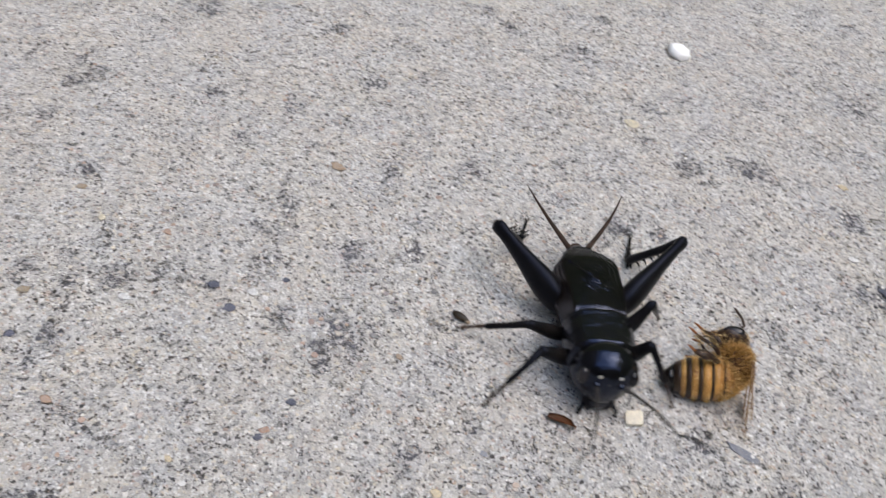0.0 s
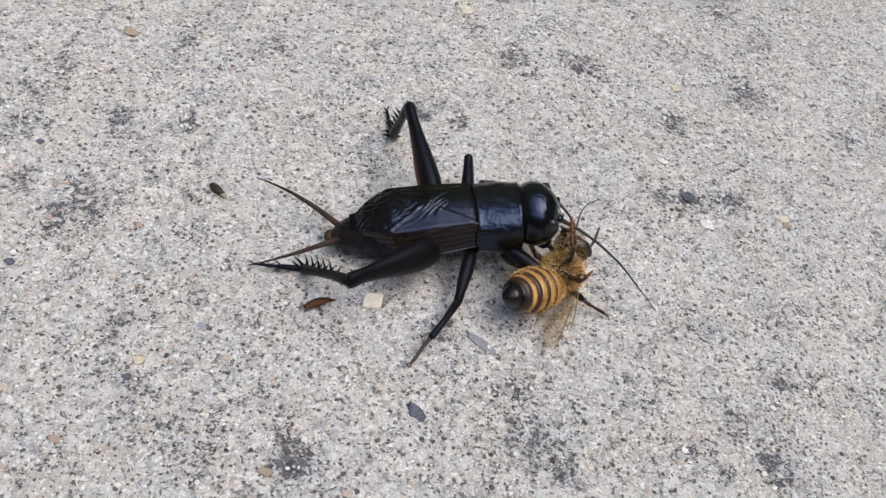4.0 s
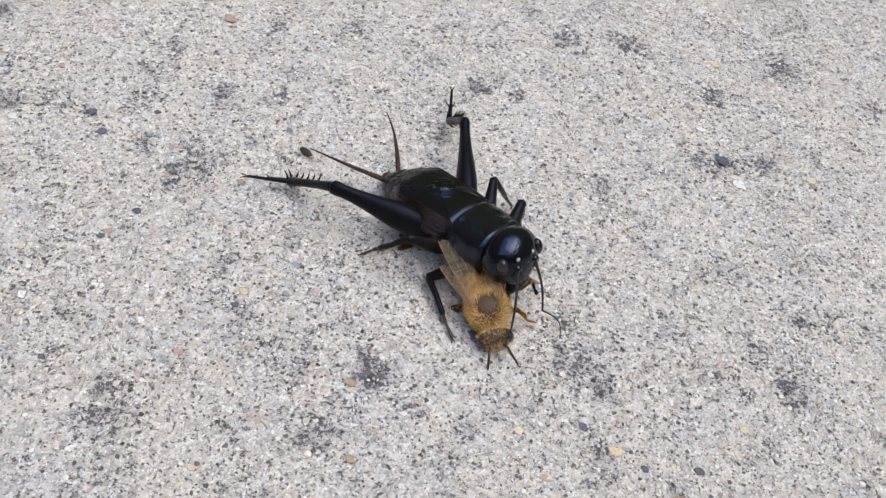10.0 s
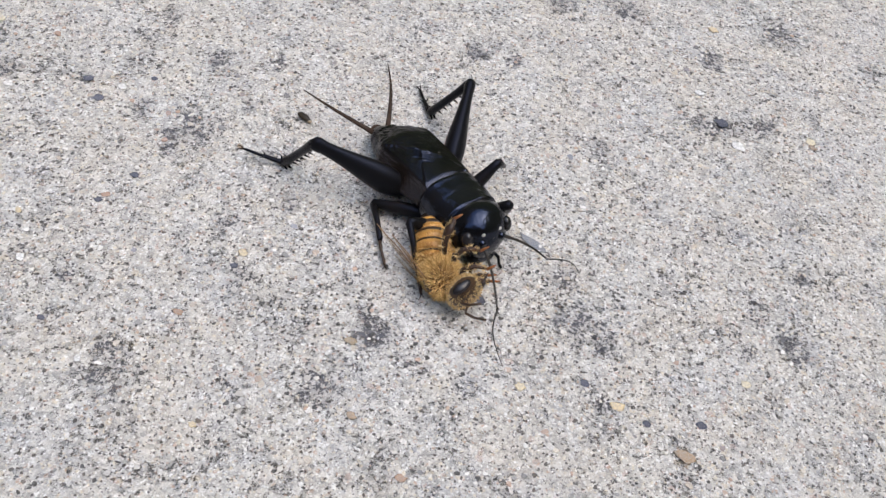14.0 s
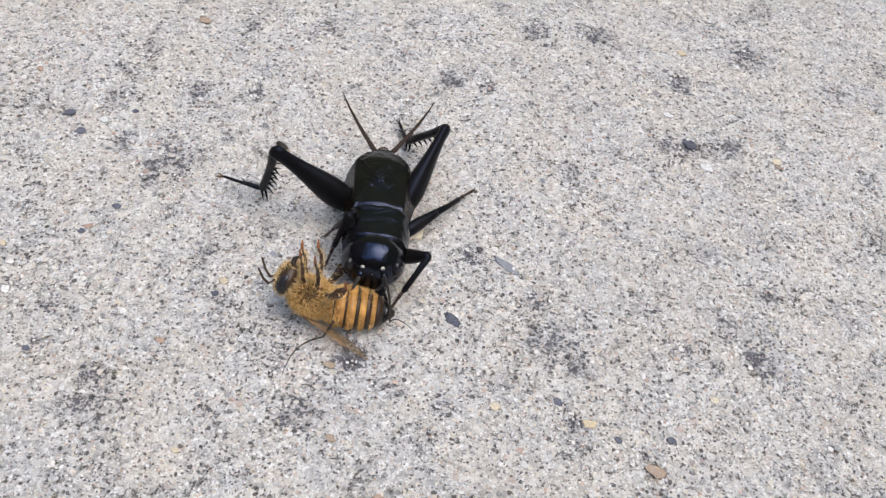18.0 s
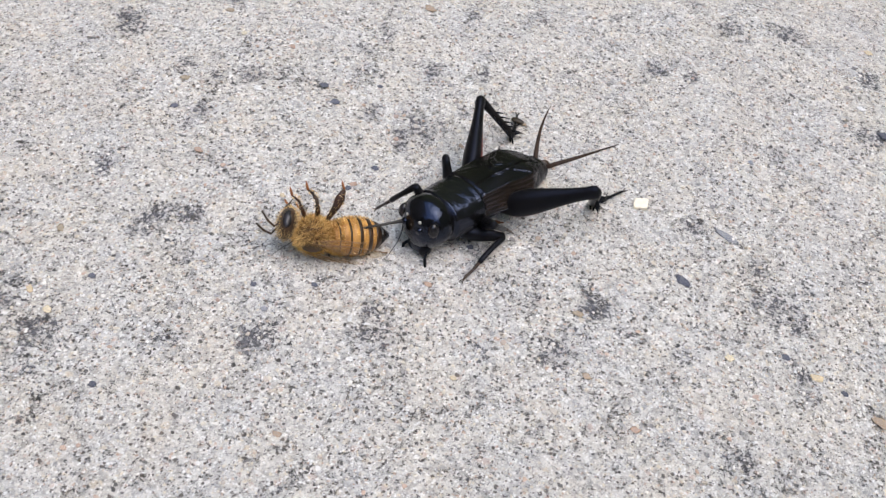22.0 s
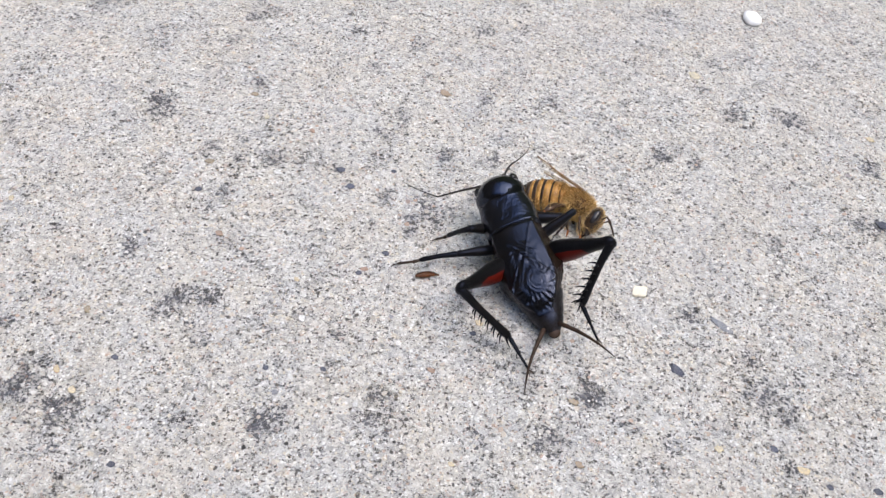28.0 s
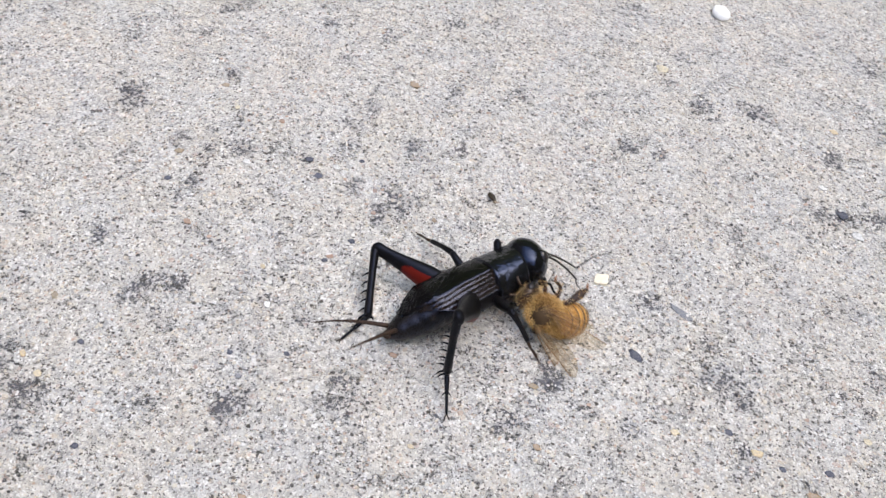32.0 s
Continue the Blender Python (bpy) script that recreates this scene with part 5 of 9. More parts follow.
    walk(moving["right_fore_tibia"], [
        (0, mm(7.58, -6.71, 4.83, -54.6, 36.8, -55.1)), (0.267, mm(8.14, -6.26, 1.88, -3.9, 68.6, 0.4)), (0.5, mm(8.71, -5.81, -1.06, 72, 47.1, 80.8)),
        (1, mm(10.04, -5.61, 1.18, 53.5, 49.1, 56.3)), (1.5, mm(9.02, -6.08, 4.31, 34.8, 33.4, 30.3)), (2, mm(8.88, -6.59, 3.49, 53.5, 54.9, 56.9)),
        (2.5, mm(10.04, -4.27, -0.78, 58.2, 34.1, 59.5)), (3, mm(9.93, -5.45, 3.63, 82.9, 48.9, 95.6)), (3.5, mm(10.85, -2.42, 0.05, 65.4, 31.5, 70.4)),
        (3.733, mm(10.39, -3.88, 0.11, 22, 47.2, 26.4)), (4, mm(9.93, -5.34, 0.18, -23.1, 33.3, -19.2)), (4.5, mm(5.64, -5.99, 6.21, 130.4, 87.2, 131)),
        (6.5, mm(10.38, -5.09, 2.84, 85.1, 58.4, 94.8)), (7, mm(10.05, -3.28, 5.26, 76.6, 61.6, 83.9)), (7.5, mm(10.85, -4.2, 1.58, 140.1, 53.6, 153.1)),
        (8, mm(8.55, -6.98, 2.87, 74.8, 78.8, 77.8)), (8.5, mm(1.09, -5.56, 1.35, 19.7, 49, 19.1)), (9, mm(9.91, -5.31, 3.92, 59.5, 52.6, 64.1)),
        (9.5, mm(1.37, -5.97, 1.77, 33.2, 56.9, 34.2)), (10, mm(2.13, -5.91, -0.51, -30.8, 19.1, -20.6)), (10.267, mm(5.55, -6.34, 0.74, -9.1, 55.5, -1)),
        (10.5, mm(8.97, -6.77, 1.99, 77.6, 66.3, 83.9)), (11, mm(8.08, -7.07, 3.55, 60.6, 54.3, 65.4)), (11.5, mm(7.06, -7.44, 3.67, 38.1, 43.3, 36.9)),
        (12, mm(9.6, -6.18, 1.47, 90.5, 35.3, 115.9)), (12.5, mm(7.92, -7.11, 0.32, 90.3, 45.8, 107.3)), (13, mm(6.04, -6.73, 5.39, 126.5, 64.5, 135.7)),
        (13.5, mm(8.81, -4.59, 5.98, 64.8, 71.1, 68.8)), (14, mm(5.34, -6.85, 5.26, -15.8, 47, -15)), (14.267, mm(5.41, -7.18, 2.61, 56.2, 60.4, 75)),
        (14.5, mm(5.48, -7.51, -0.05, 88.1, 24.3, 126.8)), (14.733, mm(3.21, -6.44, 0.79, 36.2, 45.3, 57.2)), (15, mm(0.93, -5.37, 1.63, -4.4, 13.8, -2.4)),
        (15.267, mm(5.17, -5.76, 1.11, 22.9, 50.6, 31.9)), (15.5, mm(9.42, -6.14, 0.58, 94.2, 51.7, 109)), (17.5, mm(7.14, -5.48, 6.35, 5.6, 83.3, 5.7)),
        (18, mm(5.24, -3.33, 7.49, -60.9, 72.5, -64.5)), (18.5, mm(7.82, -3.62, 6.97, -56.3, 58.9, -60.3)), (19, mm(5.75, -1.71, 7.57, -74.1, 60.5, -81.2)),
        (19.5, mm(6.26, -4.73, 7, -8.5, 53.1, -8.3)), (20, mm(9.89, -0.92, 5.32, -65.9, 61.9, -71.4)), (20.5, mm(8.84, -2.74, 6.54, -51.4, 45.3, -53.1)),
        (21, mm(7.62, -4.36, 6.8, -106.3, 57.2, -119.7)), (21.5, mm(4.55, -5.72, 6.31, -67.2, 37.9, -74.2)), (22, mm(8.06, -3.22, 6.95, -65, 45.5, -71.1)),
        (22.5, mm(3.13, -6.9, 4.03, -68.7, 35, -76.5)), (23, mm(4.76, -3.51, 7.4, -73.8, 47.8, -83.2)), (23.5, mm(4.91, -5.51, 6.54, -71.1, 47, -79.6)),
        (24, mm(4.8, -3.57, 7.39, -84.8, 47.2, -98.9)), (24.5, mm(8.99, -4.76, 5.72, -35.5, 47.7, -35.1)), (26.5, mm(8.26, -0.57, -2.76, -83.1, 34.4, -105.6)),
        (27, mm(4.18, -8.48, 0.72, 5.3, 58.7, 1.8)), (27.5, mm(7.77, -7.58, 2.44, -21.7, 57.1, -25.3)), (28, mm(3.91, -7.42, 0.38, 11.2, 62, 7.8)),
        (28.5, mm(3.15, -5.3, -2.24, 2, 38.5, 0)), (29, mm(9.71, 0.69, -0.31, -45.9, 67.7, -48.2)), (29.5, mm(4.65, -7.04, -0.39, 44.3, 45.2, 46.8)),
        (30, mm(8.15, 0.97, -1.99, -42.5, 53.9, -41.1)), (30.5, mm(4.96, -7.72, 0.76, 60.2, 35.1, 62.8)), (31, mm(3.92, -7.2, -0.14, 60.7, 28.6, 61.4)),
        (31.5, mm(6.59, -4.57, -3.02, 38.6, 35.8, 35.2)), (32, mm(2.28, -0.17, 5.98, 26.9, 48.6, 26.2)),
    ])
    walk(moving["left_mid_femur"], [
        (0, mm(2.2, 2.8, 2, 63.3, -57.1, 111.4)), (0.5, mm(2.2, 2.8, 2, 75, -11.6, 82.1)), (1, mm(2.2, 2.8, 2, 59.1, -28.1, 121.4)),
        (1.5, mm(2.2, 2.8, 2, 57.4, -63.1, 118.5)), (2, mm(2.2, 2.8, 2, 50.6, -39.5, 129.3)), (2.5, mm(2.2, 2.8, 2, 37.4, -39.1, 145)),
        (3, mm(2.2, 2.8, 2, 56.2, -42.8, 121.2)), (3.5, mm(2.2, 2.8, 2, 55.1, -36.2, 124.4)), (4, mm(2.2, 2.8, 2, 81.9, -43.5, 83.6)),
        (4.5, mm(2.2, 2.8, 2, 43.9, -44, 136.3)), (6.5, mm(2.2, 2.8, 2, 64, -4.8, 133.1)), (7, mm(2.2, 2.8, 2, 58.7, -8.5, 138.1)), (7.5, mm(2.2, 2.8, 2, 73.2, 7, 87.8)),
        (8, mm(2.2, 2.8, 2, 72.5, -8.8, 96.3)), (8.5, mm(2.2, 2.8, 2, 71.9, -16.9, 97.3)), (9, mm(2.2, 2.8, 2, 88.4, -45.8, 75.4)),
        (9.5, mm(2.2, 2.8, 2, 66.8, -21, 110.1)), (10, mm(2.2, 2.8, 2, 52.4, -42.4, 126.3)), (10.5, mm(2.2, 2.8, 2, 63.7, -24.7, 114.9)),
        (11, mm(2.2, 2.8, 2, 66.3, -15.8, 114.3)), (11.5, mm(2.2, 2.8, 2, 68.7, -37.2, 103.4)), (12, mm(2.2, 2.8, 2, 72.2, -20, 96.3)),
        (12.5, mm(2.2, 2.8, 2, 69.7, -10.9, 107.7)), (13, mm(2.2, 2.8, 2, 67.9, -25.5, 106)), (13.5, mm(2.2, 2.8, 2, 67.4, -21.6, 108.3)),
        (14, mm(2.2, 2.8, 2, 82, -42.8, 83.1)), (14.5, mm(2.2, 2.8, 2, 74.6, -20.7, 89.3)), (15, mm(2.2, 2.8, 2, 71.9, -23.2, 97.1)),
        (15.5, mm(2.2, 2.8, 2, 68.4, -12.8, 110.5)), (17.5, mm(2.2, 2.8, 2, 56.5, -19.7, 130.6)), (18, mm(2.2, 2.8, 2, 63.2, -5.1, 134.2)),
        (18.5, mm(2.2, 2.8, 2, 64.6, -2.5, 135.9)), (19, mm(2.2, 2.8, 2, 72.4, -1.9, 103.7)), (19.5, mm(2.2, 2.8, 2, 73.3, 1.1, 98.8)), (20, mm(2.2, 2.8, 2, 73.2, 8, 88)),
        (20.5, mm(2.2, 2.8, 2, 73.4, 3.1, 92.2)), (21, mm(2.2, 2.8, 2, 70.6, 9.3, 74.3)), (21.5, mm(2.2, 2.8, 2, 73.6, 5.4, 93)), (22, mm(2.2, 2.8, 2, 93.3, -35.1, 59.1)),
        (22.267, mm(2.2, 2.8, 2, 82.3, -5, 98.8)), (22.5, mm(2.2, 2.8, 2, 93, 25.1, 136.5)), (23, mm(2.2, 2.8, 2, 69.5, -6, 114.2)),
        (23.5, mm(2.2, 2.8, 2, 64.6, -13.1, 120.8)), (24, mm(2.2, 2.8, 2, 73.1, 4, 86.5)), (24.5, mm(2.2, 2.8, 2, 92, -36.3, 62.5)),
        (26.5, mm(2, 2.45, 2.41, 68.7, -10.8, 109.4)), (27, mm(1.93, 1.96, 2.32, 69.7, -7.7, 108.8)), (27.5, mm(1.97, 2.37, 2.37, 74.4, -25.6, 88.5)),
        (28, mm(2.2, 2.78, 2.59, 75.4, -25.5, 86)), (28.5, mm(2.2, 2.8, 2.26, 67, -23.4, 107.2)), (29, mm(2.2, 2.79, 1.95, 66.2, -17.4, 113.5)),
        (29.5, mm(2.11, 2.87, 2, 69.3, -27.7, 103.6)), (30, mm(2.03, 2.93, 2.06, 53.7, -52.7, 125.5)), (30.5, mm(2.2, 2.8, 2, 66.4, -38.1, 107.1)),
        (31, mm(2.2, 2.8, 2, 71.8, -25.6, 97.4)), (31.5, mm(2.2, 2.8, 2, 109, -44.3, 47.8)), (32, mm(2.2, 2.8, 2, 71.7, -56, 100.9)),
    ])
    walk(moving["left_mid_tibia"], [
        (0, mm(1.01, 5.84, 7.04, 123.7, 48.7, 143)), (0.5, mm(3.01, 8.62, 3.21, 110.2, 45.4, 132.6)), (1, mm(-0.56, 7.32, 4.83, 92.2, 45.5, 110.2)),
        (1.5, mm(0.9, 5.18, 7.35, 94.6, 53.1, 108.7)), (2, mm(-0.73, 6.38, 5.82, 98.8, 48.2, 116.9)), (2.5, mm(-1.62, 5.47, 5.78, 115.2, 48.8, 134.9)),
        (3, mm(-0.08, 6.57, 6.07, 84.7, 53.9, 96)), (3.5, mm(-0.53, 6.8, 5.54, 92.3, 50.6, 107.2)), (4, mm(2.69, 7.13, 6.13, 67.9, 72, 72)),
        (4.5, mm(-0.92, 5.78, 6.16, 75.6, 55.3, 84.1)), (5.5, mm(-1.4, 6.47, 4.33, 81.8, 31.4, 119.9)), (6.5, mm(-1.89, 7.16, 2.5, 72.5, 8.8, 148.1)),
        (7, mm(-2.22, 6.76, 2.89, 76.8, 11.1, 143.1)), (7.5, mm(2.42, 8.75, 1.27, 73.1, 36.2, 84.1)), (8, mm(1.55, 8.69, 2.92, 84.4, 39.4, 102.3)),
        (8.5, mm(1.47, 8.49, 3.75, 92.7, 49.1, 108.6)), (9, mm(3.26, 6.84, 6.3, 64.7, 63.8, 69.7)), (9.5, mm(0.28, 8.06, 4.15, 100.1, 50.4, 117)),
        (10, mm(-0.42, 6.37, 6.05, 92.2, 56.2, 104.2)), (10.5, mm(-0.1, 7.74, 4.5, 114, 41.4, 140.3)), (11, mm(-0.17, 8.06, 3.63, 89.3, 28.7, 121.6)),
        (11.5, mm(1.09, 7.45, 5.63, 99.5, 42.9, 122.1)), (12, mm(1.58, 8.4, 4.05, 90.4, 40.7, 111.1)), (12.5, mm(0.41, 8.41, 3.14, 102.4, 32.9, 137.5)),
        (13, mm(0.71, 8.01, 4.58, 90.5, 39.7, 111.9)), (13.5, mm(0.45, 8.09, 4.21, 93.4, 29.4, 128.9)), (14, mm(2.73, 7.17, 6.07, 106.2, 43.2, 130.1)),
        (14.5, mm(2.27, 8.41, 4.12, 101.9, 56.9, 115.1)), (15, mm(1.52, 8.27, 4.36, 79.8, 28.9, 100.2)), (15.5, mm(0.15, 8.28, 3.33, 98.7, 36.7, 127.2)),
        (17.5, mm(-1.48, 7.09, 4.02, 98.9, 25.1, 147.3)), (18, mm(-1.97, 7.08, 2.54, 77.8, 12, 145)), (18.5, mm(-2.11, 6.97, 2.26, 77.6, 12.2, 149.8)),
        (19, mm(0.78, 8.63, 2.2, 78.9, 17.3, 110)), (19.5, mm(1.28, 8.73, 1.88, 79.1, 19.7, 107)), (20, mm(2.41, 8.74, 1.17, 75.6, 28, 90.9)),
        (20.5, mm(1.97, 8.79, 1.67, 75.8, 23.3, 93.2)), (21, mm(3.81, 8.5, 1.03, 71.3, 28.3, 81.4)), (21.5, mm(1.89, 8.77, 1.44, 76.6, 25.5, 94.5)),
        (21.733, mm(3.3, 7.89, 3.45, 135.6, 61, 133.2)), (22, mm(4.72, 7.01, 5.45, -138.4, 41.2, -159.7)), (22.267, mm(1.49, 6.78, 2.45, 122.5, 65.7, 114.1)),
        (22.5, mm(-1.74, 6.54, -0.55, 68.7, 20.8, 74.6)), (23, mm(-0.24, 8.24, 2.62, 90.3, 28.4, 124.3)), (23.5, mm(-0.79, 7.82, 3.36, 96.6, 36.5, 124.6)),
        (24, mm(2.56, 8.77, 1.58, 74.3, 24, 89)), (24.5, mm(4.44, 7.09, 5.55, 86.1, 62.5, 94.6)), (26.5, mm(0.04, 8, 3.53, 75.6, 8.1, 116.7)),
        (27, mm(0.01, 7.59, 3.13, 58.4, -15.7, 127.8)), (27.5, mm(2.11, 7.78, 4.97, 68.9, -13.9, 106.1)), (28, mm(2.57, 8.18, 5.17, 74.5, -6.8, 78.4)),
        (28.5, mm(0.57, 8.07, 4.64, 72.3, -4.1, 100.9)), (29, mm(-0.09, 8.05, 3.73, 72.8, 2.6, 116.4)), (29.5, mm(0.87, 8.03, 4.79, 74.9, 9.9, 109.8)),
        (30, mm(-0.09, 5.89, 6.84, 78.1, 38.6, 97.6)), (30.5, mm(0.81, 7.31, 5.7, 73.3, 1, 98.8)), (31, mm(1.5, 8.16, 4.6, 72.7, -5.4, 96.7)),
        (31.5, mm(5.08, 5.98, 6.19, 62.1, 42.6, 66.8)), (32, mm(1.57, 6.09, 6.98, 72.6, -8.8, 95.7)),
    ])
    walk(moving["right_mid_femur"], [
        (0, mm(2.2, -2.8, 2, -83.6, -29.2, -71.3)), (0.5, mm(2.2, -2.8, 2, -73.6, -7.8, -89.1)), (1, mm(2.2, -2.8, 2, -80.1, -21.1, -71.3)),
        (1.5, mm(2.2, -2.8, 2, -87.5, -38.4, -71.8)), (1.733, mm(2.2, -2.8, 2, -74.4, -15.1, -107.6)), (2, mm(2.2, -2.8, 2, -77, 10.8, -137.3)),
        (2.5, mm(2.2, -2.8, 2, -68.3, -11.5, -112.2)), (3, mm(2.2, -2.8, 2, -75.9, -19.3, -84.2)), (3.5, mm(2.2, -2.8, 2, -77.6, -19.3, -78)),
        (4, mm(2.2, -2.8, 2, -77, 13, -109.7)), (4.5, mm(2.2, -2.8, 2, -63.4, -45, -111.1)), (6.5, mm(2.2, -2.8, 2, -130.6, -29.6, -14.7)),
        (7, mm(2.2, -2.8, 2, 176.9, -49, 1.7)), (7.267, mm(2.2, -2.8, 2, -122.8, -50.9, -46.2)), (7.5, mm(2.2, -2.8, 2, -82.5, -28.2, -73)),
        (8, mm(2.2, -2.8, 2, -84.6, -29.4, -69.4)), (8.5, mm(2.2, -2.8, 2, -86.1, -25.6, -60.8)), (9, mm(2.2, -2.8, 2, -129.5, -42.3, -27.2)),
        (9.5, mm(2.2, -2.8, 2, -75.5, -9.6, -73.6)), (10, mm(2.2, -2.8, 2, -65.1, -32.8, -109.9)), (10.5, mm(2.2, -2.8, 2, -81.6, -27.1, -74)),
        (11, mm(2.2, -2.8, 2, -90.7, -53.2, -76.2)), (11.267, mm(2.2, -2.8, 2, -69.2, -24.9, -118.3)), (11.5, mm(2.2, -2.8, 2, -71.3, 7.5, -146)),
        (11.733, mm(2.2, -2.8, 2, -70.2, -19.9, -115)), (12, mm(2.2, -2.8, 2, -87.9, -43, -74.4)), (12.5, mm(2.2, -2.8, 2, -81.9, -22.3, -67.4)),
        (13, mm(2.2, -2.8, 2, -72.7, -41.9, -97.4)), (13.5, mm(2.2, -2.8, 2, -120, -66.5, -51.5)), (13.733, mm(2.2, -2.8, 2, -71.7, -35.7, -116.2)),
        (14, mm(2.2, -2.8, 2, -70.5, 5.7, -141.4)), (14.5, mm(2.2, -2.8, 2, -69.1, -22.8, -104)), (14.733, mm(2.2, -2.8, 2, -101.8, -57.4, -75.8)),
        (15, mm(2.2, -2.8, 2, 175.8, -57, 2.8)), (15.267, mm(2.2, -2.8, 2, -116.8, -47.9, -47.2)), (15.5, mm(2.2, -2.8, 2, -81.7, -19.2, -61.8)),
        (17.5, mm(2.2, -2.8, 2, -126.5, -40.5, -27.9)), (18, mm(2.2, -2.8, 2, 178.3, -65.4, 1.4)), (18.5, mm(2.2, -2.8, 2, 157.8, -60.3, 16.2)),
        (19, mm(2.2, -2.8, 2, -164.8, -73.1, -13.3)), (19.5, mm(2.2, -2.8, 2, -131.7, -73.8, -43.5)), (20, mm(2.2, -2.8, 2, -104.8, -54.5, -60.3)),
        (20.5, mm(2.2, -2.8, 2, 162.9, -57.7, 11.9)), (21, mm(2.2, -2.8, 2, -130, -66.7, -42.1)), (21.5, mm(2.2, -2.8, 2, -99.4, -72.7, -74.9)),
        (22, mm(2.2, -2.8, 2, -71.4, -72.4, -104.3)), (22.5, mm(2.2, -2.8, 2, -76.2, -47.5, -93.3)), (23, mm(2.2, -2.8, 2, -85.8, -71.9, -88.8)),
        (23.5, mm(2.2, -2.8, 2, -87.3, -53.1, -80.3)), (24, mm(2.2, -2.8, 2, -93.5, -80.2, -83.5)), (24.5, mm(2.2, -2.8, 2, -52.6, -51.2, -124.5)),
        (26.5, mm(2, -3.08, 1.54, -18.5, -25.3, -169.5)), (27, mm(1.93, -3.51, 1.16, -46, -21.3, -147.6)), (27.5, mm(1.97, -3.12, 1.3, -85.9, -31.5, -72.8)),
        (28, mm(2.2, -2.7, 1.42, -75.5, -9, -79.6)), (28.5, mm(2.2, -2.77, 1.73, -77, 11, -118.8)), (28.733, mm(2.2, -2.79, 1.88, -60.3, 18.4, -74.4)),
        (29, mm(2.2, -2.8, 2.05, -45.1, 13.3, -29.3)), (29.5, mm(2.29, -2.73, 2.05, -70.6, 12.7, -77.6)), (29.733, mm(2.33, -2.7, 2.05, -25.8, 49, -29.5)),
        (30, mm(2.37, -2.66, 2.04, 40.4, 31.4, 40)), (30.167, mm(2.32, -2.71, 2.04, -12.3, 52.2, -26.6)), (30.333, mm(2.26, -2.75, 2.03, -57.3, 25.2, -85.6)),
        (30.5, mm(2.2, -2.8, 2, -65.5, -17.4, -115)), (31, mm(2.2, -2.8, 2, -64.3, -9.7, -125.2)), (31.5, mm(2.2, -2.8, 2, -83.5, 20, -123)),
        (32, mm(2.2, -2.8, 2, -72.4, -3.7, -100.4)),
    ])
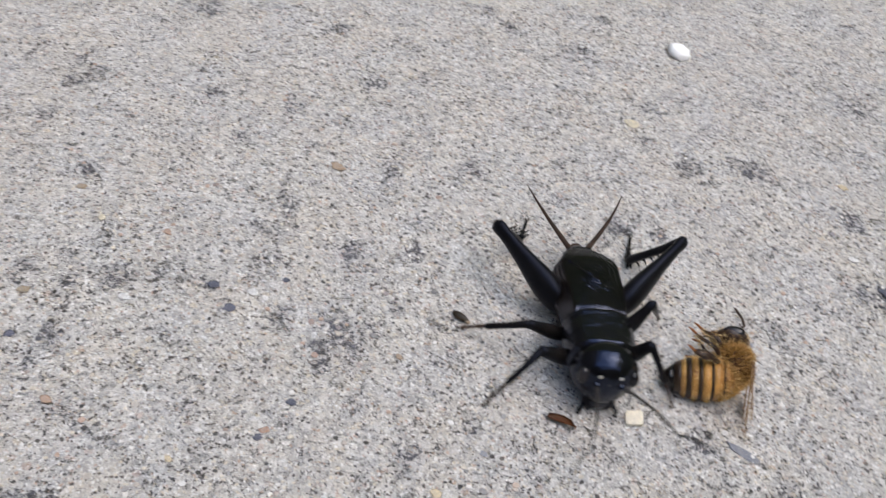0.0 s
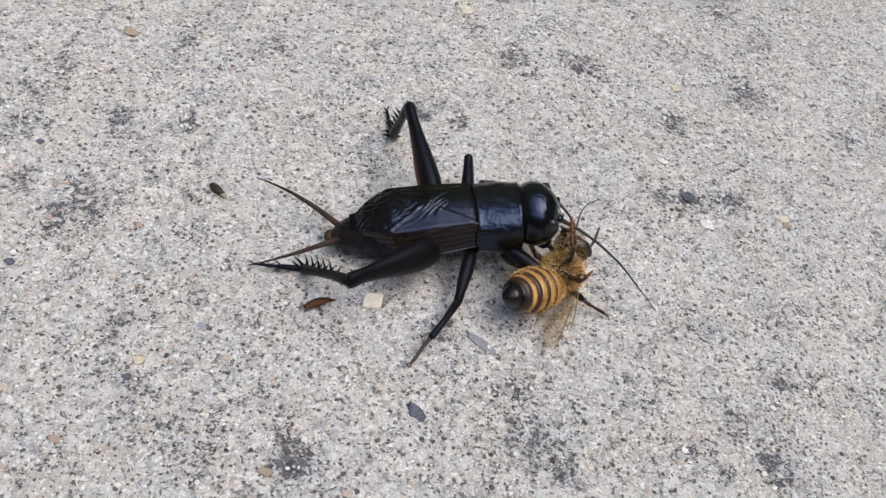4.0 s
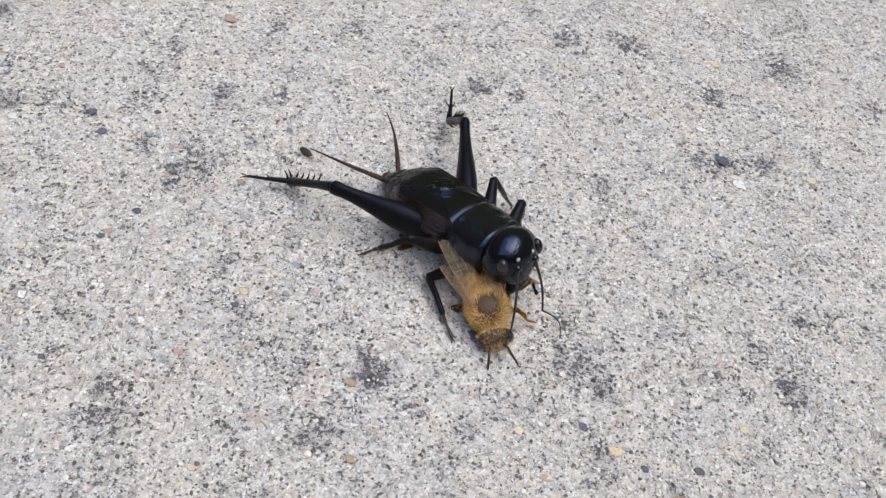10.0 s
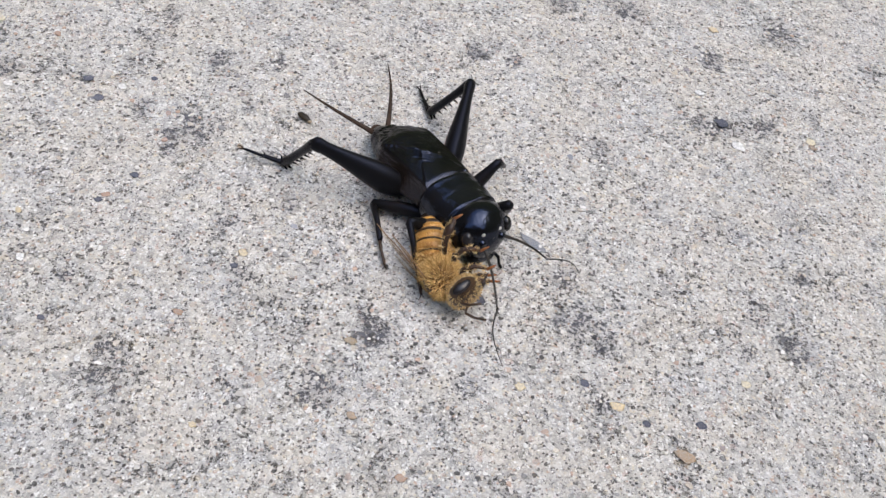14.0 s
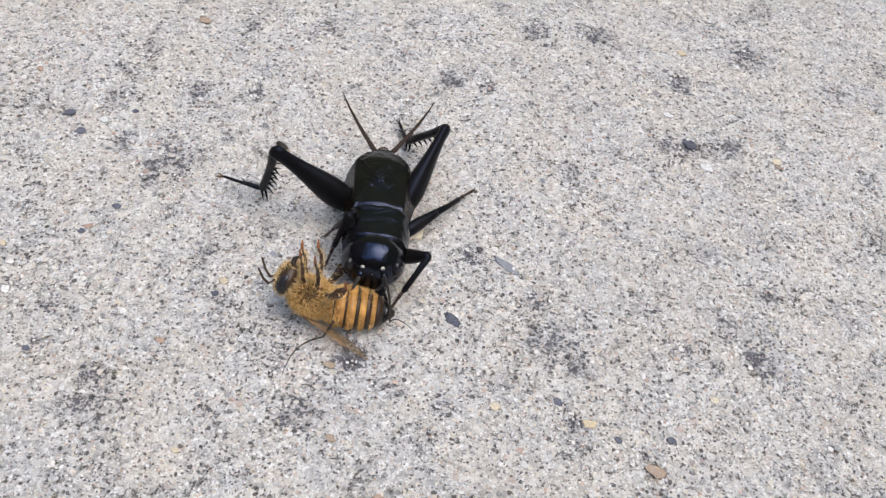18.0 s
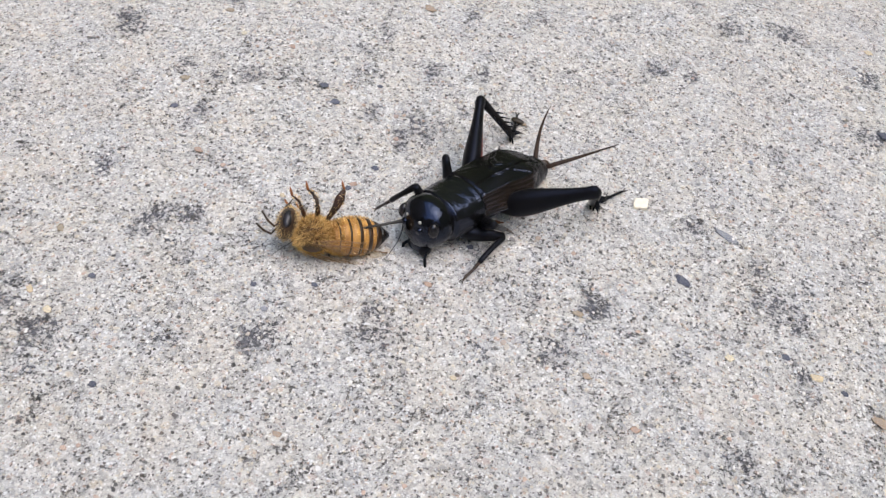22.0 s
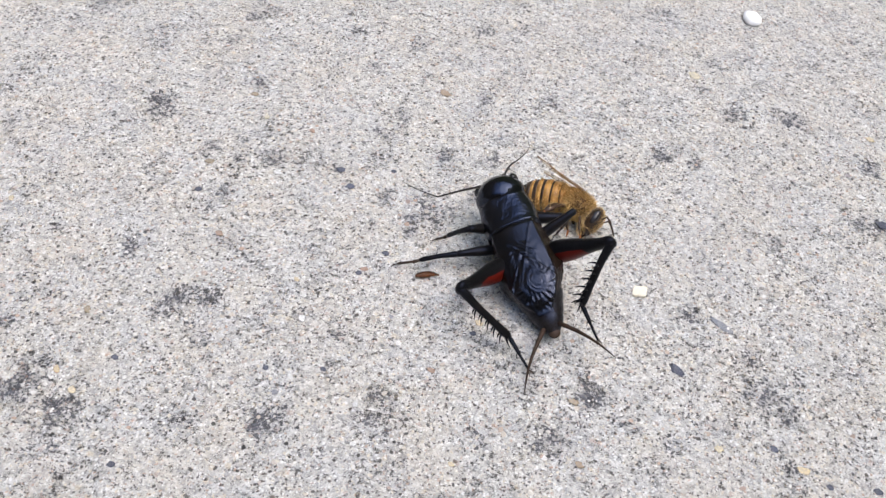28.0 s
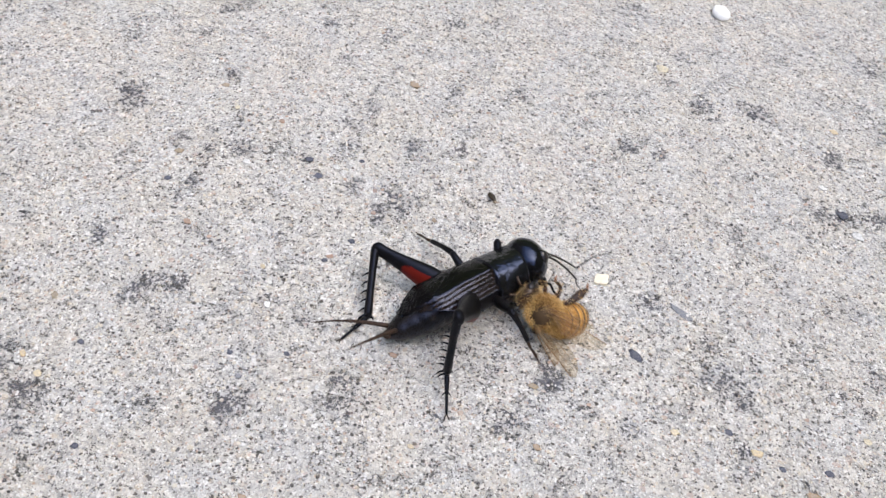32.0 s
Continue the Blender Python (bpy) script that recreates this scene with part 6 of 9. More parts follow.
    walk(moving["right_mid_tibia"], [
        (0, mm(3.88, -7.76, 4.92, -87.3, 31.6, -114)), (0.5, mm(2.3, -8.74, 2.82, -94.6, 44.9, -114)), (1, mm(3.99, -8.1, 4.16, -98.3, 48, -116.4)),
        (1.5, mm(3.67, -7.27, 5.73, -87.9, 38.4, -108.8)), (2, mm(-2.13, -6.79, 0.88, -75.1, 7.9, -110.2)), (2.5, mm(-0.02, -8.24, 3.2, -96.6, 26.2, -141)),
        (3, mm(2.77, -8.43, 3.99, -79.1, 38.1, -94.1)), (3.5, mm(3.38, -8.34, 3.98, -80.4, 45.3, -93.4)), (4, mm(0.23, -8.3, 0.65, -70.6, 1.7, -126.6)),
        (4.267, mm(0.45, -7.53, 3.45, -71.5, 38.5, -95.9)), (4.5, mm(0.68, -6.76, 6.25, -27.1, 65, -28.3)), (6.5, mm(7.25, -4.12, 4.97, -100.7, 71.6, -106.9)),
        (7, mm(6.14, -2.68, 6.53, -76.3, 65.9, -82.4)), (7.5, mm(3.74, -7.86, 4.84, -173.4, 62.3, -175.1)), (8, mm(4.03, -7.69, 4.95, -127.8, 66.6, -135.9)),
        (8.5, mm(4.84, -7.52, 4.59, -154.8, 70.2, -158.6)), (9, mm(6.14, -4.83, 6.04, -159.2, 54.5, -166.4)), (9.5, mm(3.87, -8.47, 3, 104.1, 49.2, 122.6)),
        (10, mm(0.48, -7.54, 5.25, -145, 40.3, -164)), (10.5, mm(3.67, -7.93, 4.73, -107.6, 70, -114.5)), (11, mm(3.06, -6.29, 6.8, -89.7, 83.2, -91.7)),
        (11.5, mm(-2.73, -6.12, 1.21, -29.9, 15.4, -18.1)), (12, mm(3.38, -7.03, 6.09, -96.5, 80.5, -99.4)), (12.5, mm(4.33, -7.93, 4.28, -156.5, 67.5, -160.8)),
        (13, mm(1.63, -7.23, 6, -148, 50.1, -160.6)), (13.5, mm(3.69, -4.67, 7.5, -89, 77.5, -92.8)), (13.733, mm(0.61, -5.6, 4.46, -41.1, 46.8, -36)),
        (14, mm(-2.47, -6.52, 1.41, -39, 11.1, -22.5)), (14.267, mm(-0.8, -7.35, 2.87, -13.6, 67.8, 5.7)), (14.5, mm(0.86, -8.17, 4.33, 114.5, 46.6, 135.9)),
        (15, mm(5.47, -2.64, 7.03, -123.1, 53.4, -139)), (15.5, mm(4.88, -7.79, 3.97, -156.4, 57.6, -163.5)), (17.5, mm(6.24, -4.93, 5.89, -142.4, 50.7, -156.4)),
        (18, mm(4.7, -2.74, 7.46, -120.7, 58.5, -133.6)), (18.5, mm(5.05, -1.97, 7.21, -112.5, 51.7, -130)), (19, mm(3.89, -3.2, 7.74, -97.8, 52.3, -113)),
        (19.5, mm(3.41, -3.95, 7.76, -106.4, 48.5, -125.8)), (20, mm(3.93, -5.83, 6.89, -100.6, 47.4, -119.7)), (20.5, mm(5.33, -2.14, 7.07, -97.3, 41.8, -120.1)),
        (21, mm(3.96, -4.39, 7.51, -108.5, 53.2, -124.7)), (21.5, mm(2.66, -4.52, 7.73, -117.6, 47.4, -138.4)), (22, mm(1.75, -4.55, 7.72, -109.4, 43.7, -133.2)),
        (22.5, mm(1.97, -6.85, 6.42, -105.4, 43.4, -129)), (23, mm(2.24, -4.66, 7.7, -80.5, 42.5, -94.6)), (23.5, mm(2.8, -6.35, 6.8, -102.5, 38.3, -130.6)),
        (24, mm(2.32, -3.81, 7.91, -95, 46.1, -113.6)), (24.5, mm(0.07, -5.9, 6.68, -94.5, 34.5, -123.6)), (26.5, mm(-3.33, -4.07, 4.1, -77.4, 72.2, -84.8)),
        (27, mm(-2.79, -6.51, 3.33, 1.7, 61.3, -1.8)), (27.5, mm(3.48, -8.01, 4.44, 2.7, 66.7, -0.5)), (28, mm(3.27, -8.53, 2.36, 60.7, 62.1, 61.5)),
        (28.5, mm(-0.63, -7.93, 0.59, 32.9, 47.8, 30.6)), (29, mm(7.29, -5.66, 0.67, 55.2, 67, 59)), (29.5, mm(3.56, -8.44, 0.73, 41.3, 55.7, 45.1)),
        (30, mm(6.3, 0.63, -1.09, -64.7, 53.7, -68.2)), (30.5, mm(-0.22, -7.99, 3.8, 53.9, 69.2, 57.2)), (31, mm(-1.21, -7.63, 3.01, -25.3, 83, -26)),
        (31.5, mm(-0.87, -7.53, -0.05, -135.7, 57.6, -147.5)), (32, mm(1.12, -8.69, 2.39, 24.2, 71.4, 25.3)),
    ])
    walk(moving["left_hind_femur"], [
        (0, mm(-1.2, 3, 2.8, 0, -29.2, 132.9)), (0.5, mm(-1.2, 3, 2.8, 0, -27.4, 108.6)), (1, mm(-1.2, 3, 2.8, 0, -33.9, 137.4)), (1.5, mm(-1.2, 3, 2.8, 0, -32.8, 132.8)),
        (2, mm(-1.2, 3, 2.8, 0, -27.7, 127.6)), (2.5, mm(-1.2, 3, 2.8, 0, -36.8, 153.5)), (3, mm(-1.2, 3, 2.8, 0, -22.7, 144.5)), (3.5, mm(-1.2, 3, 2.8, 0, -26.2, 152.1)),
        (4, mm(-1.2, 3, 2.8, 0, -25.3, 101.2)), (4.5, mm(-1.2, 3, 2.8, 0, -16.1, 131.8)), (6.5, mm(-1.2, 3, 2.8, 0, -34.4, 172.4)), (7, mm(-1.2, 3, 2.8, 0, -41.6, 169.9)),
        (7.5, mm(-1.2, 3, 2.8, 0, -23.4, 169)), (8, mm(-1.2, 3, 2.8, 0, -35.8, 161.7)), (8.5, mm(-1.2, 3, 2.8, 0, -30.7, 153)), (9, mm(-1.2, 3, 2.8, 0, -33.7, 152)),
        (9.5, mm(-1.2, 3, 2.8, 0, -30.7, 148.9)), (10, mm(-1.2, 3, 2.8, 0, -25.2, 140.2)), (10.5, mm(-1.2, 3, 2.8, 0, -32.3, 148.1)),
        (11, mm(-1.2, 3, 2.8, 0, -40.2, 146.9)), (11.5, mm(-1.2, 3, 2.8, 0, -34.2, 151.5)), (12, mm(-1.2, 3, 2.8, 0, -31.7, 130.3)),
        (12.5, mm(-1.2, 3, 2.8, 0, -30.9, 149)), (13, mm(-1.2, 3, 2.8, 0, -25.4, 123.8)), (13.5, mm(-1.2, 3, 2.8, 0, -25.6, 137.1)), (14, mm(-1.2, 3, 2.8, 0, -30, 133.6)),
        (14.5, mm(-1.2, 3, 2.8, 0, -32.7, 141.7)), (15, mm(-1.2, 3, 2.8, 0, -32, 135.8)), (15.5, mm(-1.2, 3, 2.8, 0, -33.1, 145.9)),
        (17.5, mm(-1.2, 3, 2.8, 0, -29.5, 154.3)), (18, mm(-1.2, 3, 2.8, 0, -29.7, 155.6)), (18.5, mm(-1.2, 3, 2.8, 0, -23.7, 152.9)),
        (19, mm(-1.2, 3, 2.8, 0, -20, 153.1)), (19.5, mm(-1.2, 3, 2.8, 0, -20.8, 147.2)), (20, mm(-1.2, 3, 2.8, 0, -15.4, 147.6)), (20.5, mm(-1.2, 3, 2.8, 0, -19.7, 144)),
        (21, mm(-1.2, 3, 2.8, 0, -16.1, 132.6)), (21.5, mm(-1.2, 3, 2.8, 0, -15.7, 141)), (22, mm(-1.2, 3, 2.8, 0, -19.2, 128.6)),
        (22.5, mm(-1.2, 3, 2.8, 0, -26.7, 115.3)), (23, mm(-1.2, 3, 2.8, 0, -12.4, 148.3)), (23.5, mm(-1.2, 3, 2.8, 0, -9.7, 149.4)),
        (24, mm(-1.2, 3, 2.8, 0, -10.2, 141.3)), (24.5, mm(-1.2, 3, 2.8, 0, -23.8, 129)), (26.5, mm(-1.4, 2.52, 3.23, -8.6, -9.4, 162.4)), (27, mm(-1.47, 1.99, 3.14, -11.4, -9.8, 161.6)),
        (27.5, mm(-1.43, 2.42, 3.2, -8.7, -38.2, 133.5)), (28, mm(-1.2, 2.81, 3.41, -11, -50.3, 133.7)), (28.5, mm(-1.2, 2.93, 3.09, -4.3, -39.2, 130.1)), (29, mm(-1.2, 3.01, 2.75, 0.9, -23.6, 146.6)),
        (29.5, mm(-1.3, 2.97, 2.76, 0.1, -25.6, 147.8)), (30, mm(-1.4, 2.92, 2.78, -1.4, -37.3, 138.4)), (30.5, mm(-1.2, 3, 2.8, 0, -47.9, 141.3)), (31, mm(-1.2, 3, 2.8, 0, -50.4, 139)),
        (31.5, mm(-1.2, 3, 2.8, 0, -65.3, 125.4)), (32, mm(-1.2, 3, 2.8, 0, -43.3, 142.1)),
    ])
    walk(moving["left_hind_tibia"], [
        (0, mm(-8.33, 10.68, 8.65, 124.9, 51.9, -138.5)), (0.5, mm(-4.6, 13.09, 8.33, 97.7, 55, -170.6)), (1, mm(-8.54, 9.74, 9.49, 100, 51.5, -167.3)),
        (1.5, mm(-8.05, 10.4, 9.3, 102.2, 60.8, -166.1)), (2, mm(-7.69, 11.42, 8.37, 102, 48.4, -164.2)), (2.5, mm(-9.8, 7.29, 9.98, 80, 39.6, 164.6)),
        (3, mm(-10.21, 9.43, 7.43, 73.3, 29.7, 148.8)), (3.5, mm(-10.72, 8.05, 8.09, 79.4, 25.8, 156.8)), (4, mm(-3.31, 13.64, 7.94, 28, 60.1, 114.7)),
        (4.5, mm(-8.88, 11.6, 6.13, 95.8, 27.5, -167.5)), (6.5, mm(-11.02, 4.32, 9.58, 110.1, 41.3, -151)), (7, mm(-10.04, 4.57, 10.77, 116, 46.5, -146.1)),
        (7.5, mm(-12.01, 5.11, 7.57, 92.5, 11.1, -167.4)), (8, mm(-10.44, 6.05, 9.83, 94.1, 32.9, -172.5)), (8.5, mm(-10.4, 7.68, 8.92, 91.6, 30.3, -176.9)),
        (9, mm(-10.02, 7.69, 9.45, 84.7, 45.6, 172.7)), (9.5, mm(-10.03, 8.33, 8.93, 80.9, 27.4, 160.9)), (10, mm(-9.54, 9.95, 7.91, 73.3, 33, 151.2)),
        (10.5, mm(-9.81, 8.36, 9.21, 96.4, 48.5, -171.4)), (11, mm(-8.88, 8, 10.54, 84.2, 49.1, 172.3)), (11.5, mm(-9.92, 7.73, 9.55, 89.9, 57.5, 179.9)),
        (12, mm(-7.81, 10.78, 9.11, 97.3, 55.5, -171.2)), (12.5, mm(-10.03, 8.3, 8.96, 91, 39.7, -178.4)), (13, mm(-7.23, 12.01, 7.95, 88, 44.2, 177.1)),
        (13.5, mm(-9.13, 10.37, 7.99, 99.1, 43.6, -166.9)), (14, mm(-8.36, 10.53, 8.81, 106.3, 54.2, -160.2)), (14.5, mm(-9.12, 9.26, 9.29, 106.4, 51.2, -159.4)),
        (15, mm(-8.49, 10.1, 9.17, 150.1, 55.8, -115.5)), (15.5, mm(-9.53, 8.63, 9.35, 116.9, 54.1, -148)), (17.5, mm(-10.61, 7.53, 8.71, 120, 45.4, -141)),
        (18, mm(-10.7, 7.3, 8.74, 122.1, 45.3, -138.6)), (18.5, mm(-10.98, 8, 7.63, 120.5, 38.9, -136.9)), (19, mm(-11.26, 8.1, 6.9, 111.1, 23.9, -136.5)),
        (19.5, mm(-10.63, 9.08, 7.06, 105.2, 25.2, -147.4)), (20, mm(-10.97, 9.2, 5.98, 112.9, 27, -137.1)), (20.5, mm(-10.34, 9.64, 6.85, 114.2, 38.3, -144.1)),
        (21, mm(-9.01, 11.48, 6.13, 101.8, 39.3, -161.8)), (21.5, mm(-10.18, 10.28, 6.04, 98.1, 27.6, -162.9)), (22, mm(-8.27, 11.86, 6.74, 117.2, 45.5, -144.2)),
        (22.5, mm(-5.78, 12.7, 8.19, 113, 37.3, -145)), (23, mm(-11.18, 9.15, 5.38, 112.5, 29.8, -140.2)), (23.5, mm(-11.38, 9.03, 4.83, 122.6, 19.9, -118)),
        (24, mm(-10.42, 10.38, 4.92, 122.4, 27, -125.6)), (24.5, mm(-8.11, 11.53, 7.65, 108.8, 28.9, -144.9)), (26.5, mm(-12.68, 6.11, 5.2, 70.1, -17.1, -148)),
        (27, mm(-12.69, 5.74, 5.17, 66.3, -8.4, -135.4)), (27.267, mm(-10.31, 7.5, 7.91, 93.1, 23, -142.2)), (27.5, mm(-7.91, 9.26, 10.63, 129.4, 53.5, -128.7)),
        (28, mm(-6.5, 8.36, 12.64, 104, 48.6, -151.4)), (28.5, mm(-7.18, 10.05, 10.67, 106.8, 35.2, -145.3)), (29, mm(-10.38, 9.06, 7.54, 124.7, 32.2, -128.6)),
        (29.5, mm(-10.46, 8.73, 7.95, 144, 37.1, -112.1)), (30, mm(-8.54, 9.26, 10.04, 103.8, 36.5, -153.8)), (30.5, mm(-7.47, 8.03, 11.71, 172.2, 75.8, -97.6)),
        (31, mm(-6.97, 8.02, 12.05, -87.4, 77.3, 2.7)), (31.5, mm(-4.1, 7.08, 13.7, 97.9, 53.3, -170.2)), (32, mm(-8.08, 8.36, 11.04, 119.2, 50.7, -144.2)),
    ])
    walk(moving["left_hind_tarsus"], [
        (0, mm(-12.67, 6.84, 1.25, 0, 2.7, 166.3)), (0.5, mm(-9.92, 12.21, 0.63, 0, -0.5, 100.9)), (1, mm(-14.25, 8.44, 2.14, 0, -4.7, 158.4)),
        (1.5, mm(-12.5, 9.3, 1.1, 0, 1.6, 143.8)), (2, mm(-13.7, 9.71, 1.34, 0, -17, 135)), (2.5, mm(-16.78, 9.22, 3.99, 0, -2.5, 143.8)),
        (3, mm(-17.19, 13.66, 2.78, 0, -13, 143.1)), (3.5, mm(-18.49, 11.38, 4, 0, -16.5, 140.9)), (4, mm(-5.27, 17.89, -0.22, 0, 2.4, 95.4)),
        (4.5, mm(-17.02, 9.79, 1.8, 0, -17.4, 141.7)), (6.5, mm(-17.19, 0.9, 3.37, 0, -19.9, -170.1)), (7, mm(-15.41, 0.95, 3.95, 0, -18.4, -167.8)),
        (7.5, mm(-21.01, 3.1, 5.77, 0, -25.9, 178.7)), (8, mm(-18.26, 5.03, 4.71, 0, -25.1, 172.8)), (8.5, mm(-18.51, 7.24, 4.18, 0, -15.8, 168.2)),
        (9, mm(-16.54, 8.53, 2.74, 0, 7.2, 168.3)), (9.5, mm(-17.92, 11.06, 4.6, 0, -8.5, 138)), (10, mm(-16.45, 13.75, 2.79, 0, -22.5, 134.5)),
        (10.5, mm(-15.97, 7.43, 2.17, 0, -16.3, 168.3)), (11, mm(-14.99, 8.83, 3.44, 0, 5.1, 160.1)), (11.5, mm(-14.96, 7.74, 1.62, 0, -0.2, 155.9)),
        (12, mm(-13.07, 9.96, 1.36, 0, -12.6, 135.8)), (12.5, mm(-17.25, 8.11, 2.96, 0, -12.2, 143.3)), (13, mm(-13.96, 12.35, 1.4, 0, -19.3, 121.5)),
        (13.5, mm(-15.76, 8.83, 1.5, 0, -9.6, 155)), (14, mm(-13.53, 8.66, 1.18, 0, -0.2, 161.4)), (14.5, mm(-14.63, 7.18, 1.96, 0, -12.6, 173.2)),
        (15, mm(-10.76, 5.33, 1.39, 0, 4.2, -180)), (15.5, mm(-14.2, 5.71, 1.74, 0, -13.7, 160.7)), (17.5, mm(-15.73, 3.38, 2.01, 0, -0.8, -164.2)),
        (18, mm(-15.66, 2.93, 2.06, 0, 8.3, -165.7)), (18.5, mm(-16.32, 2.99, 1.73, 0, -9.2, -127)), (19, mm(-17.49, 2.18, 3.09, 0, -7.5, -152.5)),
        (19.5, mm(-17.8, 4.49, 3.05, 0, -8.7, -152.6)), (20, mm(-17.1, 3.5, 1.71, 0, -5.1, -169)), (20.5, mm(-16.31, 5.32, 1.02, 0, -3.6, -172.3)),
        (21, mm(-15.92, 9.2, 0.18, 0, -11.1, 176.8)), (21.5, mm(-18.14, 7.82, 1.69, 0, 1.3, 178.3)), (22, mm(-13.61, 8, 0.04, 0, -2.5, 167.3)),
        (22.5, mm(-11.9, 8.41, 2.49, 0, -14, 168)), (23, mm(-17.44, 3.92, 0.72, 0, -18.6, 166.4)), (23.5, mm(-15.53, 1.22, 1.63, 0, -21, 174.5)),
        (24, mm(-15.3, 3.57, 0.66, 0, -22.2, 167.5)), (24.5, mm(-14.84, 6.8, 3.1, 0, -6.3, 143.3)), (25.5, mm(-17.47, 4.68, 5.38, -1.2, -3.1, -174.5)),
        (26.5, mm(-20.3, 1.34, 7.96, -6.1, 6.6, -132.9)), (27, mm(-19.31, -0.79, 6.54, -7.9, 24, -129.8)), (27.5, mm(-11.4, 4.89, 3.07, -7.9, 18.3, -135.2)),
        (28, mm(-11.96, 5.39, 5.59, -12.2, 16.5, -170.8)), (28.5, mm(-13.5, 5.69, 5.26, -5.1, 17.8, -155.3)), (29, mm(-15.34, 2.84, 2.54, 0.7, 3.1, -138.4)),
        (29.5, mm(-13.29, 1.77, 2.27, 0.8, 9.2, -140.2)), (30, mm(-15.34, 5.93, 4.45, -0.5, -13.9, 169.4)), (30.5, mm(-7.77, 5.75, 2.6, 0, 1, -163.7)),
        (30.733, mm(-6.33, 6.93, 2.74, -7.8, -20.8, 162.7)), (31, mm(-4.89, 8.11, 2.88, 0, -42.9, 123.5)), (31.5, mm(-9.64, 6.13, 6.17, 0, -0.1, 154.9)),
        (32, mm(-12.92, 4.87, 3.77, 0, 9.8, -163.1)),
    ])
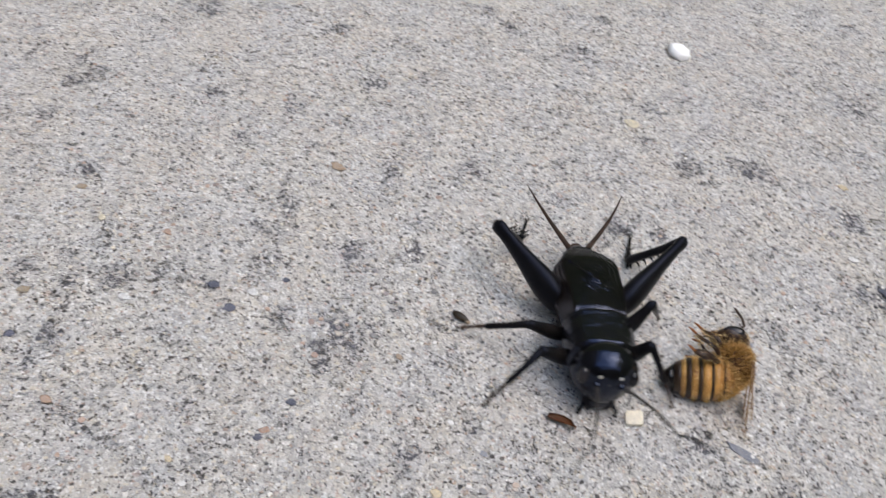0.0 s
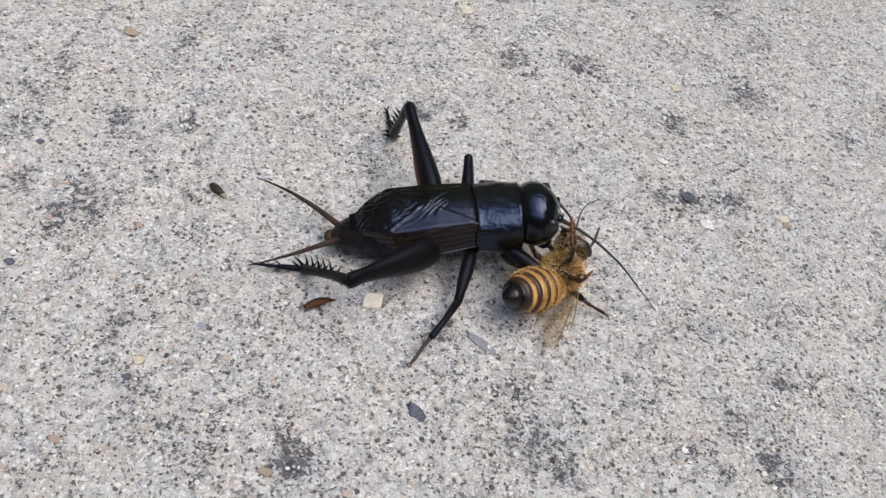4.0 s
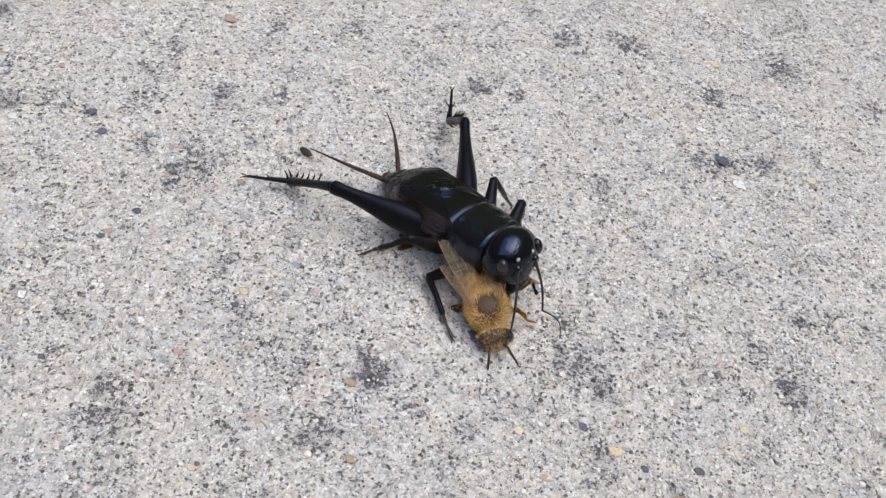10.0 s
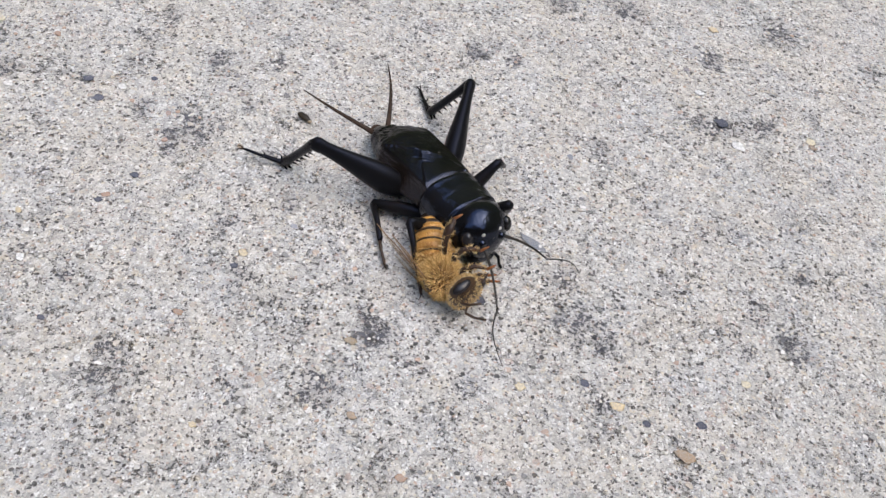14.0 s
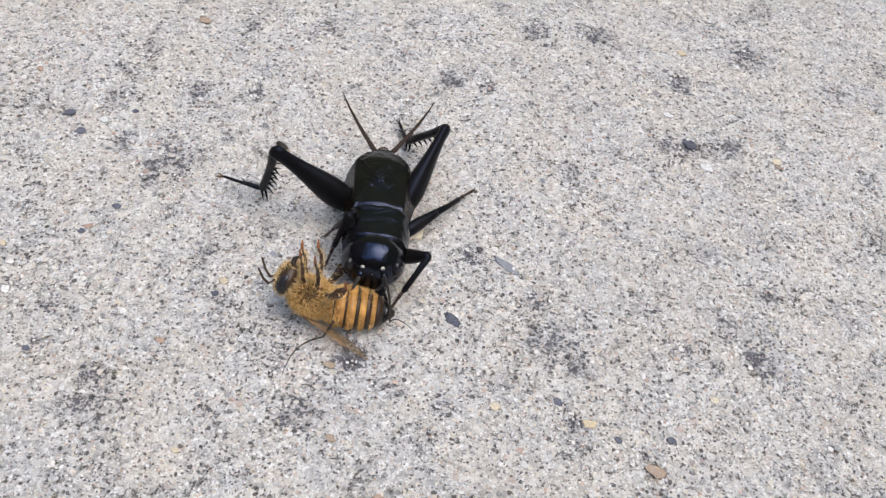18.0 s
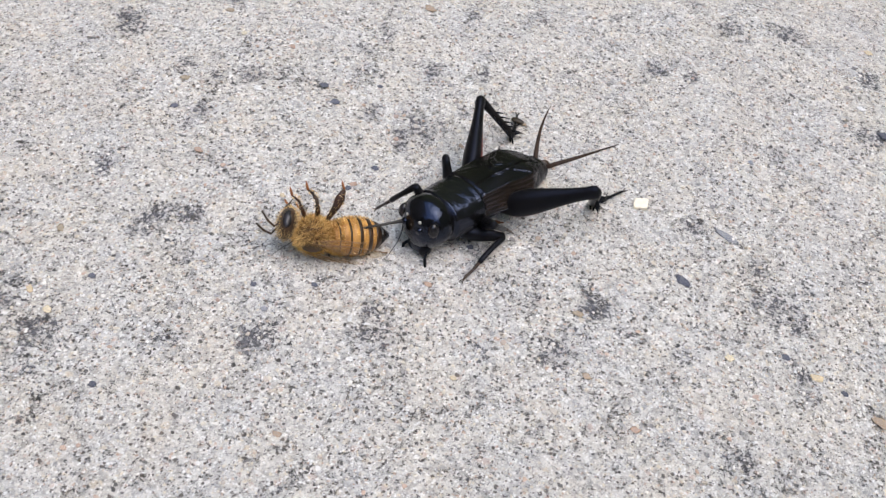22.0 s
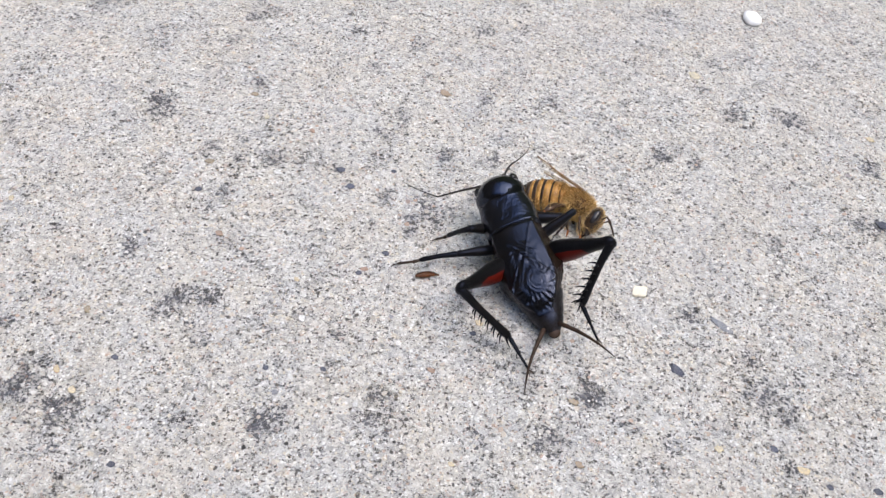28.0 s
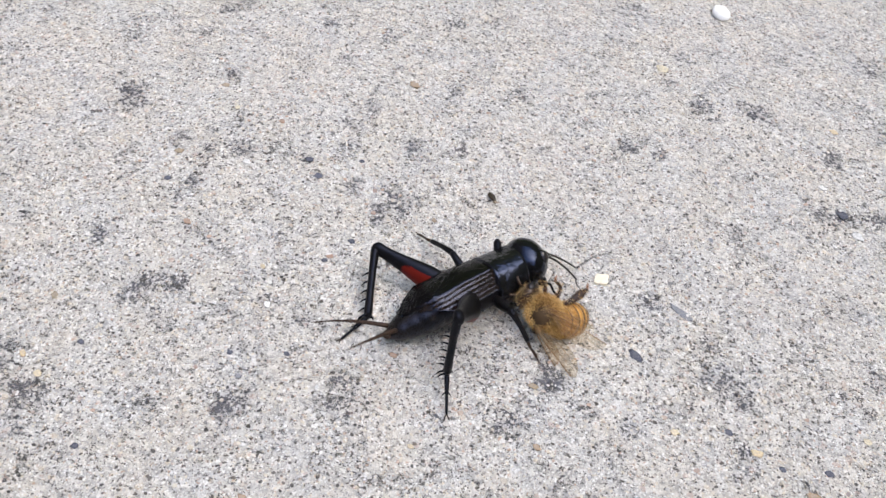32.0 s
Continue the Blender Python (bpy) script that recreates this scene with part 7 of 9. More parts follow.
    walk(moving["right_hind_femur"], [
        (0, mm(-1.2, -3, 2.8, 0, -25.3, -132.7)), (0.5, mm(-1.2, -3, 2.8, 0, -9.2, -159.2)), (1, mm(-1.2, -3, 2.8, 0, -9.7, -146.7)),
        (1.5, mm(-1.2, -3, 2.8, 0, -9.9, -155.9)), (2, mm(-1.2, -3, 2.8, 0, -20.7, -156.1)), (2.5, mm(-1.2, -3, 2.8, 0, -14.4, -149.3)),
        (3, mm(-1.2, -3, 2.8, 0, -9.6, -165.9)), (3.5, mm(-1.2, -3, 2.8, 0, -13.8, -162.2)), (4, mm(-1.2, -3, 2.8, 0, -19.1, -143.9)),
        (4.5, mm(-1.2, -3, 2.8, 0, -4, -166.5)), (5.5, mm(-1.2, -3, 2.8, 7.9, -17.5, -111.2)), (6.5, mm(-1.2, -3, 2.8, 0, -31.4, -51.1)),
        (7, mm(-1.2, -3, 2.8, 0, -41.7, -53.5)), (7.5, mm(-1.2, -3, 2.8, 0, -26.2, -125.3)), (8, mm(-1.2, -3, 2.8, 0, -24.8, -120.2)),
        (8.5, mm(-1.2, -3, 2.8, 0, -35.1, -93.4)), (9, mm(-1.2, -3, 2.8, 0, -30.4, -87.4)), (9.5, mm(-1.2, -3, 2.8, 0, -23, -90.9)),
        (10, mm(-1.2, -3, 2.8, 0, -20.8, -143.8)), (10.5, mm(-1.2, -3, 2.8, 0, -25, -130)), (11, mm(-1.2, -3, 2.8, 0, -26, -136.9)),
        (11.5, mm(-1.2, -3, 2.8, 0, -20.9, -130)), (12, mm(-1.2, -3, 2.8, 0, -26.4, -141)), (12.5, mm(-1.2, -3, 2.8, 0, -17.8, -133.3)),
        (13, mm(-1.2, -3, 2.8, 0, -17.9, -162.9)), (13.5, mm(-1.2, -3, 2.8, 0, -38.5, -112.3)), (14, mm(-1.2, -3, 2.8, 0, -27.9, -127.9)),
        (14.5, mm(-1.2, -3, 2.8, 0, -27.2, -80.1)), (15, mm(-1.2, -3, 2.8, 0, -8.1, -128.8)), (15.5, mm(-1.2, -3, 2.8, 0, -28.7, -91.5)),
        (17.5, mm(-1.2, -3, 2.8, 0, -34.2, -85.9)), (18, mm(-1.2, -3, 2.8, 0, -38.6, -89)), (18.5, mm(-1.2, -3, 2.8, 0, -48.9, -71)),
        (19, mm(-1.2, -3, 2.8, 0, -57.6, -66.1)), (19.5, mm(-1.2, -3, 2.8, 0, -57.3, -96.7)), (20, mm(-1.2, -3, 2.8, 0, -35.4, -121.5)),
        (20.5, mm(-1.2, -3, 2.8, 0, -35.5, -121.9)), (21, mm(-1.2, -3, 2.8, 0, -35.2, -140.7)), (21.5, mm(-1.2, -3, 2.8, 0, -40.3, -151.8)),
        (22, mm(-1.2, -3, 2.8, 0, -34.8, -141.3)), (22.5, mm(-1.2, -3, 2.8, 0, -31.9, -168.3)), (23, mm(-1.2, -3, 2.8, 0, -40.3, -158.4)),
        (23.5, mm(-1.2, -3, 2.8, 0, -52.6, -138.2)), (24, mm(-1.2, -3, 2.8, 0, -45.5, -122.6)), (24.5, mm(-1.2, -3, 2.8, 0, -43.8, -153.4)),
        (26.5, mm(-1.4, -3.4, 2.29, -6.2, -38.7, -118.4)), (26.733, mm(-1.46, -3.63, 2.13, -9.9, -2.2, -87.9)), (27, mm(-1.47, -3.88, 1.9, 7.4, 30.8, -54.6)),
        (27.5, mm(-1.43, -3.47, 2.05, 5.9, 12.1, -57.6)), (27.733, mm(-1.33, -3.28, 2.11, -8.5, -9, -91.4)), (28, mm(-1.2, -3.06, 2.16, -9.4, -34.6, -124.3)),
        (28.5, mm(-1.2, -3.05, 2.51, -3.7, -36.8, -120.3)), (28.733, mm(-1.2, -3.03, 2.67, -21.1, 3, -69.7)), (29, mm(-1.2, -2.99, 2.85, -1.3, 42.6, -17.1)),
        (29.267, mm(-1.15, -3.01, 2.83, -21.5, 5.3, -77.8)), (29.5, mm(-1.11, -3.04, 2.81, 0.9, -29.7, -135.3)), (30, mm(-1.03, -3.07, 2.76, 1, -26.1, -129.2)),
        (30.5, mm(-1.2, -3, 2.8, 0, -28.5, -111.8)), (31, mm(-1.2, -3, 2.8, 0, -24.8, -121.6)), (31.5, mm(-1.2, -3, 2.8, 0, -21.4, -133.2)),
        (32, mm(-1.2, -3, 2.8, 0, -18.2, -124.3)),
    ])
    walk(moving["right_hind_tibia"], [
        (0, mm(-8.56, -10.97, 7.93, 60.2, 44.1, 140.6)), (0.5, mm(-12.27, -7.21, 4.72, 83.9, 4.3, 125)), (1, mm(-11.08, -9.5, 4.82, 68.6, 16.9, 126.6)),
        (1.5, mm(-12, -7.82, 4.86, 57.1, 22.6, 120.7)), (2, mm(-11.46, -7.55, 7.03, 69.5, 30.9, 143.9)), (2.5, mm(-11.19, -8.94, 5.78, 78.3, 14.6, 140.5)),
        (3, mm(-12.68, -5.88, 4.8, 83.9, 8, 142.5)), (3.5, mm(-12.29, -6.57, 5.67, 84.2, 8.5, 145.6)), (4, mm(-10.36, -9.69, 6.72, 57.4, 32.4, 130)),
        (4.267, mm(-11.6, -7.75, 5.18, 87.6, 28.3, -166.8)), (4.5, mm(-12.84, -5.8, 3.63, 98.6, 4.2, -115.9)), (6.5, mm(5.24, -10.97, 9.05, 89, 38, 178.3)),
        (7, mm(4.14, -10.2, 10.78, 87.7, 45.8, 176.8)), (7.5, mm(-7.42, -11.78, 8.1, 78.8, 43.1, 163.9)), (8, mm(-6.68, -12.41, 7.84, 69.6, 42.4, 151.1)),
        (8.5, mm(-1.78, -12.81, 9.69, 64.5, 39.3, 143)), (9, mm(-0.73, -13.34, 8.87, 45.4, 34.9, 120.1)), (9.5, mm(-1.37, -14.05, 7.49, 86.5, 30, 173.1)),
        (10, mm(-10.25, -9.62, 7.07, 91.6, 24, -176.1)), (10.5, mm(-8.19, -11.33, 7.87, 97.9, 28.6, -163.9)), (11, mm(-9.07, -10.37, 8.06, 89.2, 36.4, 178.7)),
        (11.5, mm(-8.4, -11.59, 7.08, 92, 35.2, -176.5)), (12, mm(-9.55, -9.77, 8.14, 81.5, 39.7, 166.9)), (12.5, mm(-9.03, -11.32, 6.48, 87.8, 20.5, 173.7)),
        (13, mm(-12.12, -6.35, 6.48, 86.2, 18.2, 167.9)), (13.5, mm(-4.76, -11.69, 10.28, 92.6, 42.5, -176.2)), (14, mm(-7.71, -11.37, 8.41, 96.6, 50.2, -171.4)),
        (14.5, mm(0.63, -13.52, 8.28, 82.1, 66.7, 171.4)), (14.733, mm(-4.01, -12.89, 6.38, -75, 66.3, 18.1)), (15, mm(-8.64, -12.26, 4.49, -85.8, 20.8, 11.8)),
        (15.267, mm(-5.06, -12.89, 6.53, -63.8, 69.3, 28.4)), (15.5, mm(-1.47, -13.52, 8.57, 76.8, 57.2, 164.4)), (17.5, mm(-0.49, -12.9, 9.54, 112.2, 56.5, -153.9)),
        (18, mm(-1.03, -12.38, 10.28, 118.9, 68.1, -149.3)), (18.5, mm(1.37, -10.46, 11.84, 140.9, 75.9, -128.3)), (19, mm(1.41, -8.87, 12.94, 111.6, 70.2, -157.2)),
        (19.5, mm(-1.96, -9.43, 12.9, 104, 76.5, -165.6)), (20, mm(-6.31, -11.34, 9.75, 63.1, 54.7, 148.1)), (20.5, mm(-6.36, -11.3, 9.76, 50.1, 55.3, 134.6)),
        (21, mm(-8.79, -9.2, 9.73, 61.6, 53.8, 146.2)), (21.5, mm(-9.26, -7.33, 10.57, 80.5, 54, 168.3)), (22, mm(-8.89, -9.16, 9.64, 78.3, 52.1, 165.3)),
        (22.5, mm(-11.18, -5.06, 9.14, 92.5, 17.5, -171.6)), (23, mm(-9.7, -6.37, 10.57, 106.3, 52.8, -159.8)), (23.5, mm(-6.64, -7.86, 12.33, 115.5, 60.7, -151.3)),
        (24, mm(-5.73, -10.08, 11.37, 69.2, 72.3, 158.3)), (24.5, mm(-8.94, -6.88, 11.11, 77.4, 52.7, 164.3)), (26.5, mm(-5.85, -11.64, 9.8, 83.2, 44.9, 179.4)),
        (27, mm(4.5, -12.27, -4.24, 78, 0, 174.2)), (27.5, mm(4.85, -13.38, -0.48, 67.8, 9.1, 137.2)), (28, mm(-6.77, -11.21, 8.98, 36.3, 36.6, 120.2)),
        (28.5, mm(-6.04, -11.34, 9.7, 38.9, 39.7, 120.3)), (28.733, mm(0.6, -8.03, 2.34, 73.3, 19.7, 152.9)), (29, mm(7.24, -5.58, -5.28, 93.4, -10.7, 167.3)),
        (29.5, mm(-8.51, -10.38, 8.76, 72.5, 56.4, 160.7)), (30, mm(-7.83, -11.41, 8.05, 76.8, 59.2, 168.4)), (30.5, mm(-5.11, -12.79, 8.53, -15.8, 57.7, 76.5)),
        (31, mm(-6.91, -12.28, 7.83, 40.1, 52.4, 123.7)), (31.5, mm(-8.85, -11.14, 7.19, 45.7, 41.9, 124.4)), (32, mm(-7.63, -12.42, 6.54, 23.6, 61.5, 111)),
    ])
    walk(moving["right_hind_tarsus"], [
        (0, mm(-13.77, -6.68, 1.39, 0, 3.9, 164.3)), (0.5, mm(-17.65, 0.46, 4.02, 0, -18.4, 165.6)), (1, mm(-16.44, -2.27, 2.09, 0, -20.8, 177.9)),
        (1.5, mm(-16.43, -0.36, 1.25, 0, -0.6, 165.8)), (2, mm(-17.98, -2.8, 2.21, 0, -4, 159.8)), (2.5, mm(-18.21, -3.15, 3.41, 0, -16.3, -177.1)),
        (3, mm(-20.06, -0.21, 3.48, 0, -31.5, -176.2)), (3.5, mm(-19.96, -1.32, 4.28, 0, -30.6, -169.2)), (4, mm(-15.46, -3.61, 1.68, 0, -12.4, 178.7)),
        (4.5, mm(-16.93, -14.24, 2.94, 0, 0.9, -140.6)), (6.5, mm(-2.17, -10.75, 3.27, 0, 6.2, -120.1)), (7, mm(-2.41, -9.83, 4.04, 0, 4.3, -107.6)),
        (7.5, mm(-14.02, -9.87, 1.68, 0, -7, -129.8)), (8, mm(-12.76, -9.06, 1.5, 0, -7.6, -151.1)), (8.5, mm(-7.59, -8.43, 3.73, 0, 23.5, -160.7)),
        (9, mm(-4.59, -6.66, 3.5, 0, 32.7, 172.3)), (9.267, mm(-7.02, -9.87, 3.14, 8.1, 12.3, -143.7)), (9.5, mm(-9.45, -13.07, 2.79, 0, -7.8, -103.3)),
        (10, mm(-18.82, -10.21, 3.25, 0, -11.6, -125.7)), (10.5, mm(-16.12, -13.62, 3.36, 0, -1.6, -138.2)), (11, mm(-16.64, -10.2, 2.49, 0, -9.1, -114.6)),
        (11.5, mm(-16.07, -12.06, 1.67, 0, 0.4, -132.9)), (12, mm(-16.59, -8.13, 2.14, 0, -18.3, -127.7)), (12.5, mm(-17.78, -10.35, 3.19, 0, -17.1, -116.2)),
        (13, mm(-20.85, -4.48, 3.55, 0, -22, -145.3)), (13.5, mm(-11.67, -12.15, 3.93, 0, -10.9, -126.3)), (14, mm(-13.66, -12.27, 1.19, 0, -16.9, -128.2)),
        (14.5, mm(-3.04, -12.97, -0.36, 0, -4.4, -95.3)), (15, mm(-0.04, -10.47, 1.15, 0, 2.3, -79.8)), (15.5, mm(-6.38, -12.15, 0.67, 0, -4.5, -94.4)),
        (17.5, mm(-5.15, -15.18, 1.7, 0, -13.3, -95)), (18, mm(-4.05, -14.17, 1.56, 0, -14, -90.9)), (18.5, mm(-0.05, -12.26, 2.73, 0, -13.6, -77.4)),
        (19, mm(-1.53, -10.1, 4.09, 0, -1.1, -87.4)), (19.5, mm(-4.09, -9.98, 3.76, 0, -14.3, -88)), (20, mm(-10.93, -8.48, 2.08, 0, -7.3, -153.7)),
        (20.5, mm(-10.12, -7.49, 2.03, 0, -3.8, -138.1)), (21, mm(-13.4, -6.11, 2.14, 0, -3.2, -170.6)), (21.5, mm(-14.67, -6.21, 2.96, 0, 5.7, -147.3)),
        (22, mm(-14.48, -7.7, 2.23, 0, -3.1, -143.5)), (22.5, mm(-20.05, -6.36, 6.3, 0, -16.8, -140.4)), (23, mm(-15.03, -8.33, 3.08, 0, 1.6, -151.9)),
        (23.5, mm(-10.68, -10.07, 4.13, 0, 4.4, -144.2)), (24, mm(-8.39, -9.02, 2.41, 0, -0.3, -146.4)), (24.5, mm(-14.43, -5.33, 3.63, 0, -18, -169.9)),
        (26.5, mm(-12.51, -11.57, 3.17, -6.9, 9.6, -139.8)), (27, mm(-4.85, -11.33, -4.25, -7.7, 16.9, -129.7)), (27.5, mm(-1.96, -7.07, -1.96, -8.3, 23.2, -136.8)),
        (28, mm(-10.57, -4.7, 3.37, -12.9, 21.6, -179.2)), (28.5, mm(-9.69, -5.11, 3.69, -5.9, 23.5, -175.1)), (29, mm(-1.77, -3.56, -3.52, 0.8, 3.8, -144.1)),
        (29.5, mm(-13.42, -8.66, 0.93, 0.8, 22.4, -154.7)), (30, mm(-12.56, -10.44, -0.01, 0.6, 27.4, -146.4)), (30.5, mm(-3.94, -7.9, 0.59, 0, 44.7, -144.4)),
        (31, mm(-10.09, -7.51, 0.38, 0, 31, -162)), (31.5, mm(-12.79, -5.37, 0.91, 0, 19.2, -171.4)), (32, mm(-9.24, -8.23, -1.72, 0, 53.9, -137.5)),
    ])
    walk(moving["left_antenna"], [
        (0, mm(11.3, 1.25, 4.6, 2.2, 26.3, 68)), (0.5, mm(11.3, 1.25, 4.6, 21.6, 22.6, 114.6)), (1, mm(11.3, 1.25, 4.6, 13.8, 33, 70.7)),
        (1.5, mm(11.3, 1.25, 4.6, 2.4, 30.6, 88.8)), (2, mm(11.3, 1.25, 4.6, 8.5, 11.5, 121)), (2.5, mm(11.3, 1.25, 4.6, 14, -14.3, 88)),
        (3, mm(11.3, 1.25, 4.6, 7.4, -29.4, 128.6)), (3.5, mm(11.3, 1.25, 4.6, 10.8, -1.7, 73.6)), (4, mm(11.3, 1.25, 4.6, 8.6, 60.1, 31)),
        (4.5, mm(11.3, 1.25, 4.6, 7.6, 49.4, 40.8)), (5.5, mm(11.3, 1.25, 4.6, 7.7, 57.8, 88.6)), (6.5, mm(11.3, 1.25, 4.6, 21.4, 62.7, 148.2)),
        (7, mm(11.3, 1.25, 4.6, 8.3, 44.4, 124.2)), (7.5, mm(11.3, 1.25, 4.6, 19.8, 44.8, 68.6)), (8, mm(11.3, 1.25, 4.6, 28.2, 57.9, 93.7)),
        (8.5, mm(11.3, 1.25, 4.6, 17.7, 28.4, 74.2)), (9, mm(11.3, 1.25, 4.6, 11.9, 49.3, 109)), (9.5, mm(11.3, 1.25, 4.6, 23.9, 37.9, 97)),
        (10, mm(11.3, 1.25, 4.6, 19.4, 78.4, 40)), (10.5, mm(11.3, 1.25, 4.6, 21.6, 45.7, 83.4)), (11, mm(11.3, 1.25, 4.6, 11, 36, 71.1)),
        (11.5, mm(11.3, 1.25, 4.6, 6.6, 11.6, 91.7)), (12, mm(11.3, 1.25, 4.6, 12.5, 26.9, 72.5)), (12.5, mm(11.3, 1.25, 4.6, 17.6, 36.1, 57)),
        (13, mm(11.3, 1.25, 4.6, 15.7, 51.2, 99.5)), (13.5, mm(11.3, 1.25, 4.6, 3.8, 24, 34.3)), (14, mm(11.3, 1.25, 4.6, 4.3, 37.6, 68.8)),
        (14.5, mm(11.3, 1.25, 4.6, 22.5, 39.2, 113.5)), (15, mm(11.3, 1.25, 4.6, 2.6, 31.9, 138.4)), (15.5, mm(11.3, 1.25, 4.6, 16.4, 42.7, 150.8)),
        (16.5, mm(11.3, 1.25, 4.6, -7.7, 29.4, 67.6)), (17.5, mm(11.3, 1.25, 4.6, 0.1, 7.1, 1.2)), (18, mm(11.3, 1.25, 4.6, 0.4, -10.2, 7.3)),
        (18.5, mm(11.3, 1.25, 4.6, -1, -9.9, 19.1)), (19, mm(11.3, 1.25, 4.6, -3.3, -17.7, 20.3)), (19.5, mm(11.3, 1.25, 4.6, -5.5, -19.1, 18.7)),
        (20, mm(11.3, 1.25, 4.6, -10.2, 29.8, -11.3)), (20.5, mm(11.3, 1.25, 4.6, -8.5, 29.8, 7.4)), (21, mm(11.3, 1.25, 4.6, -5.5, 3.8, 18.9)),
        (21.5, mm(11.3, 1.25, 4.6, -5.3, -8.7, 30.3)), (21.733, mm(11.3, 1.25, 4.6, 10.3, 4.9, -41.9)), (22, mm(11.3, 1.25, 4.6, 1.9, 23.8, -115.7)),
        (22.5, mm(11.3, 1.25, 4.6, -26.6, 58.6, -75.3)), (22.733, mm(11.3, 1.25, 4.6, 3.5, 27, -12.5)), (23, mm(11.3, 1.25, 4.6, -6.4, -9.6, 27.3)),
        (23.267, mm(11.3, 1.25, 4.6, 1.3, 14.7, -14.1)), (23.5, mm(11.3, 1.25, 4.6, -11.4, 37.6, -61.5)), (23.733, mm(11.3, 1.25, 4.6, 0.6, 18.8, -11.5)),
        (24, mm(11.3, 1.25, 4.6, -5.8, -1.7, 31.8)), (24.5, mm(11.3, 1.25, 4.6, 1.2, 15.6, 66.6)), (26.5, mm(11.3, 1.25, 4.6, 23.5, 39.1, 26.2)),
        (27, mm(11.3, 1.25, 4.6, 24.5, 27.3, 16.3)), (27.5, mm(11.3, 1.25, 4.6, 20.7, -12.5, 32.2)), (28, mm(11.3, 1.25, 4.6, 22.2, 13.2, 69.4)),
        (28.267, mm(11.3, 1.25, 4.6, 22.5, 32.6, 14.4)), (28.5, mm(11.3, 1.25, 4.6, 3.2, 39.5, -52.6)), (28.733, mm(11.3, 1.25, 4.6, 20.4, 29.6, -5.9)),
        (29, mm(11.3, 1.25, 4.6, 24.2, 14.9, 33.5)), (29.5, mm(11.3, 1.25, 4.6, 21.9, 12.6, 15.6)), (30, mm(11.3, 1.25, 4.6, 28.4, 21.3, 37.3)),
        (30.5, mm(11.3, 1.25, 4.6, 28.3, 31.9, 14.1)), (31, mm(11.3, 1.25, 4.6, 26.8, 11.5, 33)), (31.5, mm(11.3, 1.25, 4.6, 42.3, 41.4, 43.1)),
        (32, mm(11.3, 1.25, 4.6, 37.8, 40.4, 1.6)),
    ])
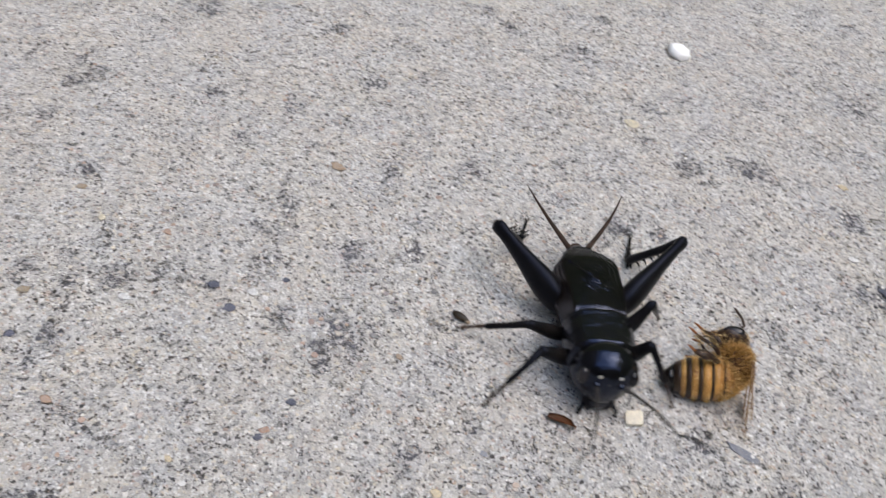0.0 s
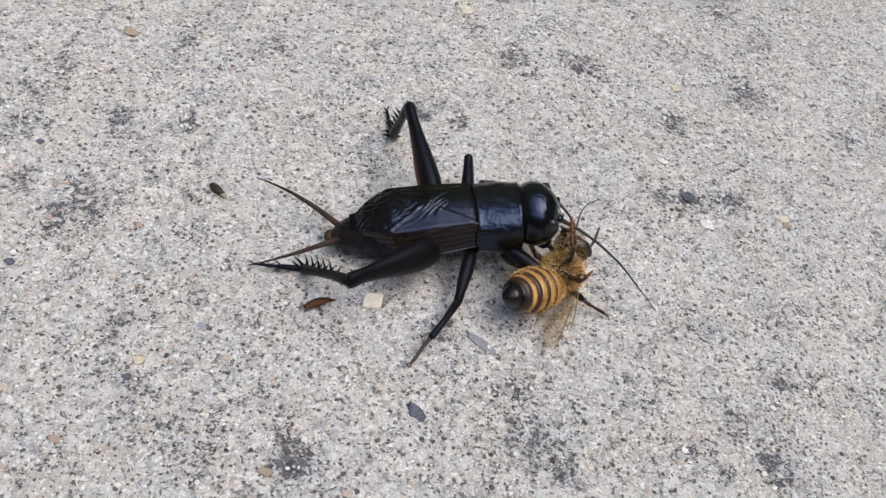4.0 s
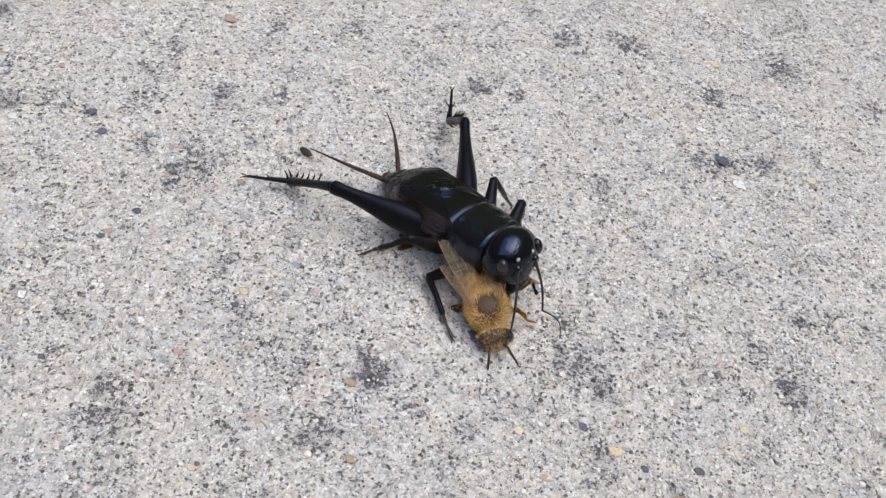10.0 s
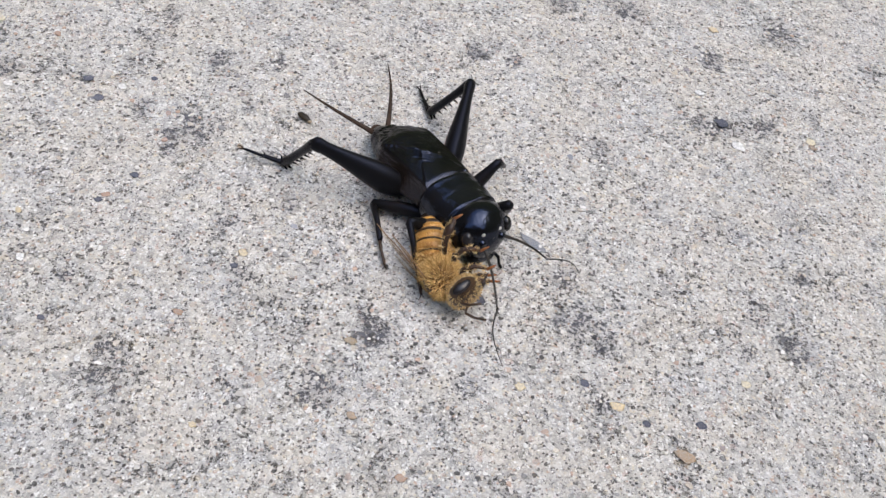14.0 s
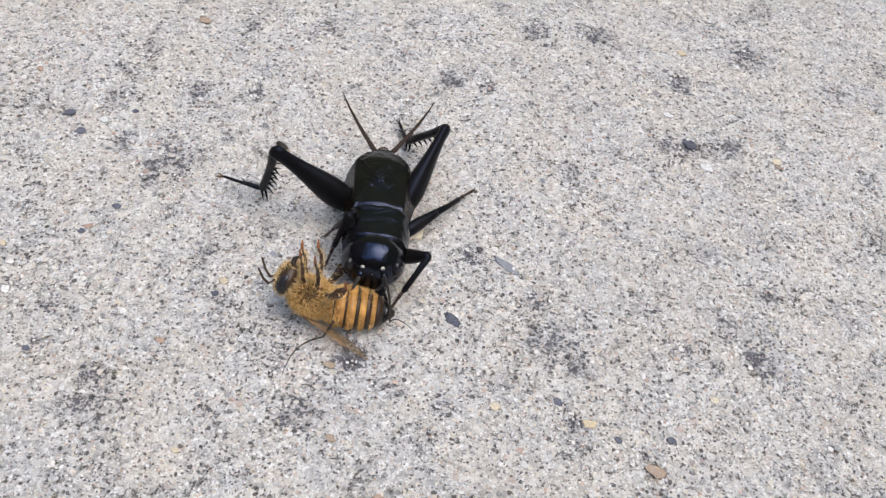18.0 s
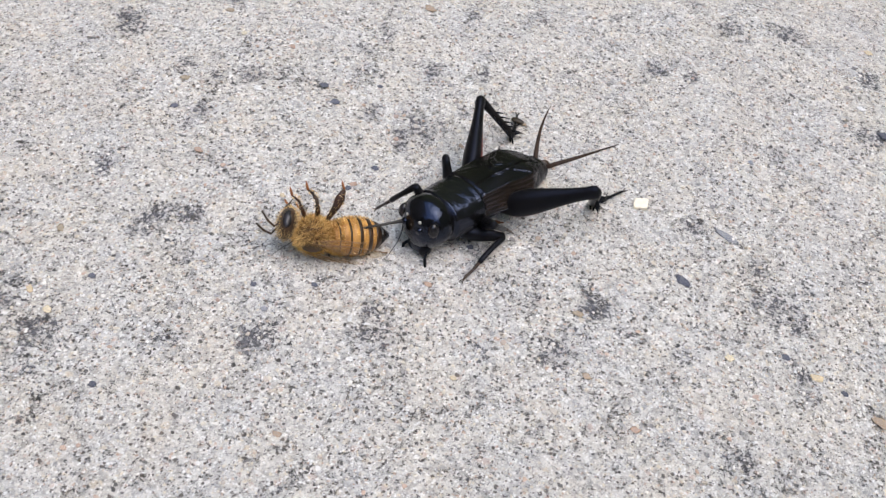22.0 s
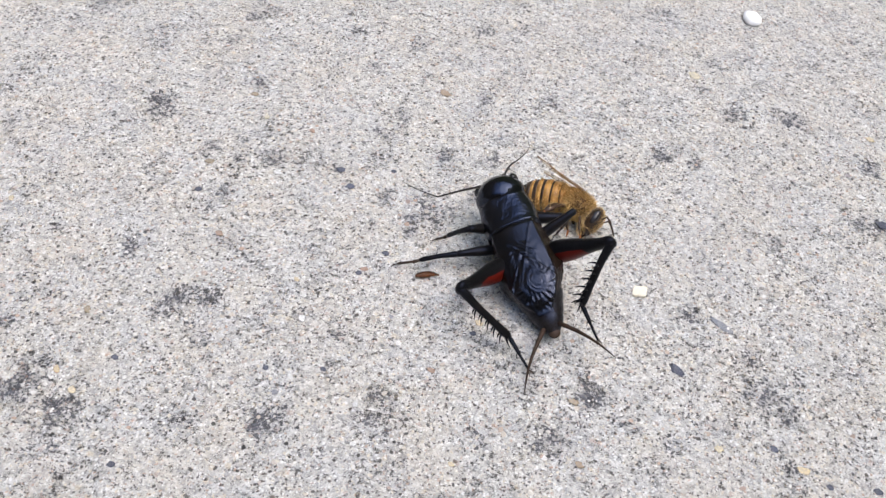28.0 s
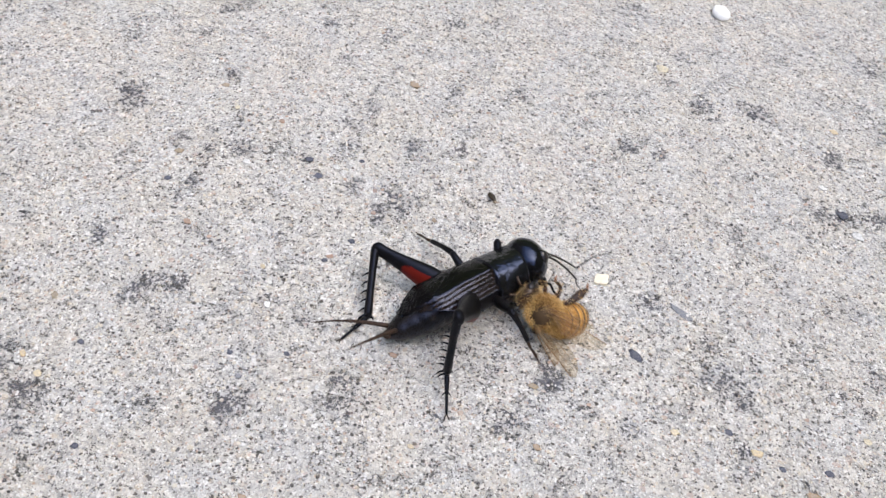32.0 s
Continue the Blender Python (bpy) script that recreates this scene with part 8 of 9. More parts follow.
    walk(moving["left_flagellum"], [
        (0, mm(13.98, 7.9, 1.06, 0.5, -29.9, 12.7)), (0.5, mm(8.23, 7.96, 1.52, 22.9, -26.1, 71.7)), (1, mm(13.52, 7.58, 0.24, 14.8, 31.5, 84.6)),
        (1.5, mm(11.44, 8.13, 0.53, 2, 2.2, 104.7)), (2, mm(7.27, 7.97, 3, 12, 37.3, 96.1)), (2.5, mm(11.56, 9, 6.57, 13, -1.1, 105.9)),
        (3, mm(6.95, 6.7, 8.53, 9, 25, 113.5)), (3.5, mm(13.56, 8.92, 4.84, 11.1, 13.8, 76.2)), (4, mm(14.72, 3.31, -2.33, 8.9, 17.3, 56.4)),
        (4.5, mm(15.24, 4.65, -1.47, 6.8, 16.7, 51.6)), (6.5, mm(8.18, 3.19, -2.51, 0.7, -24.2, 2.7)), (7, mm(8.09, 5.98, -0.99, -3.5, -21.2, -27.4)),
        (7.267, mm(10.73, 6.26, -1.01, -10.9, 16, 27)), (7.5, mm(13.37, 6.54, -1.03, 22.3, 40.6, 97.5)), (8, mm(11.03, 5.5, -2.17, 14, 14, 122.9)),
        (8.5, mm(13.21, 8.02, 0.79, 21, 35.8, 105.7)), (8.733, mm(11.41, 7.1, -0.34, -3.9, 4.8, 55.2)), (9, mm(9.6, 6.18, -1.46, 2.2, -33.3, 12.2)),
        (9.267, mm(10.06, 6.85, -0.89, -1.9, 4.4, 53.4)), (9.5, mm(10.53, 7.52, -0.31, 23, 34.4, 102.3)), (9.733, mm(11.53, 4.9, -1.77, -13.2, 14, 26.3)),
        (10, mm(12.54, 2.29, -3.24, -7.1, -24, -34.6)), (10.267, mm(12.24, 4.54, -2.18, -8.7, 7.6, 12)), (10.5, mm(11.95, 6.8, -1.12, 15.9, 29.2, 66.5)),
        (11, mm(13.4, 7.37, -0.11, 10.5, 21.5, 98.2)), (11.5, mm(11.06, 9.08, 2.98, 6.6, 17.9, 106.6)), (12, mm(13.44, 8.05, 0.98, 13.8, 30, 89.9)),
        (12.5, mm(14.82, 6.67, -0.11, 22.4, 31.2, 96.5)), (12.733, mm(12.65, 6.44, -0.87, -12.9, 17.3, 14.3)), (13, mm(10.47, 6.2, -1.63, -8.5, -17.3, -52.9)),
        (13.267, mm(13.9, 5.78, -0.15, -16, 9.4, 12.3)), (13.5, mm(17.33, 5.37, 1.34, 7.1, 26.4, 84.1)), (13.733, mm(15.46, 6.26, 0.53, -11.9, -2.7, 33.7)),
        (14, mm(13.59, 7.16, -0.28, -1.4, -35.7, -16.4)), (14.267, mm(11.21, 7.05, -0.37, -13.2, 2.7, 48.9)), (14.5, mm(8.83, 6.94, -0.45, 18.8, 28.5, 119.5)),
        (14.733, mm(7.53, 6.35, -0.04, -2.8, 16.8, 49.8)), (15, mm(6.22, 5.76, 0.37, -0.6, -6.2, -11.4)), (15.167, mm(6.2, 5.21, -0.03, -4.4, 3.4, 40.2)),
        (15.333, mm(6.18, 4.66, -0.43, 0.8, 12.3, 92.4)), (15.5, mm(6.16, 4.12, -0.82, 11.3, 13.4, 146.2)), (17.5, mm(19.24, 1.42, 3.61, 10.4, 47.8, 104.9)),
        (18, mm(19.11, 2.25, 6.02, 3.1, 50.1, 144.6)), (18.5, mm(18.75, 3.83, 5.98, 2.4, 47.5, -170.7)), (19, mm(18.45, 3.89, 7.03, 8.4, 59, 176.9)),
        (19.5, mm(18.46, 3.68, 7.22, 14.9, 64.7, 168.8)), (19.667, mm(18.34, 2.42, 5.02, -33.4, 55.3, 73.7)), (19.833, mm(18.22, 1.15, 2.82, -31.5, 30.3, 22.5)),
        (20, mm(18.11, -0.11, 0.62, -10.5, 14.3, -22)), (20.5, mm(18.19, 2.15, 0.63, -8.3, 6.4, -25.7)), (20.733, mm(18.52, 2.99, 2.35, 10.3, 21.9, -81.9)),
        (21, mm(18.85, 3.83, 4.08, 5.3, 45.2, -145.5)), (21.5, mm(18.13, 5.24, 5.81, 12.1, 54, -157.5)), (21.667, mm(14.79, 1.71, 4.33, -20.8, 43.7, 128.4)),
        (21.833, mm(11.46, -1.82, 2.85, -22.3, 20.1, 78.7)), (22, mm(8.13, -5.34, 1.37, -5.5, 3.1, 33.2)), (22.5, mm(12.35, -2.78, -2.23, -2.5, 2.1, 25.2)),
        (22.733, mm(15.33, 1.04, 1.85, 3.7, 24.9, -12)), (23, mm(18.31, 4.86, 5.93, -9.4, 46.1, -58.5)), (23.267, mm(16.32, 0.27, 2.83, 14, 10, -0.8)),
        (23.5, mm(14.32, -4.32, -0.28, -1.8, -28.2, 47.8)), (23.733, mm(16.21, 0.57, 2.28, 9.6, 6.1, 2.6)), (24, mm(18.1, 5.46, 4.84, -9.3, 37.8, -47.7)),
        (24.167, mm(16.85, 6.41, 4.04, -5.7, 30.7, -95.6)), (24.333, mm(15.61, 7.37, 3.24, 2.5, 28.1, -141.4)), (24.5, mm(14.36, 8.32, 2.44, 10.4, 31.4, 172.6)),
        (25.167, mm(15.2, 6.6, 1.36, 16.3, 35.2, 121.4)), (25.833, mm(16.03, 5.11, 0.47, 17.7, 38.6, 67.9)), (26.5, mm(16.87, 3.99, -0.45, 21.2, 42.8, 16.1)),
        (27, mm(18.12, 3.25, 0.93, 26.4, 37.6, 14.4)), (27.5, mm(17.92, 5.41, 6.32, 24.9, 21.5, 17.2)), (28, mm(14.04, 8.54, 2.77, 29.5, 14.5, 34.4)),
        (28.5, mm(15.05, -3.66, -0.48, 24.7, 48.8, -5.6)), (29, mm(17.74, 5.51, 2.54, 25.3, 15.6, 46.1)), (29.5, mm(18.82, 3.36, 2.85, 24.4, 22.5, 28)),
        (30, mm(17.24, 5.77, 1.69, 29.7, 25.7, 42.5)), (30.5, mm(17.89, 2.9, 0.37, 28.1, 24.9, 24.2)), (31, mm(17.87, 5.52, 3, 26.4, 12, 42.6)),
        (31.5, mm(15.69, 5.35, -0.69, 36.5, 29.6, 38.5)), (32, mm(17.39, 1.43, -0.58, 32.2, 8.7, 2.3)),
    ])
    walk(moving["right_antenna"], [
        (0, mm(11.3, -1.25, 4.6, -0.4, 7.6, -10.4)), (0.267, mm(11.3, -1.25, 4.6, -7.2, 46, 34)), (0.5, mm(11.3, -1.25, 4.6, 57.2, 65.4, 137.2)),
        (0.733, mm(11.3, -1.25, 4.6, 10.6, 51.6, 63.8)), (1, mm(11.3, -1.25, 4.6, 6.2, 24.6, 28.3)), (1.5, mm(11.3, -1.25, 4.6, -0.9, 3.5, -25.9)),
        (2, mm(11.3, -1.25, 4.6, 6.1, 43.2, 31.8)), (2.5, mm(11.3, -1.25, 4.6, 14.8, 40.6, 65.2)), (3, mm(11.3, -1.25, 4.6, 8.7, 29.9, 65.2)),
        (3.5, mm(11.3, -1.25, 4.6, 2.5, 4.8, 13.1)), (4, mm(11.3, -1.25, 4.6, -6.8, 15.9, -39.8)), (4.5, mm(11.3, -1.25, 4.6, -5.6, 48.7, -29.5)),
        (6.5, mm(11.3, -1.25, 4.6, -12.2, 23.3, -70.1)), (7, mm(11.3, -1.25, 4.6, -6, 29.3, -53.8)), (7.267, mm(11.3, -1.25, 4.6, -21.5, 60.7, -5.9)),
        (7.5, mm(11.3, -1.25, 4.6, 65.4, 72.3, 135.6)), (8, mm(11.3, -1.25, 4.6, 88.3, 80.6, 125.1)), (8.5, mm(11.3, -1.25, 4.6, 0.8, 46.6, 2.3)),
        (9, mm(11.3, -1.25, 4.6, -0.2, 8.3, -1.2)), (9.267, mm(11.3, -1.25, 4.6, -1, 44.7, 24.3)), (9.5, mm(11.3, -1.25, 4.6, 50.8, 71.8, 96.1)),
        (9.733, mm(11.3, -1.25, 4.6, 0.2, 73.5, 4.3)), (10, mm(11.3, -1.25, 4.6, -13.8, 59.8, -51.8)), (10.5, mm(11.3, -1.25, 4.6, -10.5, 49.1, -32.6)),
        (11, mm(11.3, -1.25, 4.6, -1.5, 38.1, -7.8)), (11.5, mm(11.3, -1.25, 4.6, 0.5, 27.1, 4)), (12, mm(11.3, -1.25, 4.6, 1.4, 32.9, 6.3)),
        (12.5, mm(11.3, -1.25, 4.6, 4.4, 38.2, 12.6)), (13, mm(11.3, -1.25, 4.6, 3.8, 51.8, 16.6)), (13.5, mm(11.3, -1.25, 4.6, 1.7, 28.1, 14.2)),
        (14, mm(11.3, -1.25, 4.6, -1.4, 18.4, -20.8)), (14.167, mm(11.3, -1.25, 4.6, 10.9, 24.8, -69.2)), (14.333, mm(11.3, -1.25, 4.6, 13.9, 37.6, -120.5)),
        (14.5, mm(11.3, -1.25, 4.6, 1.3, 46.9, 178.1)), (14.733, mm(11.3, -1.25, 4.6, 5.4, 39.7, -104.8)), (15, mm(11.3, -1.25, 4.6, -2.2, 34.8, -35)),
        (15.167, mm(11.3, -1.25, 4.6, 12, 36.5, -81.8)), (15.333, mm(11.3, -1.25, 4.6, 20.4, 46.2, -131.2)), (15.5, mm(11.3, -1.25, 4.6, 13.6, 57, 168.3)),
        (16.167, mm(11.3, -1.25, 4.6, 31.5, 36.7, -124.8)), (16.833, mm(11.3, -1.25, 4.6, 20, 15.4, -76.4)), (17.5, mm(11.3, -1.25, 4.6, -3.3, 9, -27.9)),
        (18, mm(11.3, -1.25, 4.6, -1.9, 34.4, -30.3)), (18.267, mm(11.3, -1.25, 4.6, -3.1, 31.8, -72)), (18.5, mm(11.3, -1.25, 4.6, -2, 29.2, -112.5)),
        (19, mm(11.3, -1.25, 4.6, -3.5, 11.9, -67.9)), (19.5, mm(11.3, -1.25, 4.6, -0.3, 12.6, -106.1)), (20, mm(11.3, -1.25, 4.6, -11.1, 42.5, -95.8)),
        (20.267, mm(11.3, -1.25, 4.6, 13.7, 12.2, -22.8)), (20.5, mm(11.3, -1.25, 4.6, -5.2, -20, 39.6)), (20.667, mm(11.3, -1.25, 4.6, 13, -6.6, -12.1)),
        (20.833, mm(11.3, -1.25, 4.6, 14.4, 15.4, -59.5)), (21, mm(11.3, -1.25, 4.6, -3.2, 30.6, -113.9)), (21.5, mm(11.3, -1.25, 4.6, -5.5, 26.4, -81.7)),
        (22, mm(11.3, -1.25, 4.6, -8, 5.8, -30.9)), (22.267, mm(11.3, -1.25, 4.6, -3.4, 16.9, -72.6)), (22.5, mm(11.3, -1.25, 4.6, -7.9, 28.1, -117)),
        (23, mm(11.3, -1.25, 4.6, -4.6, 21.7, -74.2)), (23.5, mm(11.3, -1.25, 4.6, -7, 28.8, -88)), (24, mm(11.3, -1.25, 4.6, -4.3, 10.5, -74.1)),
        (24.267, mm(11.3, -1.25, 4.6, -5.7, 11.2, -28.4)), (24.5, mm(11.3, -1.25, 4.6, -6.2, 12.6, 17.5)), (26.5, mm(11.3, -1.25, 4.6, 5.3, 46.4, -26.8)),
        (27, mm(11.3, -1.25, 4.6, 7, 32.4, -46.9)), (27.5, mm(11.3, -1.25, 4.6, 4.6, 20.2, -72.1)), (28, mm(11.3, -1.25, 4.6, 20.8, 42.1, -24.9)),
        (28.5, mm(11.3, -1.25, 4.6, 8.6, 50, -41.7)), (29, mm(11.3, -1.25, 4.6, -26.4, 30.9, -125.7)), (29.5, mm(11.3, -1.25, 4.6, -5.8, 17.7, -65.7)),
        (30, mm(11.3, -1.25, 4.6, -2, 30.9, -52.8)), (30.5, mm(11.3, -1.25, 4.6, 28.1, 60.9, -13.9)), (31, mm(11.3, -1.25, 4.6, -4.8, 37.7, -75.4)),
        (31.5, mm(11.3, -1.25, 4.6, 39.9, 49.5, 21)), (32, mm(11.3, -1.25, 4.6, 47.2, 49.7, 16.2)),
    ])
    walk(moving["right_flagellum"], [
        (0, mm(19.1, -2.68, 3.54, -0.9, -19.8, -22.1)), (0.267, mm(13.98, -0.83, 0.43, -1.9, 10.4, 25.2)), (0.5, mm(8.86, 1.01, -2.67, 22.6, 30.3, 81.2)),
        (1, mm(17.71, 2.19, 1.27, -0.9, 32.8, -3.6)), (1.5, mm(18.48, -4.74, 4.12, -1.1, -0.6, -30.8)), (2, mm(16.26, 1.83, -0.87, -4.4, 26.4, -26.5)),
        (2.5, mm(13.85, 4.26, -0.61, -0.5, 43.6, -1.8)), (3, mm(14.21, 5.04, 0.61, 4.6, 32.7, 28.7)), (3.5, mm(19.07, 0.55, 3.94, -2.2, 18.9, -11.4)),
        (4, mm(17.21, -6.18, 2.4, -2.8, 56.3, -10.8)), (4.267, mm(16.55, -5.01, 0.5, -16.4, 19.3, -43.8)), (4.5, mm(15.9, -3.85, -1.41, -8.5, -18.3, -68)),
        (6.5, mm(13.8, -8.16, 1.44, -11.8, 22, -66.3)), (7, mm(15.42, -6.88, 0.69, -6.1, 21.2, -60.6)), (7.5, mm(9.56, 0.46, -3.02, -7.6, -17.6, -22.5)),
        (8, mm(10.55, -0.18, -3.29, -4.7, -22.1, -14.1)), (8.5, mm(16.8, -1.02, -1.21, -14, 44.7, -45.1)), (8.667, mm(17.6, -1.15, 0.34, -8.3, 39.3, -99.5)),
        (8.833, mm(18.41, -1.28, 1.89, 0.5, 39.6, -152.1)), (9, mm(19.21, -1.41, 3.44, 5.7, 45.2, 153.1)), (9.5, mm(11.04, 1.23, -3, 16.2, 14.5, 128.7)),
        (9.667, mm(11.95, -0.65, -2.77, -6.4, 12.6, 70.9)), (9.833, mm(12.87, -2.53, -2.55, -17.4, -6.6, 17.8)), (10, mm(13.78, -4.41, -2.32, -7.9, -26.8, -37.4)),
        (10.5, mm(15.71, -4.07, -1.45, -14.5, 43.4, -49.9)), (11, mm(17.53, -2.1, -0.34, -4, 31.4, -22.4)), (11.5, mm(18.4, -0.76, 0.95, -0.9, 24.2, -7.9)),
        (12, mm(17.97, -0.51, 0.25, 3.8, 49.3, 14.5)), (12.5, mm(17.44, 0.13, -0.34, -4.3, 45.3, -11.9)), (13, mm(16.04, 0.17, -1.68, -7.9, 10.7, -53.9)),
        (13.5, mm(18.14, 0.48, 0.84, -3, -7.4, -27.4)), (14, mm(18.4, -3.95, 2.08, -2.1, -9.1, -33.7)), (14.167, mm(14.21, -2.99, 0.97, 4.8, -7, -86.6)),
        (14.333, mm(10.02, -2.03, -0.13, 7.3, -0.2, -138.7)), (14.5, mm(5.84, -1.07, -1.24, 3.5, 5.9, 169.1)), (14.733, mm(11.26, -3.04, -0.6, 0.8, 2.9, -134.6)),
        (15, mm(16.68, -5.02, 0.04, -3.1, 3.4, -78.3)), (15.267, mm(11.86, -2.69, -1.04, 0.9, 1.3, -136.6)), (15.5, mm(7.04, -0.37, -2.11, 4.9, 3.6, 165.1)),
        (17.5, mm(18.28, -4.95, 3.34, -5.1, 39.5, -148.9)), (17.733, mm(17.64, -4.76, 1.71, 14.4, 11.4, -83.3)), (18, mm(17, -4.58, 0.08, -1.5, -17.6, -25.5)),
        (18.5, mm(8.63, -7.7, 0.7, -3.4, -33.6, -19.3)), (18.733, mm(11.43, -8.1, 1.82, 5, -11.1, -57.1)), (19, mm(14.24, -8.51, 2.95, -2, 11.8, -91.6)),
        (19.5, mm(9.14, -8.75, 2.86, 1.2, 5.5, -119.7)), (19.667, mm(9.66, -8.21, 1.64, 11.2, -5.1, -71.2)), (19.833, mm(10.18, -7.66, 0.41, 9.8, -19.6, -22.5)),
        (20, mm(10.71, -7.11, -0.81, -3.5, -27.7, 31.3)), (20.267, mm(13.9, -1.78, 3.26, 27, 9.9, -33)), (20.5, mm(17.09, 3.55, 7.33, 0.2, 52.4, -107.2)),
        (20.733, mm(12.8, -2, 3.93, 10.8, 10.5, -62.3)), (21, mm(8.51, -7.54, 0.53, -11, -26.7, -20.1)), (21.5, mm(12.33, -8.34, 1.05, -8.9, -26.4, 3.9)),
        (22, mm(18.13, -5.34, 3.79, -8.3, 9.1, -23.3)), (22.267, mm(13.11, -6.44, 2.31, -7.3, 6.6, -73.7)), (22.5, mm(8.09, -7.54, 0.84, -4.8, 5.8, -124)),
        (22.667, mm(9.84, -7.83, 1.11, 10.3, -5.8, -73)), (22.833, mm(11.58, -8.12, 1.38, 10.9, -24.9, -22.2)), (23, mm(13.32, -8.4, 1.65, -6.9, -36.3, 38)),
        (23.267, mm(12.44, -8.33, 1.2, 4.3, -18.9, -26.6)), (23.5, mm(11.55, -8.26, 0.75, -6.1, -1.6, -84.1)), (24, mm(13.45, -8.82, 3.14, -4.3, 5.5, -73.3)),
        (24.5, mm(18.74, 1.1, 2.85, -9, 7.1, -15.7)), (26.5, mm(16.23, -3.73, -1.19, 0.9, 37, -37.2)), (27, mm(15.92, -6.19, 0.32, 16.9, 40.5, -21.4)),
        (27.5, mm(13.6, -8.4, 1.85, 9.9, 41.9, -59.6)), (28, mm(16.69, -3.75, -0.76, 20.9, 38.5, -23.5)), (28.5, mm(15.13, -4.68, -1.54, 29.6, 60.7, -3.5)),
        (29, mm(7.29, -6.82, 0.48, -17.8, 34, -91.5)), (29.5, mm(14.43, -8.21, 2.18, 4, 29.4, -41.6)), (30, mm(15.45, -6.71, 0.49, -5.2, 26.3, -60.1)),
        (30.5, mm(15.07, -2.18, -2.39, 26.6, 22.4, 14)), (30.733, mm(13.98, -4.78, -1.34, 14.9, 45.3, -39)), (31, mm(12.89, -7.37, -0.3, -21.2, 47.1, -111.8)),
        (31.267, mm(14.52, -3.38, -0.89, 10.9, 60.9, -39.7)), (31.5, mm(16.16, 0.61, -1.48, 42.4, 46.7, 31.8)), (31.733, mm(16.21, 0.4, -1.49, -12.6, 37.9, -58.4)),
        (32, mm(16.26, 0.19, -1.51, -17.8, -2.5, -111.5)),
    ])
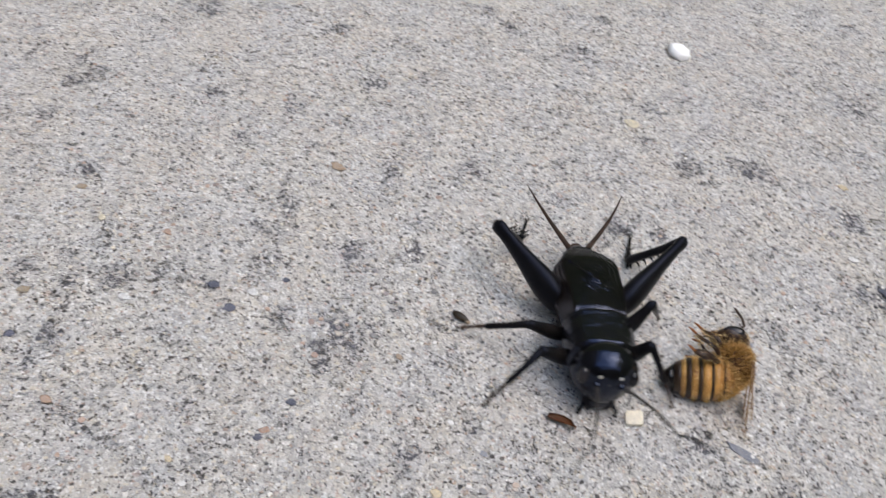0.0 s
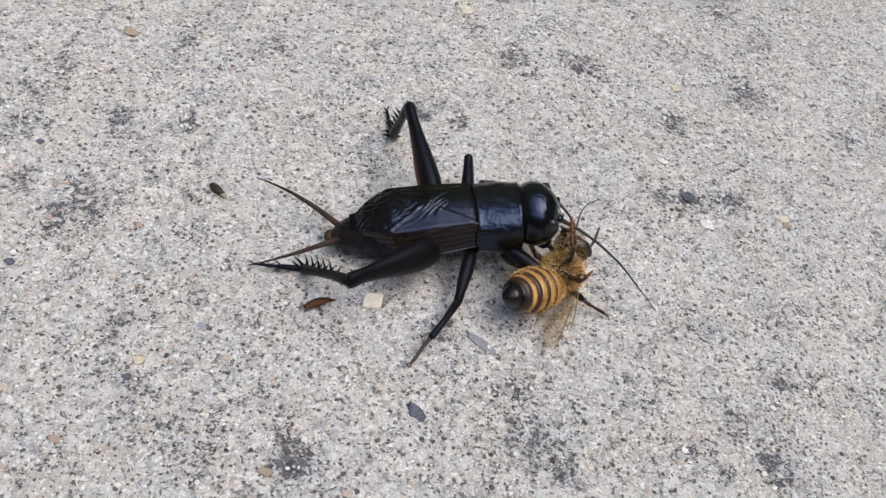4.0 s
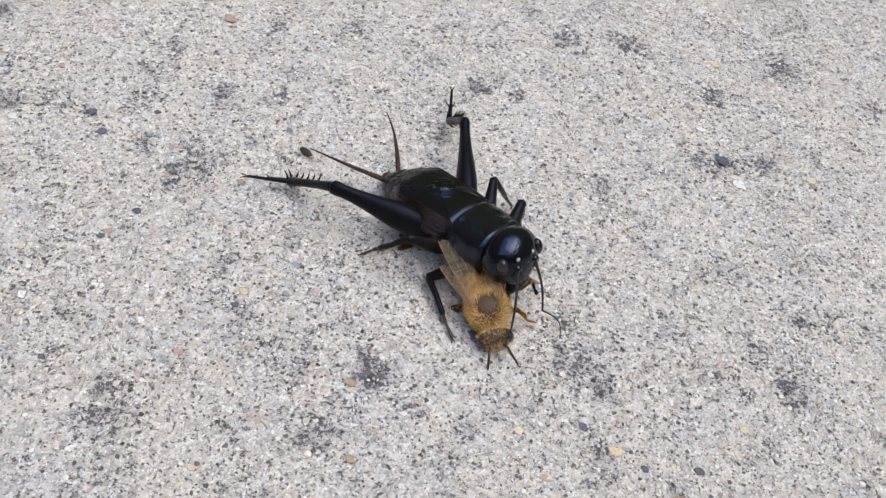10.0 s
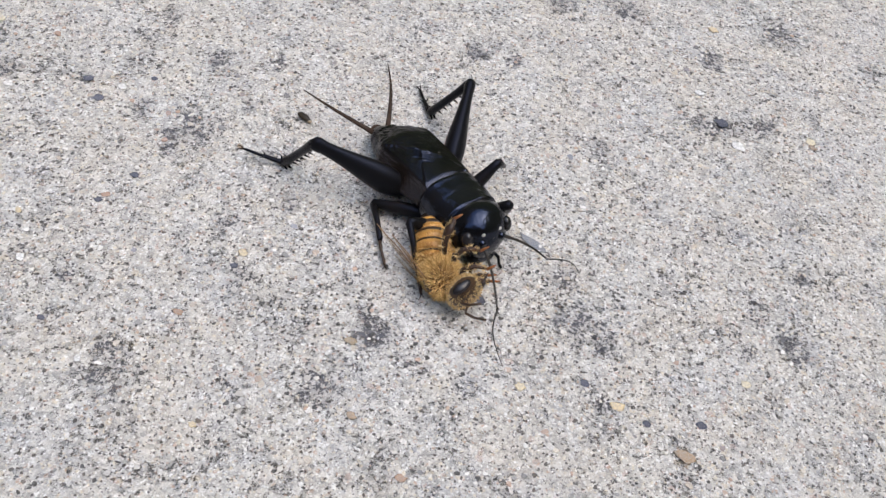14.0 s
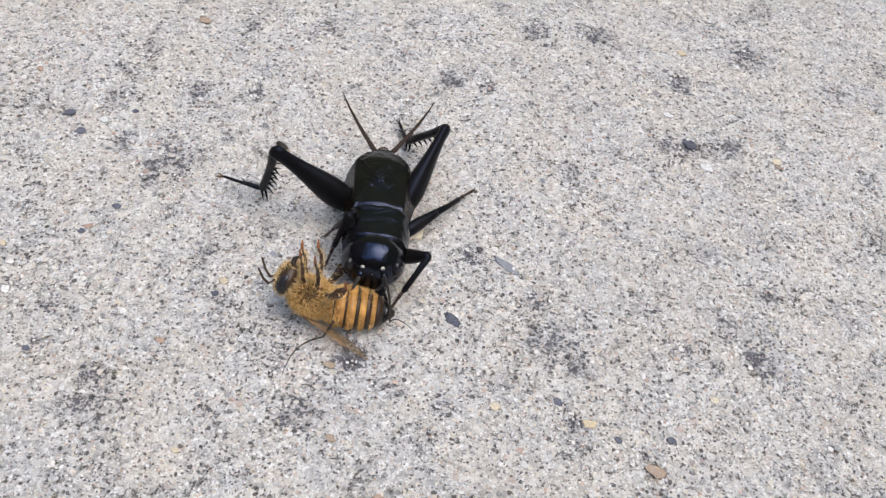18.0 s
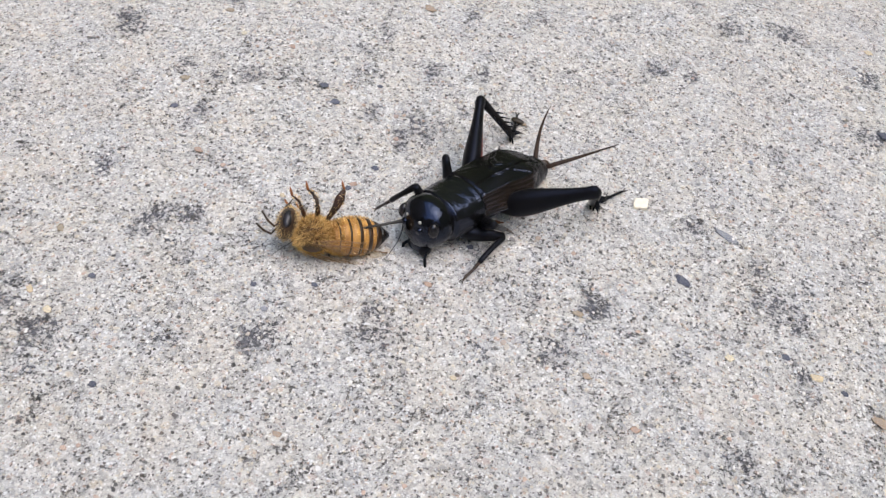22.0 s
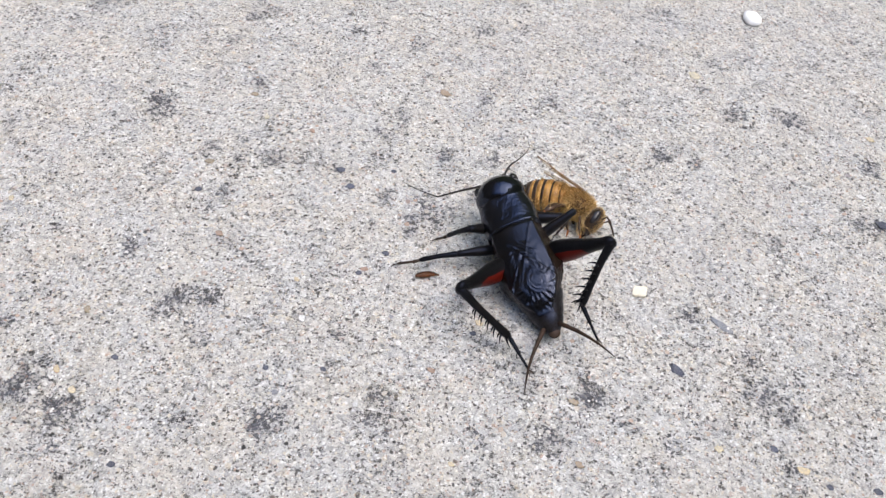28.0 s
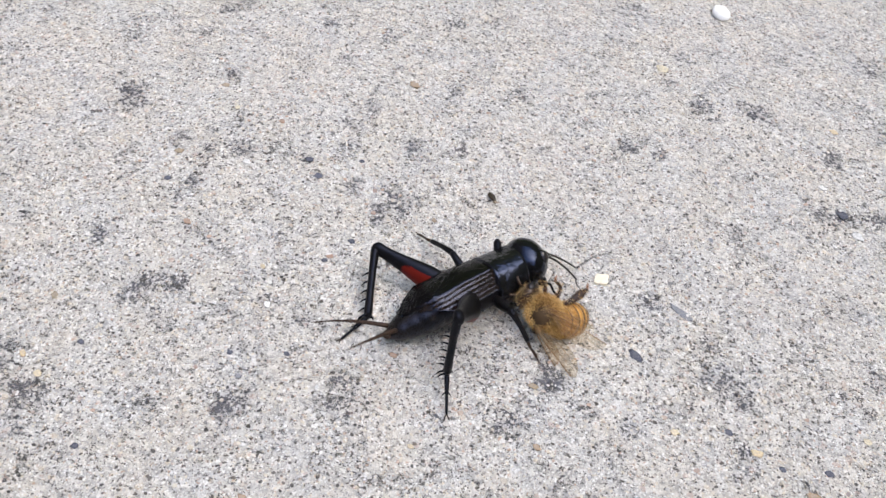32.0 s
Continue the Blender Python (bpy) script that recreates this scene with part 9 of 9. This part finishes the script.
    walk(moving["honeybee"], [
        (0, mm(9.14, 11.52, 2.78, 77.7, -9.9, 80.8)), (0.333, mm(10.68, 15.23, 3.13, 86.6, 2.6, 89.4)), (0.7, mm(9.92, 13.07, 3.52, 91.4, 18.7, 80.7)),
        (1, mm(12.84, 8.77, 2.87, 83.1, -7.3, 82.9)), (1.5, mm(11.56, 10.24, 2.31, 99.7, -24.3, 94.7)), (2, mm(15.66, 10.28, 1.75, 117.7, -42.2, 107.1)),
        (2.5, mm(16.85, 8.98, 1.89, 110.8, -37.9, 123.5)), (3, mm(21.14, 14.95, 2.03, 106.9, -31.8, 161.4)), (3.5, mm(19.8, 14.77, 2.08, 106.7, -29.7, 167.5)),
        (3.633, mm(17.22, 15.89, 2.5, 114.8, -34.2, 152.7)), (3.733, mm(15.66, 13.8, 2.94, 130.3, -33.7, 118.2)), (3.867, mm(15.62, 10.68, 2.88, 142.6, -20.4, 76.8)),
        (4, mm(16.65, 11.47, 2.67, 142.9, -12.2, 66.3)), (4.133, mm(17.39, 10.28, 3.17, 165.8, -23.3, 43.4)), (4.267, mm(17.6, 9.2, 3.85, -137.7, -21.8, -5.7)),
        (4.367, mm(17.63, 8.57, 3.87, -104.8, -1.2, -31.1)), (4.5, mm(17.83, 8, 3.74, -87.3, 16, -44.6)), (5, mm(13.83, 7.15, 3.92, -75.1, 18, -55.6)),
        (5.5, mm(12.2, 7.95, 4, -47.5, 19.5, -60.9)), (6, mm(11.72, 7.44, 3.45, -20.2, 16.7, -66.6)), (6.5, mm(9.33, 4.7, 3.06, -8.2, 14.2, -77.9)),
        (7, mm(8.89, 5.36, 3.18, -3.8, 15.8, -85.5)), (7.267, mm(9.51, 3.44, 3.5, 15.6, 13, -80.1)), (7.5, mm(8.51, 0.77, 3.8, 51.1, 9.1, -78.1)),
        (7.733, mm(4.08, 0.03, 3.52, 86.6, 7.8, -82.9)), (8, mm(0.83, 0.04, 3.21, 105.8, 8.4, -85.3)), (8.5, mm(1.85, -0.87, 3.36, 111.2, 12.7, -78.5)),
        (9, mm(-0.86, -0.4, 3.51, 117.1, 16.4, -76)), (9.5, mm(-0.77, -2.58, 3.44, 67.7, 21.4, -74.2)), (10, mm(4.49, -1.81, 3.37, 17.6, 19.4, -63.2)),
        (10.5, mm(1.92, -4.44, 3.19, 39.1, 20.5, -49)), (11, mm(1.24, -5.37, 3.02, 58.5, 12.4, -22.8)), (11.5, mm(0.89, -4, 3.09, 56.3, 11.4, -28.4)),
        (12, mm(1.38, -4.05, 3.17, 54.2, 10.2, -22.6)), (12.5, mm(-0.15, -4.27, 2.9, 62.1, 6.8, -43.6)), (13, mm(1.52, -4.24, 2.63, 70.6, 5.4, -37.2)),
        (13.5, mm(-3.5, -6.14, 2.69, 89.8, 0.3, -54.5)), (14, mm(-0.67, -4.71, 2.75, 108.4, -6.6, -44.8)), (14.267, mm(-3.01, -2.56, 3.18, 125.8, -15.8, -70)),
        (14.5, mm(-3.29, -1.9, 3.68, 163.1, -18.9, -112)), (14.733, mm(-2.7, -3.75, 3.61, -164.1, -3.1, -145.5)), (15, mm(-4.63, -5.06, 3.41, -150.3, 10.5, -162.5)),
        (15.5, mm(-2.74, -5.7, 2.81, -129.1, -8.1, -148.7)), (16, mm(-3.38, -6.76, 3.13, -133, -5.6, -156.3)), (16.5, mm(-5.02, -8.17, 3.54, -142.2, -1.5, -170.9)),
        (17, mm(-6.71, -9.43, 3.3, -152, 0.5, 174.1)), (17.5, mm(-7.46, -10.19, 3.06, -156.6, 0.7, 166)), (18, mm(-9.22, -8.44, 2.41, -147.8, -23, 173.2)),
        (18.5, mm(-16.25, -7.84, 2.6, -147.3, -30.7, 172.3)), (19, mm(-23.36, -10.51, 2.79, -148.8, -38.4, 178)), (19.5, mm(-24.38, -14.62, 4.32, -57.6, -35.1, 139.5)),
        (20, mm(-27.74, -15.18, 3.28, -66.7, -20.8, 140.2)), (20.5, mm(-30.01, -10.4, 3.01, -93.7, -28.7, 143)), (21, mm(-25.79, -11.79, 2.75, -123.2, -33.6, 168)),
        (21.5, mm(-29.62, -15.27, 2.71, -115.5, -22.5, -175.3)), (22, mm(-38.48, -14.05, 2.68, -104.6, -14.5, -168.5)), (22.5, mm(-41.12, -18.35, 2.46, -131.3, -17.2, 175)),
        (23, mm(-40.2, -16.05, 2.24, -157.6, -25.8, 154.3)), (23.5, mm(-38.5, -11.41, 2.86, -141.9, -10.1, 173.9)), (23.633, mm(-39.38, -8.26, 3.29, -135, -26.4, 147.1)),
        (23.733, mm(-40.08, -5.18, 3.73, -106.9, -40.7, 94.8)), (23.867, mm(-40.84, -1.02, 3.69, -68.9, -22.6, 23.8)), (24, mm(-41.3, 2.16, 3.48, -63.8, -5.7, -2)),
        (24.5, mm(-41.45, 2.05, 3.25, -68.2, -8.6, -1.7)), (25, mm(-35.84, 9.08, 3.53, -73.1, -9.7, -10)), (25.5, mm(-33.75, 13.18, 3.85, -83.7, -6.8, 3)),
        (26, mm(-33.13, 19.13, 3.53, -90.1, 2, 14.5)), (26.5, mm(-29.16, 25.96, 3.25, -90.8, 7, 5.2)), (27, mm(-22.61, 26.93, 3.07, -77.8, 4.3, -5.4)),
        (27.5, mm(-17.32, 22.04, 3.05, -67.5, 2, -13.6)), (28, mm(-13.93, 18.69, 3.04, -56.9, 3, -27.7)), (28.5, mm(-8.81, 18.28, 3.29, -43.6, -1.9, -47.7)),
        (29, mm(-4.76, 18.68, 3.54, -12.8, -6.7, -85.7)), (29.5, mm(-9.2, 16.32, 3.16, 18, -2.3, -100.7)), (30, mm(-10.21, 15.81, 2.85, 31.4, 2.5, -111.7)),
        (30.5, mm(-8.38, 6.38, 3.19, 14.9, 10.5, -139.5)), (31, mm(-8.62, 5.34, 3.53, -2.4, 17.7, -147.6)), (31.5, mm(-14.52, 5.01, 3.57, -37.2, 7.5, -149.4)),
        (32, mm(-6.53, -6.42, 3.61, -64.1, -15.8, 155.9)),
    ])
    walk(moving["abdomen"], [
        (0, mm(0, 0, 0, 0, -83.6, 0)), (0.333, mm(0, 0, 0, 0, -60.1, 0)), (0.7, mm(0, 0, 0, 0, -34.3, 0)), (1, mm(0, 0, 0, 0, -78.1, 0)), (1.5, mm(0, 0, 0, 0, -79, 0)),
        (2, mm(0, 0, 0, 0, -80, 0)), (2.5, mm(0, 0, 0, 0, -80.1, 0)), (3, mm(0, 0, 0, 0, -80.2, 0)), (3.5, mm(0, 0, 0, 0, -79.8, 0)), (3.633, mm(0, 0, 0, 0, -72.3, 0)),
        (3.733, mm(0, 0, 0, 0, -60.5, 0)), (3.867, mm(0, 0, 0, 0, -44.4, 0)), (4, mm(0, 0, 0, 0, -36.9, 0)), (4.133, mm(0, 0, 0, 0, -40.1, 0)), (4.267, mm(0, 0, 0, 0, -46.9, 0)),
        (4.367, mm(0, 0, 0, 0, -51.8, 0)), (4.5, mm(0, 0, 0, 0, -55, 0)), (5, mm(0, 0, 0, 0, -51.1, 0)), (5.5, mm(0, 0, 0, 0, -42.6, 0)), (6, mm(0, 0, 0, 0, -34, 0)),
        (6.5, mm(0, 0, 0, 0, -30.1, 0)), (7, mm(0, 0, 0, 0, -35.3, 0)), (7.267, mm(0, 0, 0, 0, -33.5, 0)), (7.5, mm(0, 0, 0, 0, -30.2, 0)), (7.733, mm(0, 0, 0, 0, -26.8, 0)),
        (8, mm(0, 0, 0, 0, -25, 0)), (8.5, mm(0, 0, 0, 0, -14, 0)), (9, mm(0, 0, 0, 0, -3, 0)), (9.5, mm(0, 0, 0, 0, -24.3, 0)), (10, mm(0, 0, 0, 0, -45.6, 0)),
        (10.5, mm(0, 0, 0, 0, -53.6, 0)), (11, mm(0, 0, 0, 0, -61.7, 0)), (11.5, mm(0, 0, 0, 0, -59.8, 0)), (12, mm(0, 0, 0, 0, -57.9, 0)), (12.5, mm(0, 0, 0, 0, -50, 0)),
        (13, mm(0, 0, 0, 0, -42, 0)), (13.5, mm(0, 0, 0, 0, -40, 0)), (14, mm(0, 0, 0, 0, -38, 0)), (14.267, mm(0, 0, 0, 0, -42.2, 0)), (14.5, mm(0, 0, 0, 0, -50, 0)),
        (14.733, mm(0, 0, 0, 0, -57.7, 0)), (15, mm(0, 0, 0, 0, -61.9, 0)), (15.5, mm(0, 0, 0, 0, -39, 0)), (16, mm(0, 0, 0, 0, -38.8, 0)), (16.5, mm(0, 0, 0, 0, -38.2, 0)),
        (17, mm(0, 0, 0, 0, -37.7, 0)), (17.5, mm(0, 0, 0, 0, -37.5, 0)), (18, mm(0, 0, 0, 0, -23.1, 0)), (18.5, mm(0, 0, 0, 0, -23.2, 0)), (19, mm(0, 0, 0, 0, -23.3, 0)),
        (19.5, mm(0, 0, 0, -42.6, 5.0, 64.4)), (20, mm(0, 0, 0, -60.2, 6.8, 68.4)), (20.5, mm(0, 0, 0, 0, -55.1, 0)), (21, mm(0, 0, 0, 0, -28.3, 0)), (21.5, mm(0, 0, 0, 0, -23.5, 0)),
        (22, mm(0, 0, 0, 0, -18.6, 0)), (22.5, mm(0, 0, 0, 0, -34, 0)), (23, mm(0, 0, 0, 0, -49.3, 0)), (23.5, mm(0, 0, 0, 0, -50, 0)), (23.633, mm(0, 0, 0, 0, -53.2, 0)),
        (23.733, mm(0, 0, 0, 0, -58.2, 0)), (23.867, mm(0, 0, 0, 0, -65, 0)), (24, mm(0, 0, 0, 0, -68.2, 0)), (24.5, mm(0, 0, 0, 0, -67.1, 0)), (25, mm(0, 0, 0, 0, -63.5, 0)),
        (25.5, mm(0, 0, 0, 0, -55.5, 0)), (26, mm(0, 0, 0, 0, -47.6, 0)), (26.5, mm(0, 0, 0, 0, -44, 0)), (27, mm(0, 0, 0, 0, -57.6, 0)), (27.5, mm(0, 0, 0, 0, -41.8, 0)),
        (28, mm(0, 0, 0, 0, -26, 0)), (28.5, mm(0, 0, 0, 0, -24.7, 0)), (29, mm(0, 0, 0, 0, -21.8, 0)), (29.5, mm(0, 0, 0, 0, -19, 0)), (30, mm(0, 0, 0, 0, -17.7, 0)),
        (30.5, mm(0, 0, 0, 0, -30.6, 0)), (31, mm(0, 0, 0, 0, -43.6, 0)), (31.5, mm(0, 0, 0, 0, -58.7, 0)), (32, mm(0, 0, 0, 0, -73.7, 0)),
    ])
    for name, y, x, z, rows in (
            ("bee_left_hind_leg", 1.1, 0.8, -1.4, [(0, 0), (3.5, 0), (4, 30), (4.5, 0), (6.5, 62), (7, 62), (8, 20), (9, 30), (10, 55), (11, 45), (12, 30), (13, 0), (32, 0)]),
            ("bee_left_mid_leg", 1.0, 2.0, -1.5, [(0, 0), (4.5, 0), (6.5, 30), (7, 30), (8, 10), (9, 20), (10, 55), (11, 30), (12, 20), (13, 0), (32, 0)])):
        walk(moving[name], [(t, mm(x, y, z, a, 0, 0)) for t, a in rows])
    walk(moving["husk_flake"], [
        (0, mm(-9.3, 4.3, 0.15, 0, 0, -30)), (1, mm(-8.9, 4.7, 0.15, 0, 0, -25)), (2, mm(-8.4, 4.4, 0.15, 0, 0, 20)), (3, mm(-6.4, 4.3, 0.15, 0, 0, 22)), (7.5, mm(-6.8, 4.4, 0.15, 0, 0, 20)), (9, mm(-6.8, 4.4, 0.15, 0, 0, 20)), (11, mm(-2, 6, 0.15, 0, 0, 30)), (14, mm(-1, 5, 0.15, 0, 0, 30)), (18, mm(-5, 6, 0.15, 0, 0, 50)), (20, mm(-14, 4, 0.15, 0, 0, 40)), (22, mm(-20, -4, 0.15, 0, 0, 20)), (24, mm(-27, -6, 0.15, 0, 0, 0)), (26.5, mm(-20.2, -2.1, 0.15, 0, 0, -65)), (27, mm(-20.6, -0.6, 0.15, 0, 0, -60)), (27.6, mm(-30.3, -0.6, 0.15, 0, 0, 12)), (29, mm(-29.2, -0.6, 0.15, 0, 0, 0)), (32, mm(-29.4, -0.2, 0.15, 0, 0, 0))
    ])
    walk(moving["seed_case"], [
        (0, mm(-20.4, 17.2, 0.3, 0, 0, -32)), (21, mm(-20.4, 17.2, 0.3, 0, 0, -32)), (22.5, mm(-19.6, 17.8, 0.3, 0, 0, -10)), (32, mm(-19.5, 17.7, 0.3, 0, 0, -50))
    ])


motions()
